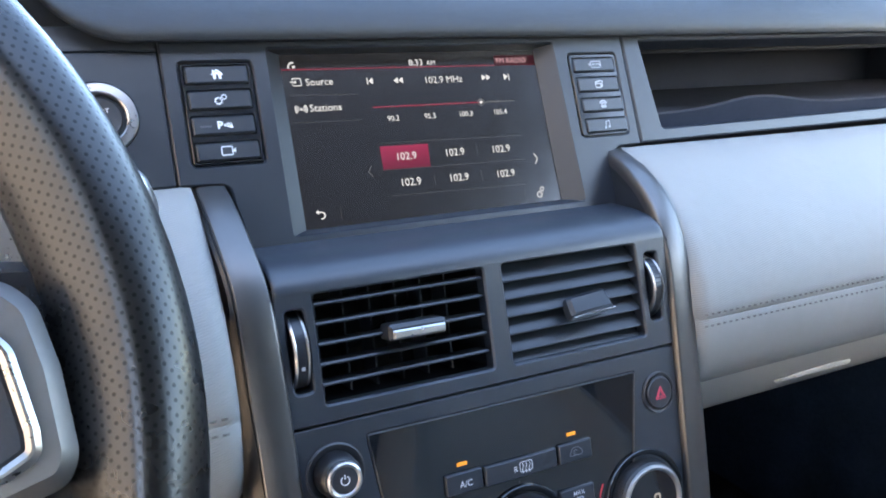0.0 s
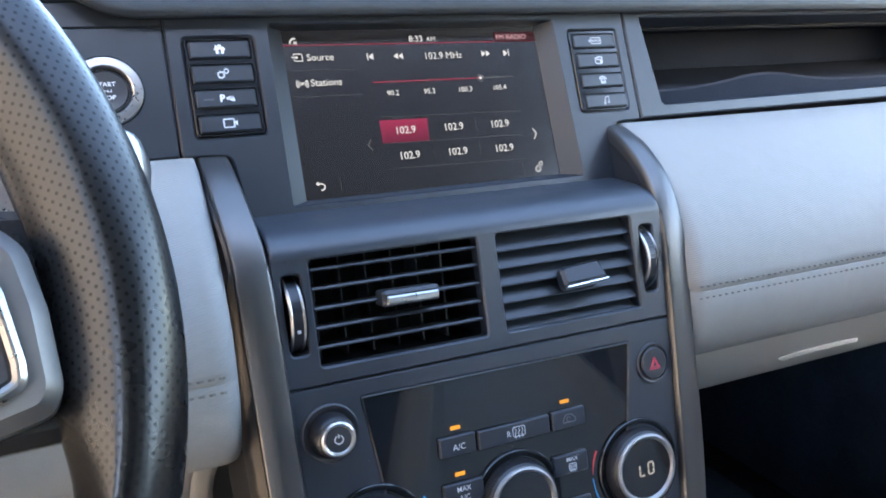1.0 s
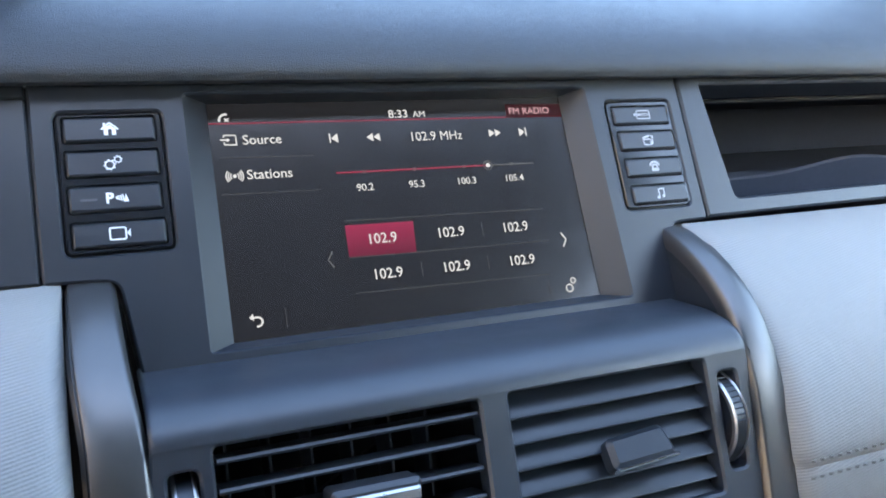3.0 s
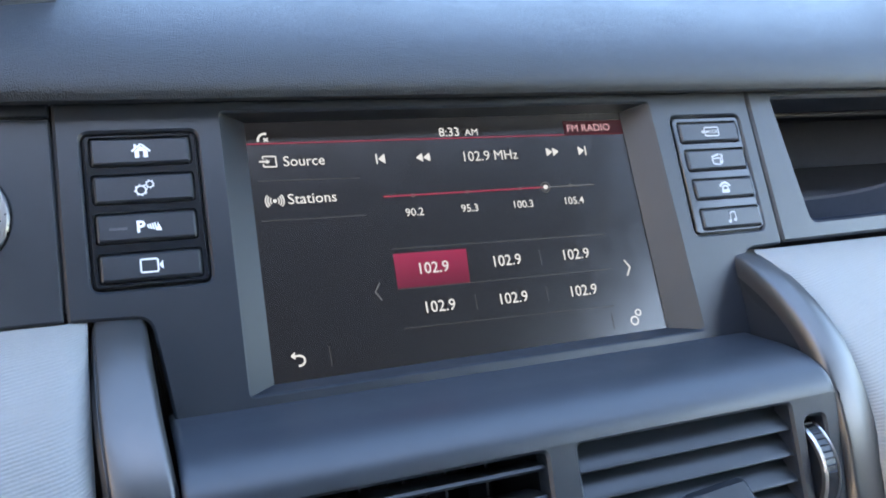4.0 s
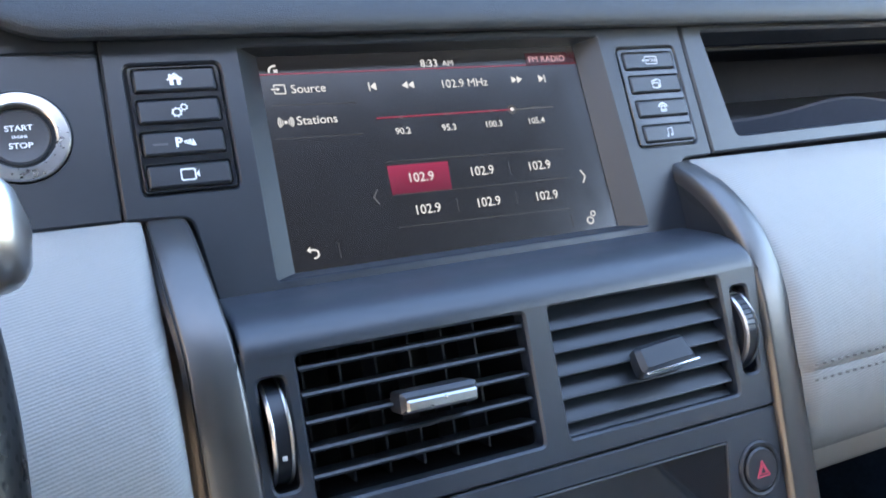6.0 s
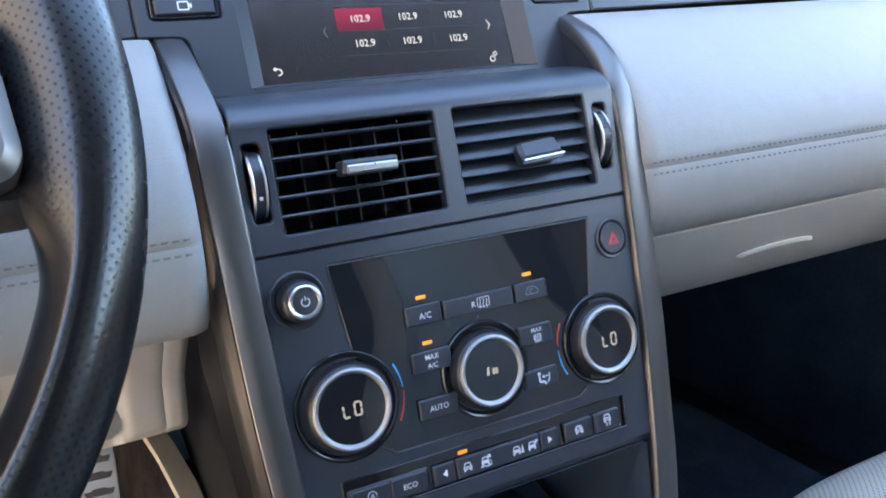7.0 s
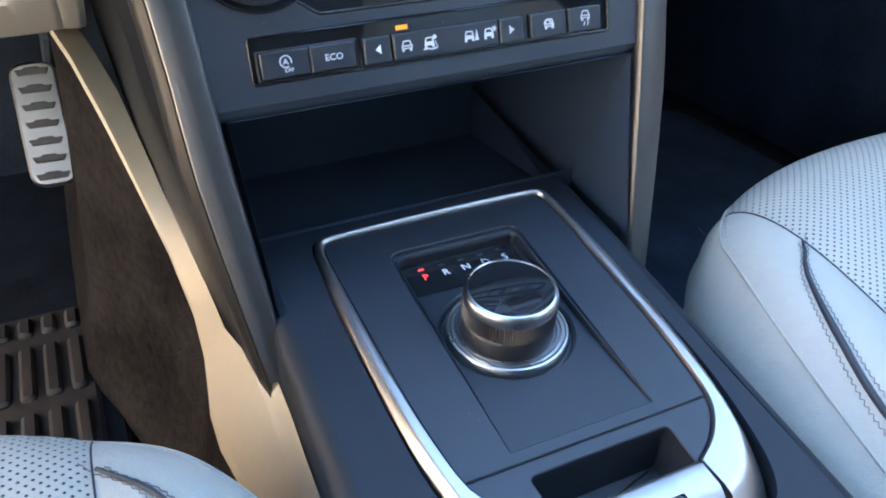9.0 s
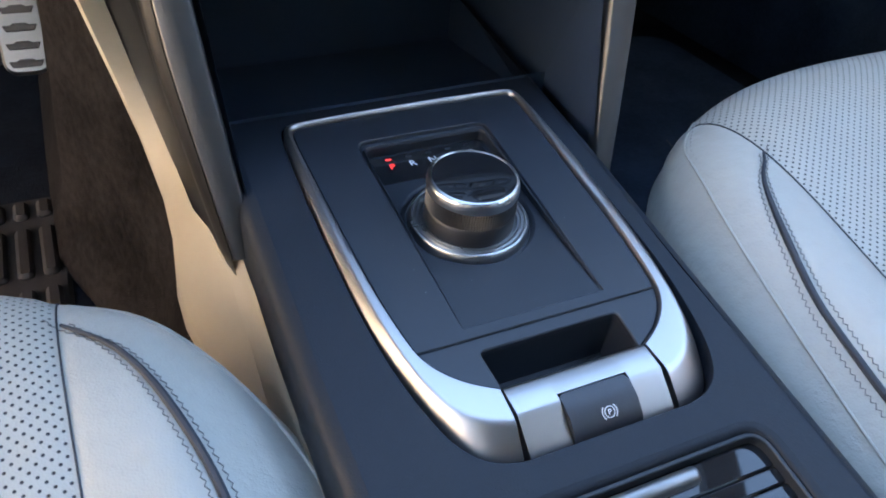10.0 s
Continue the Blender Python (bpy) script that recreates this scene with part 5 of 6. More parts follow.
low = [(0.1045, 0.0270, 0.196), (-0.1045, 0.0270, 0.196)]
back = [(-0.098, 0.150, 0.300), (0.098, 0.150, 0.300), (0.094, 0.150, 0.196), (-0.094, 0.150, 0.196)]
vf, vb = [bm.verts.new(p) for p in front], [bm.verts.new(p) for p in back]
bm.faces.new((vf[0], vf[1], vb[1], vb[0]))
part("bin_roof", bm, BIN, bin_)


def panel_of(*pts):
    bm = bmesh.new()
    bm.faces.new([bm.verts.new(p) for p in pts])
    return bm


part("bin_sill", panel_of(front[2], front[3], low[1], low[0]), BIN, bin_)
part("bin_floor", panel_of(low[0], low[1], back[3], back[2]), BIN, bin_)
part("bin_back", panel_of(*back), BIN, bin_)
for s, (a, b, c, d, e) in ((1, (front[1], front[2], low[0], back[2], back[1])), (-1, (front[3], front[0], back[0], back[3], low[1]))):
    part("bin_side", panel_of(a, b, c, d, e), BIN, bin_)
    part("bin_cheek", panel_of((s * 0.1118, -0.010, 0.3045), (s * 0.1046, -0.036, 0.2040), (s * 0.1046, 0.027, 0.2110), (s * 0.1118, 0.020, 0.3045)), BIN, bin_)

# ---- centre console ----
console = thing("centre_console", (0, -0.2, 0.0), "matt black centre console between the seats", "console")
FRAME_LINE = [((-0.0372, -0.1868), (-0.0392, -0.2195)), ((-0.0470, -0.1810), (-0.0490, -0.2180)), ((-0.0538, -0.1750), (-0.0590, -0.2120)), ((-0.0600, -0.1670), (-0.0662, -0.1992)), ((-0.0640, -0.1570), (-0.0712, -0.1798)), ((-0.0665, -0.1350), (-0.0757, -0.1500)),
        ((-0.0682, -0.1100), (-0.0772, -0.1180)), ((-0.0695, -0.0500), (-0.0772, -0.0500)), ((-0.0703, -0.0010), (-0.0750, 0.0020)), ((-0.0690, 0.0070), (-0.0728, 0.0112)), ((-0.0640, 0.0092), (-0.0665, 0.0138)), ((0.0, 0.0102), (0.0, 0.0148))]
FRAME_LINE = FRAME_LINE + [((-a[0], a[1]), (-b[0], b[1])) for a, b in FRAME_LINE[-2::-1]]
fine = chaikin([(*a, *b) for a, b in FRAME_LINE], 3)
run = [0.0]
for a, b in zip(fine, fine[1:]):
    run.append(run[-1] + math.hypot(b[2] - a[2], b[3] - a[3]))
ring_pairs = []
for k in range(181):
    want = run[-1] * k / 180
    i = max(j for j in range(len(run) - 1) if run[j] <= want + 1e-9)
    f = min(1.0, (want - run[i]) / max(run[i + 1] - run[i], 1e-9))
    p = [a + (b - a) * f for a, b in zip(fine[i], fine[i + 1])]
    ring_pairs.append(((p[0], p[1]), (p[2], p[3])))
inner_curve, outer_curve = [p[0] for p in ring_pairs], [p[1] for p in ring_pairs]
bin_v1 = -0.2410
tambour_hole = rounded([(-0.0600, bin_v1), (0.0620, bin_v1), (0.0600, -0.420), (-0.0600, -0.420)], 0.010)
deck_outline = [(-0.1015, -0.0385), (-0.1005, 0.024), (0.0905, 0.024), (0.0905, -0.0385), (0.0860, -0.15), (0.0852, -0.30), (0.0852, -0.60), (-0.105, -0.60), (-0.105, -0.15)]
part("deck", plate(DECK, deck_outline, -0.02, -0.0012, [offset(outer_curve, -0.0010), offset(tambour_hole, -0.005)], 0.0002), DECK_SKIN, console)
bm = bmesh.new()
lip = [ring_verts(bm, DECK, offset(tambour_hole, d), h) for d, h in ((-0.0054, -0.0013), (-0.0036, -0.0016), (-0.0020, -0.0026), (-0.0008, -0.0044), (0.0, -0.0072), (0.0002, -0.020))]
for a, b in zip(lip, lip[1:]):
    bridge(bm, a, b)
part("well_lip", bm, DECK_SKIN, console, "", 60)
for side, xs in ((-1, ((-0.1010, 0.0005), (-0.1040, -0.0005), (-0.1066, -0.0019), (-0.1085, -0.0040), (-0.1097, -0.0070), (-0.1104, -0.011), (-0.1110, -0.030), (-0.1118, -0.10), (-0.1130, -0.24))), (1, ((0.0890, 0.0005), (0.0915, -0.0005), (0.0938, -0.0018), (0.0956, -0.0038), (0.0968, -0.0065), (0.104, -0.030), (0.112, -0.10), (0.120, -0.24)))):
    rings = []
    for y in [0.14, 0.05, -0.0385, -0.10, -0.15, -0.20, -0.30, -0.45, -0.61]:
        top = 0.217 + 0.16 * y - 0.0015
        shift = (-0.0035 * min(1, max(0, (-0.0385 - y) / 0.11)) if side < 0 else -0.0035 * min(1.5, max(0, (-0.0385 - y) / 0.16)))
        rings.append([(x + shift, y, max(-0.03, top + dz)) for x, dz in xs])
    part("side_panel", loft(rings, closed=False), DECK_SKIN, console, "", 60)
sec_rings = []
for (iu, iv), (ou, ov) in ring_pairs:
    wide = math.hypot(ou - iu, ov - iv)
    drop = 0.0010 + 0.0105 * max(0.0, min(1.0, (wide - 0.008) / 0.024))
    e = min(0.34, 0.0015 / wide)
    pts = []
    for s, h in ((0.0, -0.004), (0.0, 0.0002), (0.25 * e, 0.0011), (0.6 * e, 0.0019), (e, 0.0024), (0.46, 0.0026), (0.54, 0.0022), (0.60, 0.0021 - drop * 0.10), (0.90, 0.0019 - drop * 0.74), (0.97, 0.0012 - drop * 0.92), (1.0, 0.0002 - drop), (1.0, -0.016)):
        pts.append(DECK @ Vector((iu + (ou - iu) * s, iv + (ov - iv) * s, h)))
    sec_rings.append(pts)
shifter = thing("gear_console_surround", DECK @ Vector((0, -0.1, 0)), "polished satin silver frame round a black gear selector plate", "surround")
part("silver_frame", loft(sec_rings), FRAME, shifter, "satin silver frame", 40)
plate_top = [p for p in inner_curve if p[1] > -0.158]
first, last = plate_top[0], plate_top[-1]
pocket = rounded([(-0.0370, -0.1515), (0.0370, -0.1515), (0.0374, -0.0178), (-0.0352, -0.0172)], [0.0006, 0.0006, 0.005, 0.005])
rim_outline = rounded([(-0.0373, -0.1518), (0.0373, -0.1518), (0.0404, -0.0130), (-0.0384, -0.0122)], [0.0006, 0.0006, 0.007, 0.007])
step = [(p[0], p[1]) for p in pocket]
bm = bmesh.new()
levels = []
for f, h in ((0.0, 0.0), (0.12, -0.0017), (0.50, -0.0019), (0.58, -0.0006), (0.66, -0.0004), (0.82, -0.0006), (0.90, -0.0012), (1.0, -0.0024)):
    levels.append([bm.verts.new(DECK @ Vector((q[0] + (p[0] - q[0]) * f, q[1] + (p[1] - q[1]) * f, h * min(1.0, (q[1] + 0.1518) / 0.05)))) for p, q in zip(step, rim_outline)])
for va, vb_ in zip(levels, levels[1:]):
    bridge(bm, va, vb_)
part("pocket_rim", bm, CONSOLE, shifter, "", 20)
part("selector_plate", plate(DECK, offset([(-0.0636, -0.1588)] + plate_top + [(0.0636, -0.1588)], 0.0004), -0.008, 0.0004, [rim_outline], 0.0006), CONSOLE, shifter)
low_curve = [p for p in inner_curve if p[1] <= -0.158]
left_low, right_low = [p for p in low_curve if p[0] < 0], [p for p in low_curve if p[0] > 0]
tray = rounded([(-0.0350, -0.1885), (0.0350, -0.1885), (0.0360, -0.1660), (-0.0360, -0.1660)], [0.001, 0.001, 0.003, 0.003])
part("tray_plate", plate(DECK, offset([(0.0634, -0.1596), (-0.0634, -0.1596)][::1] + left_low[::-1] + [(-0.0360, -0.1900), (0.0360, -0.1900)] + right_low[::-1], 0.0003), -0.008, 0.0002, [tray], 0.0006), CONSOLE, shifter)
bm = bmesh.new()
a, b = ring_verts(bm, DECK, offset(tray, -0.0003), -0.001), ring_verts(bm, DECK, offset(tray, 0.003), -0.026)
bridge(bm, a, b)
bm.faces.new(b)
part("tray", bm, CONSOLE, shifter, "small dark open tray")
# Sunken floor of the pocket, deep at the letters and flush at the near end.
bm = bmesh.new()
loops = offset(pocket, -0.0003)
top = [bm.verts.new(DECK @ Vector((p[0], p[1], -0.0004 - 0.0024 * min(1.0, (p[1] + 0.1518) / 0.05)))) for p in loops]
low = [bm.verts.new(DECK @ Vector((p[0], p[1], -0.0006 - 0.0078 * (p[1] + 0.1515) / 0.137))) for p in loops]
bridge(bm, top, low)
floor_edge = [v.co.copy() for v in low]
part("pocket", bm, CONSOLE, shifter, "", 20)
slope = math.atan2(0.0078, 0.137)
FLOOR = DECK @ Matrix.Translation((0.0, -0.0865, -0.0043)) @ Euler((-slope, 0, 0)).to_matrix().to_4x4()
strip = part("letter_strip", plate(FLOOR, rrect(-0.0335, 0.0435, 0.0350, 0.0676, 0.002), -0.001, 0.0004, (), 0.0002), GLOSS_SOFT, shifter, "glossy letter strip")
for k, ch in enumerate("PRNDS"):
    u = -0.0225 + 0.0122 * k
    part("letter", words(FLOOR, ch, u, 0.0576, 0.0048, h=0.0004), RED_LAMP if k == 0 else GREY_WHITE, strip, "lit red letter" if k == 0 else "pale letter")
    part("letter_lamp", flat(FLOOR, rrect(u - 0.0017, 0.0636, u + 0.0017, 0.0650, 0.0003, 2), 0.0004), RED_LAMP if k == 0 else SLAT, strip)

KNOB = FLOOR @ Matrix.Translation((-0.0012, 0.0045, 0))
floor_inverse = FLOOR.inverted()
part("pocket_floor", plate(FLOOR, [tuple(floor_inverse @ p)[:2] for p in floor_edge], -0.001, 0.0, [disc2(-0.0012, 0.0045, 0.0352, 64)], 0.0001), CONSOLE, shifter)
part("dial_well", lathe(KNOB, [(0.0354, -0.0001), (0.0346, -0.0006), (0.0338, -0.0018), (0.0332, -0.0032), (0.0300, -0.0034)], 64), CONSOLE, shifter)
knob = thing("gear_dial", KNOB.translation, "round rotary gear selector with a knurled black grip and glossy cap", "gear selector")
part("base_ring", lathe(KNOB, [(0.0320, -0.004), (0.0318, 0.0006), (0.0309, 0.0018), (0.0300, 0.0020), (0.0296, 0.0010), (0.0292, 0.0010), (0.0287, 0.0019), (0.0276, 0.0020), (0.0272, 0.0009), (0.0267, 0.0009), (0.0262, 0.0018), (0.0255, 0.0018), (0.0250, 0.0006), (0.0236, 0.0004)], 80), SATIN, knob, "grooved satin silver base ring")
part("skirt", lathe(KNOB, [(0.0238, 0.0), (0.0237, 0.0094), (0.0233, 0.0102), (0.0229, 0.0110)], 80), KNURL, knob)
grip = bmesh.new()
rows, cols = 6, 212
gv = []
for i in range(rows * 2 + 1):
    h = 0.0104 + 0.0098 * i / (rows * 2)
    gv.append([grip.verts.new(KNOB @ Vector((r * math.cos(2 * math.pi * k / cols), r * math.sin(2 * math.pi * k / cols), h))) for k in range(cols) for r in (0.0238 if i % 2 and k % 2 else 0.0226,)])
for a, b in zip(gv, gv[1:]):
    bridge(grip, a, b)
part("grip", grip, KNURL, knob, "knurled black grip", 1)
part("cap_ring", lathe(KNOB, [(0.0228, 0.0204), (0.0236, 0.0209), (0.0238, 0.0226), (0.0237, 0.0250), (0.0232, 0.0268), (0.0224, 0.0276), (0.0216, 0.0278), (0.0212, 0.0274)], 80), SATIN, knob, "bright silver ring")
part("cap", lathe(KNOB, [(0.0214, 0.0274), (0.018, 0.0278), (0.010, 0.0281), (0, 0.0282)], 80), GLOSS, knob, "glossy black cap")

# Parking brake pull with its switch.
brake = thing("parking_brake_switch", DECK @ Vector((0, -0.205, 0)), "satin silver pull with a black parking brake switch", "switch")
profile = [(-0.1872, -0.010), (-0.1872, 0.0008), (-0.1884, 0.0019), (-0.1895, 0.0024), (-0.2010, 0.0026), (-0.2026, 0.0021), (-0.2040, 0.0010), (-0.2160, -0.0062), (-0.2190, -0.0090), (-0.2200, -0.018)]


def brake_piece(us):
    return loft([[DECK @ Vector((u, v, n)) for v, n in profile] for u in us])


part("pull_end", brake_piece((-0.0362, -0.0357, -0.0160, -0.0157)), FRAME, brake)
part("pull_end", brake_piece((0.0192, 0.0195, 0.0355, 0.0360)), FRAME, brake)
part("pull_bridge", loft([[DECK @ Vector((u, v, n)) for v, n in ((-0.1872, -0.010), (-0.1872, 0.0008), (-0.1884, 0.0019), (-0.1895, 0.0024), (-0.1985, 0.00257), (-0.1985, -0.006))] for u in (-0.0157, 0.0192)]), FRAME, brake)
def inset(u):
    """Rounds the switch's two upper corners."""
    d = max(0.0, 0.0026 - min(u + 0.0153, 0.0188 - u))
    return 0.0026 - math.sqrt(max(0.0, 0.0026 ** 2 - d * d))


sw = part("switch", loft([[DECK @ Vector((u, v, n)) for v, n in ((-0.1990 - inset(u), -0.004), (-0.1990 - inset(u), 0.0022), (-0.2035, 0.0024), (-0.2105, 0.0004), (-0.2165, -0.0040), (-0.2200, -0.0095), (-0.2206, -0.018))] for u in (-0.0153, -0.0150, -0.0145, -0.0138, -0.0127, 0.0162, 0.0173, 0.0180, 0.0185, 0.0188)]), BUTTON, brake, "black switch")
SWM = DECK @ Matrix.Translation((0.0030, -0.2125, -0.0003)) @ Euler((radians(31), 0, 0)).to_matrix().to_4x4()
bm = stroke(SWM, arc2(0, 0, 0.0024, 0, 360, 16), 0.0004, 0.0003)
words(SWM, "P", 0, 0, 0.0026, h=0.0003, bm=bm)
for a in (0, 180):
    stroke(SWM, arc2(0, 0, 0.0036, a - 45, a + 45, 6), 0.0004, 0.0003, bm)
part("icon", bm, WHITE_INK, sw)

# Sliding lid of ribbed slats behind it.
lid = thing("sliding_lid", DECK @ Vector((0, -0.33, -0.01)), "glossy black ribbed sliding lid with a satin silver pull", "lid")
part("lid_well", plate(DECK, offset(tambour_hole, -0.0004), -0.022, -0.0025, [offset(tambour_hole, 0.0015)], 0.0004), DEEP, lid)
edges = [-0.2425, -0.2562] + [-0.2562 - 0.0079 * k for k in range(1, 20)]
for v1, v0 in zip(edges, edges[1:]):
    part("slat", plate(DECK, rrect(-0.0598, v0 + 0.0003, 0.0618, v1 - 0.0003, 0.0006, 2), -0.016, -0.0076, (), 0.0007), GLOSS, lid)
bar = []
for u, f in ((-0.0290, 0.35), (-0.0285, 0.75), (-0.0275, 0.94), (-0.0260, 1.0), (0.0225, 1.0), (0.0240, 0.94), (0.0250, 0.75), (0.0255, 0.35)):
    bar.append([DECK @ Vector((u, -0.2480 + 0.0040 * f * math.cos(radians(a)), -0.0076 + 0.0052 * f * math.sin(radians(a)) ** 0.8)) for a in range(0, 181, 15)])
part("pull", loft(bar), SPOKE, lid, "satin silver pull bar", 60)

# Side of the stack, pale kick strip and carpeted tunnel in the footwells.
side_rings = [[(-0.1335, 0.035, 0.50), (-0.1335, 0.015, 0.40), (-0.1280, -0.012, 0.30), (-0.1190, -0.036, 0.19), (-0.1150, -0.043, 0.155), (-0.1170, -0.043, 0.12)], [(-0.150, 0.075, 0.47), (-0.150, 0.070, 0.40), (-0.140, 0.060, 0.30), (-0.126, 0.020, 0.215), (-0.1190, -0.025, 0.158), (-0.1190, -0.025, 0.12)], [(-0.150, 0.30, 0.47), (-0.150, 0.30, 0.40), (-0.150, 0.26, 0.30), (-0.142, 0.17, 0.23), (-0.125, 0.03, 0.165), (-0.122, 0.03, 0.12)]]
side_panel = thing("stack_side_panel", (-0.14, 0.1, 0.3), "black plastic side panel of the centre stack", "panel")
part("front_facet", loft(side_rings[:2], closed=False), SIDE_BLACK, side_panel)
part("rear_facet", loft(side_rings[1:], closed=False), SIDE_BLACK, side_panel)
KICK_L = [(-0.180, 0.215, 0.297), (-0.1715, 0.19, 0.280), (-0.1615, 0.16, 0.249), (-0.1518, 0.13, 0.214), (-0.1430, 0.10, 0.180), (-0.1380, 0.07, 0.151), (-0.1385, 0.045, 0.130), (-0.1440, 0.02, 0.112), (-0.1438, 0.0, 0.102), (-0.1375, -0.03, 0.090), (-0.1330, -0.07, 0.075), (-0.1310, -0.13, 0.052), (-0.1310, -0.25, 0.03)]
KICK_R = [(-0.164, 0.230, 0.297), (-0.1560, 0.205, 0.282), (-0.1480, 0.18, 0.262), (-0.1420, 0.15, 0.236), (-0.1362, 0.12, 0.208), (-0.1312, 0.09, 0.190), (-0.1285, 0.06, 0.180), (-0.1265, 0.02, 0.172), (-0.1225, 0.0, 0.172), (-0.1195, -0.033, 0.1630), (-0.1180, -0.070, 0.136), (-0.1170, -0.11, 0.105), (-0.1170, -0.25, 0.06)]
kick_rings = [[Vector(a), Vector(a).lerp(Vector(b), 0.12) + Vector((-0.001, 0, 0.004)), Vector(a).lerp(Vector(b), 0.5) + Vector((-0.0012, 0, 0.003)), Vector(b)] for a, b in zip(KICK_L, KICK_R)]
kick = thing("kick_strip", (-0.15, 0.1, 0.2), "beige plastic kick strip along the centre tunnel", "trim")
part("edge_bead", loft([r[:2] for r in kick_rings], closed=False), TAN, kick, "", 60)
part("strip", loft([r[1:] for r in kick_rings], closed=False), TAN, kick, "", 60)
facet = []
for (x, y, z), rise in zip(KICK_R[8:], (0.0, 0.012, 0.038, 0.062, 0.085)):
    wall = -0.1118 - 0.0035 * min(1.0, max(0.0, (-0.0385 - y) / 0.11))
    facet.append([(x, y, z), (x + (wall - x) * 0.35, y, z + rise * 0.30), (max(x, wall), y, z + rise)])
part("inner_facet", loft(facet, closed=False), TAN, kick, "", 60)
solo("tunnel_carpet", loft([[Vector(a) + Vector((0.002, 0, 0.001)), Vector((a[0] - 0.008, a[1] + 0.01, a[2] * 0.6)), Vector((a[0] - 0.02, a[1] + 0.02, a[2] * 0.25)), Vector((a[0] - 0.04, a[1] + 0.02, 0.0))] for a in [(-0.175, 0.6, 0.30), (-0.180, 0.32, 0.30)] + KICK_L], closed=False), TUNNEL, "dusty black carpet on the side of the tunnel, warm light in its tone", "carpet")
solo("passenger_tunnel_carpet", loft([[(0.132, y, 0.40), (0.122, y, 0.2), (0.135, y, 0.08), (0.17, y, 0.0)] for y in (0.74, 0.3, 0.07, 0.04)], closed=False), HAZE_CARPET, "black carpet on the passenger side of the tunnel", "carpet")
solo("passenger_stack_side", loft([[(0.1335, 0.035, 0.50), (0.1335, 0.015, 0.40), (0.1260, -0.012, 0.30), (0.1170, -0.036, 0.19), (0.1150, -0.043, 0.12)], [(0.1335, 0.10, 0.50), (0.1335, 0.10, 0.40), (0.1260, 0.08, 0.30), (0.117, 0.06, 0.19), (0.115, 0.04, 0.12)]], closed=False), DEEP, "dark side panel of the centre stack", "panel")
solo("scuttle", box(-0.74, 0.74, 0.22, 0.74, 0.40, 0.56), DEEP, "dark underside of the dashboard", "dashboard", "structure")

# Knee panel under the steering column.
knee = thing("knee_panel", (-0.35, 0.1, 0.36), "beige plastic knee panel under the dashboard", "panel")
KNEE = [(0.056, 0.4275), (0.052, 0.4235), (0.060, 0.414), (0.078, 0.398), (0.094, 0.380), (0.100, 0.362), (0.104, 0.348), (0.116, 0.338), (0.140, 0.326), (0.185, 0.305), (0.225, 0.292), (0.250, 0.292)]
xs = [-0.60, -0.45, -0.30, -0.25] + [-0.22 + 0.003 * k for k in range(19)]
rings = []
for x in xs:
    inset = 0.030 * max(0.0, min(1.0, (-0.192 - x) / 0.012))
    bend = 0.010 * (1 - math.sqrt(max(0.0, 1 - max(0.0, (x + 0.1745) / 0.0088) ** 2))) if x > -0.1745 else 0.0
    rings.append([(x, y + bend + (inset if 0.345 < z < 0.41 else 0.0), z) for y, z in KNEE])
part("lower_cover", loft(rings, closed=False), CREAM_PLASTIC, knee, "", 50)
rings = []
for k in range(10):
    x = -0.1725 + 0.0160 * k / 9
    sink = 0.008 * (1 - math.sqrt(max(0.0, 1 - max(0.0, (-0.166 - x) / 0.0066) ** 2))) + 0.9 * max(0.0, x + 0.160) ** 1.0
    rings.append([(x, y + sink, z) for y, z in KNEE])
part("end_cover", loft(rings, closed=False), CREAM_PLASTIC, knee, "", 50)
part("gap", loft([[(-0.1785, y + 0.010, z), (-0.168, y + 0.010, z)] for y, z in KNEE], closed=False), DEEP, knee)
part("grip_bar", tube([(-0.60, 0.118, 0.362), (-0.21, 0.114, 0.3570), (-0.202, 0.1145, 0.3565), (-0.1985, 0.116, 0.356)], lambda s: 0.0115 if s < 0.9 else 0.0095, 16), CREAM_PLASTIC, knee, "rounded beige grip bar")

# Pedals.
def pedal(name, m, half_w, half_h, label, bars):
    p = thing(name, m.translation, label, "pedal", "pedals")
    pad_ = part("pad", plate(m, rrect(-half_w, -half_h, half_w, half_h, min(0.014, half_w * 0.62)), -0.006, 0.004, (), 0.0025), PEDAL_STEEL, p, "brushed steel pad")
    for k in range(bars):
        v = half_h * 0.84 - k * half_h * 1.68 / (bars - 1)
        w, h = half_w * 0.74, 0.0030
        shape = [(-w, v + h), (-w * 0.55, v + h * 0.9), (-w * 0.35, v + h * 1.5), (w * 0.35, v + h * 1.5), (w * 0.55, v + h * 0.9), (w, v + h), (w * 0.8, v - h), (-w * 0.8, v - h)]
        part("grip_bar", plate(m, rounded(shape, 0.0008, 2), 0.002, 0.0052, (), 0.0008), RUBBER, pad_, "black rubber grip")
    part("arm", tube([m @ Vector((0, half_h * 0.3, -0.006)), m @ Vector((0.01, half_h * 0.8, -0.05)), m @ Vector((0.012, half_h * 1.6, -0.06)), (m.translation.x + 0.012, 0.50, 0.42)], 0.007, 8), DEEP, p)
    return p


PEDAL = Matrix.Translation((-0.2085, 0.436, 0.150)) @ Euler((radians(62), radians(0), radians(-5))).to_matrix().to_4x4()
pedal("accelerator_pedal", PEDAL, 0.0205, 0.058, "brushed steel accelerator pedal with black rubber grips", 7)

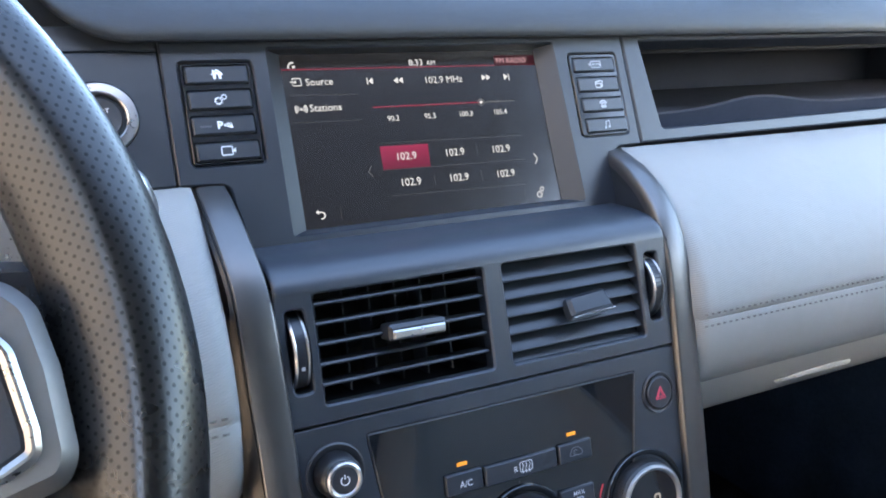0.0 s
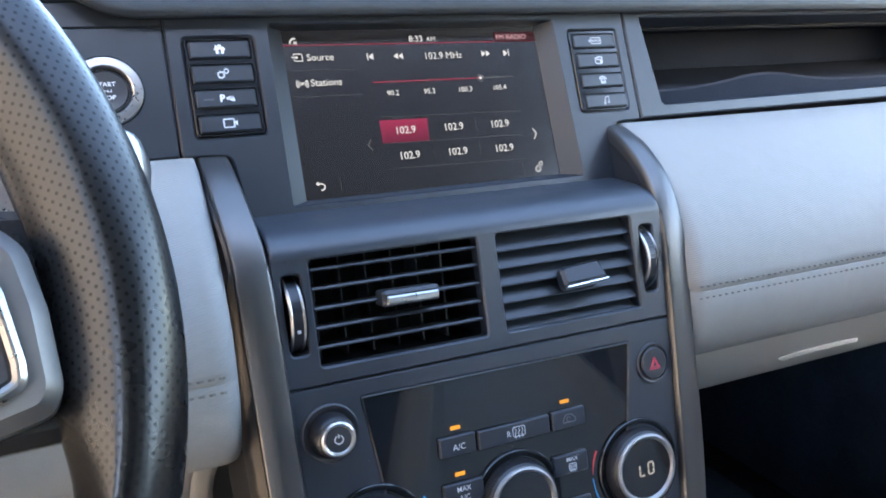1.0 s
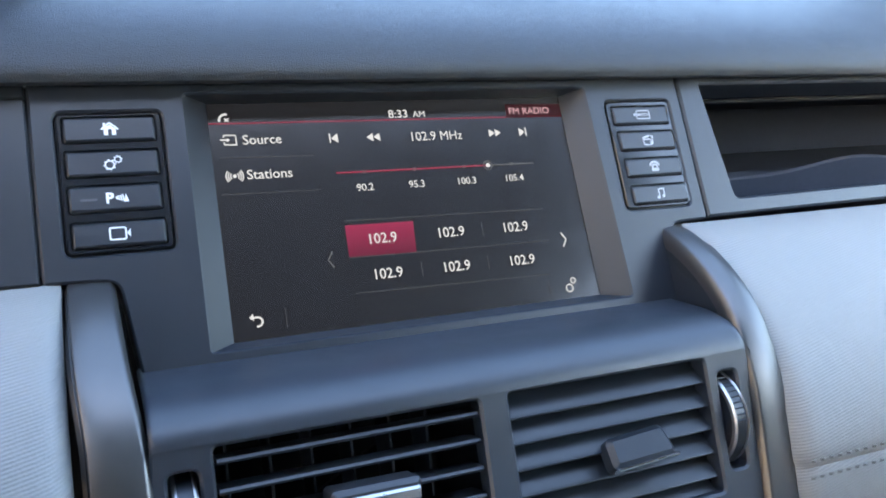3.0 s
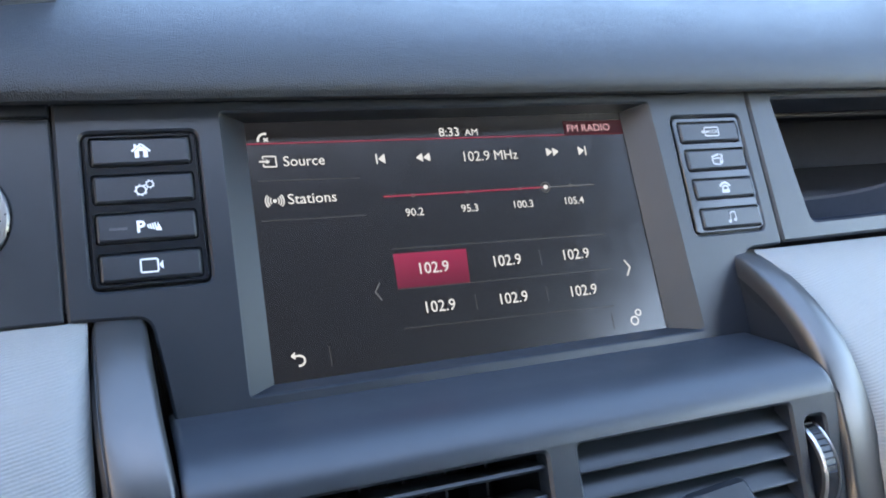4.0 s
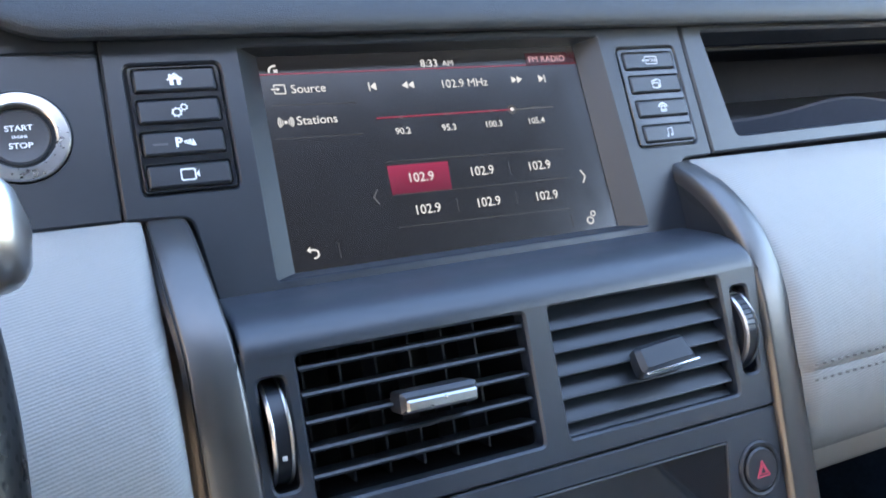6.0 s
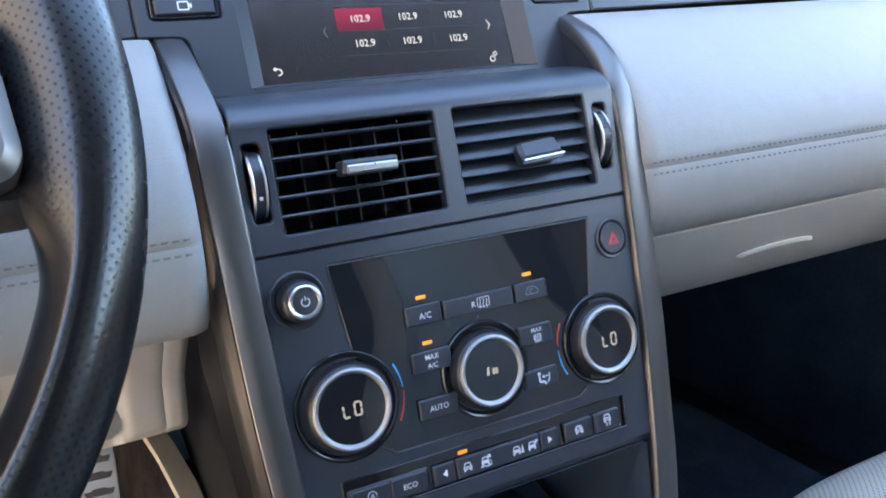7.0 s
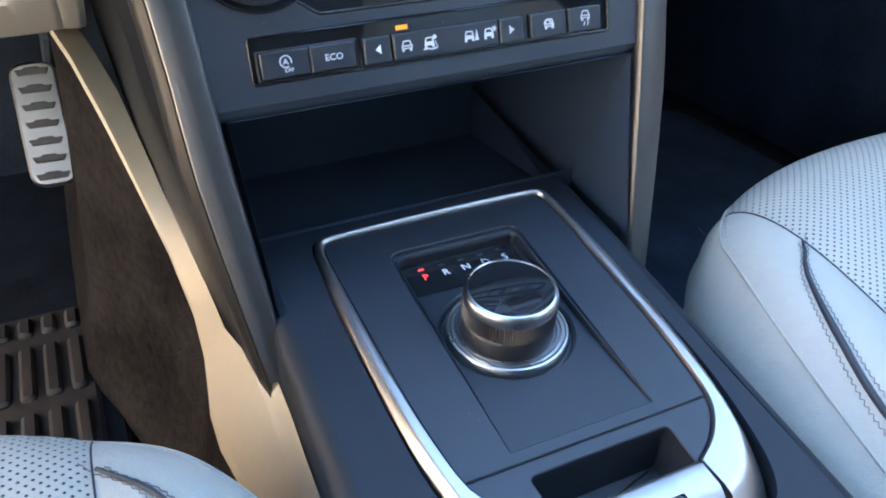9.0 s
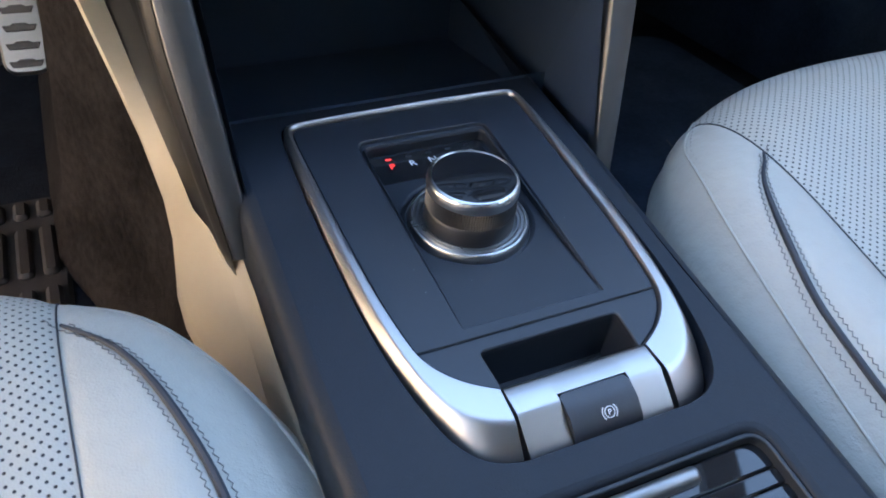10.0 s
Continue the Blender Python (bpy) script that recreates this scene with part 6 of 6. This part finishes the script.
# Floor mats.
mat_ = thing("floor_mat", (-0.36, 0.2, 0.0), "black floor mat with a ribbed rubber heel pad", "floor mat")
part("carpet_mat", plate(Matrix.Translation((0, 0, 0)), rounded([(-0.58, -0.05), (-0.195, -0.05), (-0.195, 0.42), (-0.58, 0.42)], 0.05), -0.028, 0.003, (), 0.003), CARPET, mat_)
heel = part("heel_pad", plate(Matrix.Translation((0, 0, 0)), rounded([(-0.50, 0.12), (-0.212, 0.12), (-0.210, 0.342), (-0.50, 0.342)], 0.014), 0.003, 0.0075, (), 0.003), RUBBER, mat_, "moulded rubber heel pad")
for j, (v0, v1) in enumerate(((0.305, 0.333), (0.215, 0.288), (0.13, 0.198))):
    for k in range(14):
        x = -0.2245 - 0.0195 * k
        part("rib", plate(Matrix.Translation((0, 0, 0)), rrect(x - 0.0065, v0, x + 0.0065, v1, 0.0055, 4), 0.006, 0.0125, (), 0.003), RUBBER, heel)
solo("passenger_floor_mat", plate(Matrix.Translation((0, 0, 0)), rounded([(0.20, -0.05), (0.60, -0.05), (0.60, 0.5), (0.20, 0.5)], 0.05), -0.028, 0.003, (), 0.003), HAZE_CARPET, "black carpet floor mat in the passenger footwell", "floor mat")


# ---- seats ----
def seat(cx, reach, taper, back, edge, gap, wide, power, label):
    W, L, NP, Y0 = wide, 0.26, power, -0.005 + reach
    yb = -0.60 - back
    t = thing("car_seat", (cx, -0.4, 0.0), label, "seat", "front seats")

    def half(y):
        s = max(0.0, min(1.0, (y - (Y0 - L)) / L))
        return W * (1 - s ** NP) ** (1 / NP)

    def height(x, y):
        r, s = min(1.0, abs(x) / W), max(0.0, (y - (Y0 - L)) / L)
        e = min(1.0, (r ** NP + s ** NP) ** (1 / NP))
        e0 = 0.70
        q = max(0.0, (e - e0) / (1 - e0))
        base = 0.2095 + 0.26 * (y + 0.075) if y > -0.3 else 0.2095 + 0.26 * (-0.225) + 0.1 * (y + 0.3)
        pad_ = 0.006 * math.exp(-((abs(x) - 0.215) / 0.025) ** 2) - 0.0015 * math.exp(-((abs(x) - 0.178) / 0.004) ** 2)
        return base + pad_ - 0.062 * (1 - math.sqrt(max(0.0, 1 - q * q)))

    def pipe(y):
        return smooth_curve([(-0.62, 0.232), (-0.35, 0.230), (-0.196, 0.2265), (-0.145, 0.2150), (-0.107, 0.1985), (-0.084, 0.1790), (-0.06, 0.1785)], y)

    nr = 56
    ys = [yb + (Y0 - yb) * math.sin(radians(90) * k / nr) ** 0.9 for k in range(nr)] + [Y0 - 0.0004]

    def strip(lo, hi, n):
        bm = bmesh.new()
        uv = bm.loops.layers.uv.verify()
        rows = []
        for y in ys:
            a, b = lo(y), hi(y)
            rows.append([bm.verts.new((cx + a + (b - a) * k / n, y, height(a + (b - a) * k / n, y))) for k in range(n + 1)])
        for i in range(len(rows) - 1):
            for k in range(n):
                q = (rows[i][k], rows[i][k + 1], rows[i + 1][k + 1], rows[i + 1][k])
                if len({tuple(v.co) for v in q}) == 4 and (q[0].co - q[1].co).length > 1e-6:
                    f = bm.faces.new(q)
                    for lp in f.loops:
                        lp[uv].uv = (lp.vert.co.x - cx, lp.vert.co.y)
        for v in [v for v in bm.verts if not v.link_faces]:
            bm.verts.remove(v)
        return bm

    part("perforated_centre", strip(lambda y: -min(0.178, half(y)), lambda y: min(0.178, half(y)), 40), PERF, t, "perforated pale leather centre", 70)
    for sx in (-1, 1):
        part("wedge_panel", strip(lambda y: sx * min(0.178, half(y)), lambda y: sx * min(pipe(y), half(y)), 8), SEAT, t, "", 70)
        part("bolster", strip(lambda y: sx * min(pipe(y), half(y)), lambda y: sx * half(y), 16), SEAT, t, "smooth pale leather bolster", 70)
        line = [(cx + sx * pipe(y), y, height(pipe(y), y) + 0.0008) for y in [-0.0855 - 0.008 * k for k in range(56)]]
        part("piping", tube(line, lambda s: 0.0009 + 0.0011 * min(1.0, s * 8), 8), PIPING, t, "dark blue piping")
        for off in (0.0050, -0.0050):
            pts = []
            for k in range(150):
                y, o = -0.083 - 0.0019 * k, off + (0.0007 if k % 2 else -0.0007)
                pts.append((cx + sx * (pipe(y) + o), y - off * 0.5, height(pipe(y) + o, y - off * 0.5) + 0.0002))
            part("stitching", tube(pts, 0.00028, 5), SEAT_THREAD, t, "grey zigzag stitching")
        seam = [(cx + sx * 0.178, y, height(0.178, y) + 0.0004) for y in [Y0 - 0.017 - 0.009 * k for k in range(55)]]
        part("seam", tube(seam, 0.0005, 6), PIPING, t)
        pts = []
        for y in [Y0 - 0.034 - 0.006 * k for k in range(60)]:
            x = min(half(y) * edge, smooth_curve([(-0.62, 0.246), (-0.30, 0.2445), (-0.20, 0.2405), (-0.13, 0.2325), (-0.08, 0.2205), (-0.04, 0.2045), (0.0, 0.182)], y) + gap)
            pts.append((cx + sx * x, y, height(x, y) + 0.0008))
        part("edge_seam", tube(pts, 0.0009, 6), SEAT, t)
        part("stitching", stitches([(p[0] - sx * 0.004, p[1], p[2] + 0.0016) for p in pts], (0, 0, 1), 0.0034, 0.0024, 0.0004, 0.0005), THREAD, t, "grey thread stitching")
    outline = [(half(y), y) for y in ys]
    loop = [(x, y) for x, y in outline] + [(-x, y) for x, y in outline[::-1]]
    rings = []
    for dz, grow in ((0.0, 1.0), (-0.012, 1.008), (-0.035, 1.005), (-0.07, 0.985), (-0.13, 0.95)):
        rings.append([(cx + x * grow, (y - yb) * (1 + (grow - 1) * 0.5) + yb, max(0.01, height(x, y) + dz)) for x, y in loop])
    part("skirt", loft(rings, closed=True, caps=False), SEAT, t, "", 60)
    # Backrest with side bolsters, and head restraint.
    rings = []
    for k in range(15):
        s = k / 14
        z, y = 0.17 + 0.62 * s, -0.505 - back - (0.17 + back) * s
        w = (0.220 - taper * max(0.0, min(1.0, (s - 0.22) / 0.25))) * (1 - 0.12 * s ** 2) * (1 if s < 0.92 else math.sqrt(max(0.05, 1 - ((s - 0.92) / 0.085) ** 2)))
        th = 0.055
        rings.append([(cx + w * a, y + th * b, z) for a, b in ((-1.0, 0.9), (-0.86, 1.35), (-0.70, 0.95), (-0.62, 0.62), (0, 0.55), (0.62, 0.62), (0.70, 0.95), (0.86, 1.35), (1.0, 0.9), (1.02, -0.2), (0.9, -1.0), (0, -1.2), (-0.9, -1.0), (-1.02, -0.2))])
    part("backrest", loft(rings), SEAT, t, "pale leather backrest", 70)
    hr = []
    for k in range(11):
        s = k / 10
        r = math.sqrt(max(0.02, 1 - (2 * s - 1) ** 4))
        hr.append([(cx + 0.135 * r * math.copysign(abs(math.cos(a)) ** 0.6, math.cos(a)), -0.700 - 2 * back + 0.045 * r * math.copysign(abs(math.sin(a)) ** 0.7, math.sin(a)) - 0.02 * s, 0.82 + 0.17 * s) for a in [2 * math.pi * j / 24 for j in range(24)]])
    part("headrest", loft(hr), SEAT, t, "pale leather head restraint", 70)
    return t


seat(-0.3795, -0.004, 0.05, 0.0, 0.955, 0.08, 0.286, 2.6, "pale grey leather driver's seat with perforated centre and dark piping")
seat(0.3735, 0.022, 0.085, 0.14, 0.930, 0.0, 0.266, 3.0, "pale grey leather passenger seat with perforated centre and dark piping")

# ---- steering wheel and instruments ----
WC = Vector((-0.3867, -0.1017, 0.5641))
WT = 0.4818
WHEEL_M = Matrix(((1, 0, 0), (0, math.sin(WT), -math.cos(WT)), (0, math.cos(WT), math.sin(WT)))).to_4x4()
WHEEL_M.translation = WC
wheel = thing("steering_wheel", WC, "black perforated leather steering wheel with satin silver spokes", "steering wheel")
RR, RT = 0.1832, 0.0186


def rim_piece(a0, a1, n):
    rings = []
    for k in range(n + 1):
        th = radians(a0 + (a1 - a0) * k / n)
        below = max(0.0, min(1.0, (-6 - math.degrees(math.asin(math.sin(th)))) / 14))
        flare = 0.0010 - 0.0105 * below * below * (3 - 2 * below)
        ring_ = []
        for j in range(40):
            ph = 2 * math.pi * j / 40
            c, s = math.cos(ph), math.sin(ph)
            rad = RR + (RT * c if c > 0 else (RT + flare) * c)
            ring_.append(WHEEL_M @ Vector((rad * math.cos(th), rad * math.sin(th), RT * (0.98 * s if c > 0 else 0.50 * s + 0.48 * (1 + c)) if s > 0 else -RT * 0.98 * abs(s) ** 0.85)))
        rings.append(ring_)
    return loft(rings, True, True)


part("rim_grip", rim_piece(-62, 58, 80), WHEEL_PERF, wheel, "perforated black leather grip", 70)
part("rim_grip", rim_piece(122, 242, 80), WHEEL_PERF, wheel, "perforated black leather grip", 70)
part("rim_top", rim_piece(58, 122, 40), WHEEL, wheel, "smooth black leather rim", 70)
part("rim_bottom", rim_piece(-118, -62, 40), WHEEL, wheel, "smooth black leather rim", 70)
part("hub", lathe(WHEEL_M @ Matrix.Translation((0, 0, -0.01)), [(0.0, 0.035), (0.055, 0.033), (0.075, 0.022), (0.080, 0.0), (0.075, -0.02), (0, -0.03)], 48), WHEEL, wheel, "black hub", 60)
for sx in (-1, 1):
    shape = [(0.070, -0.034), (0.150, -0.0305), (0.1640, -0.0270), (0.1672, -0.0200), (0.1655, 0.0030), (0.1620, 0.0200), (0.1550, 0.0275), (0.070, 0.040)]
    sp = part("spoke", plate(WHEEL_M, rounded([(sx * x, y) for x, y in shape], 0.013), -0.004, 0.0170, (), 0.0040), SPOKE, wheel, "satin silver spoke insert")
    under = [(0.060, -0.040), (0.150, -0.0345), (0.168, -0.034), (0.174, 0.0), (0.170, 0.034), (0.150, 0.036), (0.060, 0.050)]
    part("spoke_back", plate(WHEEL_M, rounded([(sx * x, y) for x, y in under], 0.006), -0.016, 0.0030, (), 0.004), WHEEL, wheel)
    podo = rounded([(sx * x, y) for x, y in ((0.085, -0.0240), (0.1500, -0.0235), (0.1590, -0.0190), (0.1590, -0.0120), (0.1555, 0.0085), (0.1500, 0.0160), (0.085, 0.022))], 0.0085, 7)
    part("pod_edge", plate(WHEEL_M, podo, 0.012, 0.0210, [offset(podo, 0.0036)], 0.0014), SATIN, sp, "bright silver edge")
    part("pod", plate(WHEEL_M, offset(podo, 0.0036), 0.012, 0.0195, (), 0.0010), BUTTON, sp, "black switch pod")
    part("paddle", plate(WHEEL_M @ Matrix.Translation((sx * 0.160, 0.030, -0.032)) @ Euler((0, 0, radians(-14 * sx))).to_matrix().to_4x4(), rrect(-0.016, -0.040, 0.016, 0.046, 0.012), -0.003, 0.003, (), 0.002), SATIN, wheel, "satin silver shift paddle")
part("lower_spoke", plate(WHEEL_M, rounded([(-0.030, -0.170), (0.030, -0.170), (0.022, -0.06), (-0.022, -0.06)], 0.006), -0.008, 0.006, (), 0.003), STEEL, wheel, "satin silver lower spoke")
column = thing("column_shroud", (-0.3867, 0.0, 0.5), "black steering column shroud behind the wheel", "shroud")
part("shroud", loft([[WHEEL_M @ Vector((0.055 * math.cos(a) * f, -0.005 + 0.06 * math.sin(a) * f, h)) for a in [2 * math.pi * j / 24 for j in range(24)]] for h, f in ((-0.035, 0.9), (-0.05, 1.0), (-0.12, 1.1), (-0.22, 1.15))]), BLACK, column, "", 60)

stalk = thing("wiper_stalk", WHEEL_M @ Vector((0.12, 0.05, -0.06)), "black wiper stalk with a bright silver end cap", "stalk")
part("stem", tube([WHEEL_M @ Vector(p) for p in ((0.045, 0.030, -0.075), (0.10, 0.048, -0.066), (0.15, 0.060, -0.058), (0.190, 0.0625, -0.053))], lambda s: 0.0065 + 0.005 * s, 14), BLACK, stalk)
part("end_cap", tube([WHEEL_M @ Vector((0.186 + 0.0185 * k / 10, 0.0618 + 0.0010 * k / 10, -0.0535 + 0.0016 * k / 10)) for k in range(11)], lambda s: 0.0148 * math.sqrt(max(0.02, 1 - abs(2 * s - 0.9) ** 3 * 0.75)), 24), SATIN, stalk, "bright silver end cap")

cluster = thing("instrument_cluster", (-0.387, 0.16, 0.60), "dark instrument cluster with bright ringed dials under its hood", "instruments")
CL = basis((-0.387, 0.150, 0.590), (0, 0.30, 1))
part("face", plate(CL, rrect(-0.165, -0.055, 0.165, 0.075, 0.03), -0.01, -0.004, (), 0.002), GLOSS, cluster)
for u in (-0.098, 0.098):
    gm = CL @ Matrix.Translation((u, 0.0, 0))
    d = part("gauge", lathe(gm, [(0.058, -0.004), (0.0575, 0.002), (0.050, 0.000), (0, 0.000)], 64), GLOSS, cluster)
    part("gauge_ring", lathe(gm, [(0.0605, -0.003), (0.0610, 0.003), (0.0590, 0.006), (0.0565, 0.003), (0.0560, -0.002)], 64), CHROME, d, "bright ring")
    part("inner_ring", lathe(gm, [(0.030, 0.000), (0.0305, 0.004), (0.029, 0.006), (0.0275, 0.004), (0.027, 0.0)], 48), SATIN, d, "silver inner ring")
    bm = bmesh.new()
    for k in range(41):
        a = radians(225 - 270 * k / 40)
        r0 = 0.046 if k % 4 == 0 else 0.050
        line2(gm, (r0 * math.cos(a), r0 * math.sin(a)), (0.054 * math.cos(a), 0.054 * math.sin(a)), 0.0010, 0.0012, bm)
    part("scale", bm, WHITE_INK, d)
hood_rings = []
for k in range(25):
    a = radians(180 * k / 24)
    cx, cz = -0.3867 + 0.143 * math.copysign(abs(math.cos(a)) ** 0.55, math.cos(a)), 0.645 + 0.080 * math.sin(a) ** 0.6
    hood_rings.append([(cx, 0.105 + 0.02 * math.sin(a), cz - 0.006), (cx, 0.10 + 0.02 * math.sin(a), cz), (cx + 0.004 * math.cos(a), 0.12, cz + 0.008), (-0.3867 + (cx + 0.3867) * 0.88, 0.26, cz + 0.004), (-0.3867 + (cx + 0.3867) * 0.7, 0.42, cz - 0.012)])
solo("instrument_hood", loft(hood_rings, closed=False), DASH, "black grained hood over the instruments", "hood", angle=60)
solo("hood_side", loft([[(-0.262, 0.150, z), (-0.205, 0.150, z), (-0.150, 0.165, z), (-0.150, 0.30, z)] for z in (0.640, 0.70, 0.74)], closed=False), DEEP, "dark side wall beside the instrument hood", "panel")
solo("instrument_surround", plate(basis((-0.3867, 0.165, 0.56), (0, 0.30, 1)), rrect(-0.22, -0.03, 0.19, 0.15, 0.02), -0.03, -0.02, ()), DEEP, "dark surround of the instruments", "surround")

# Lint and dust on the dark plastics.
random.seed(7)
dust = bmesh.new()


def speck(m, u, v, n):
    r, a = random.uniform(0.00018, 0.00042), random.uniform(0, math.pi)
    ring_ = [dust.verts.new(m @ Vector((u + r * random.uniform(0.6, 1.5) * math.cos(a + k * math.pi / 2), v + r * random.uniform(0.6, 1.2) * math.sin(a + k * math.pi / 2), n))) for k in range(4)]
    tip = dust.verts.new(m @ Vector((u, v, n + r * 0.8)))
    for k in range(4):
        dust.faces.new((ring_[k], ring_[(k + 1) % 4], tip))


for k in range(24):
    speck(DECK, random.uniform(-0.060, 0.060), random.uniform(-0.150, 0.006), 0.0004)
for k in range(26):
    speck(STACK, random.uniform(-0.10, 0.10), random.uniform(-0.012, 0.105), 0.0002)
solo("dust", dust, LINT, "pale specks of dust on the black console", "dust", "stuff")
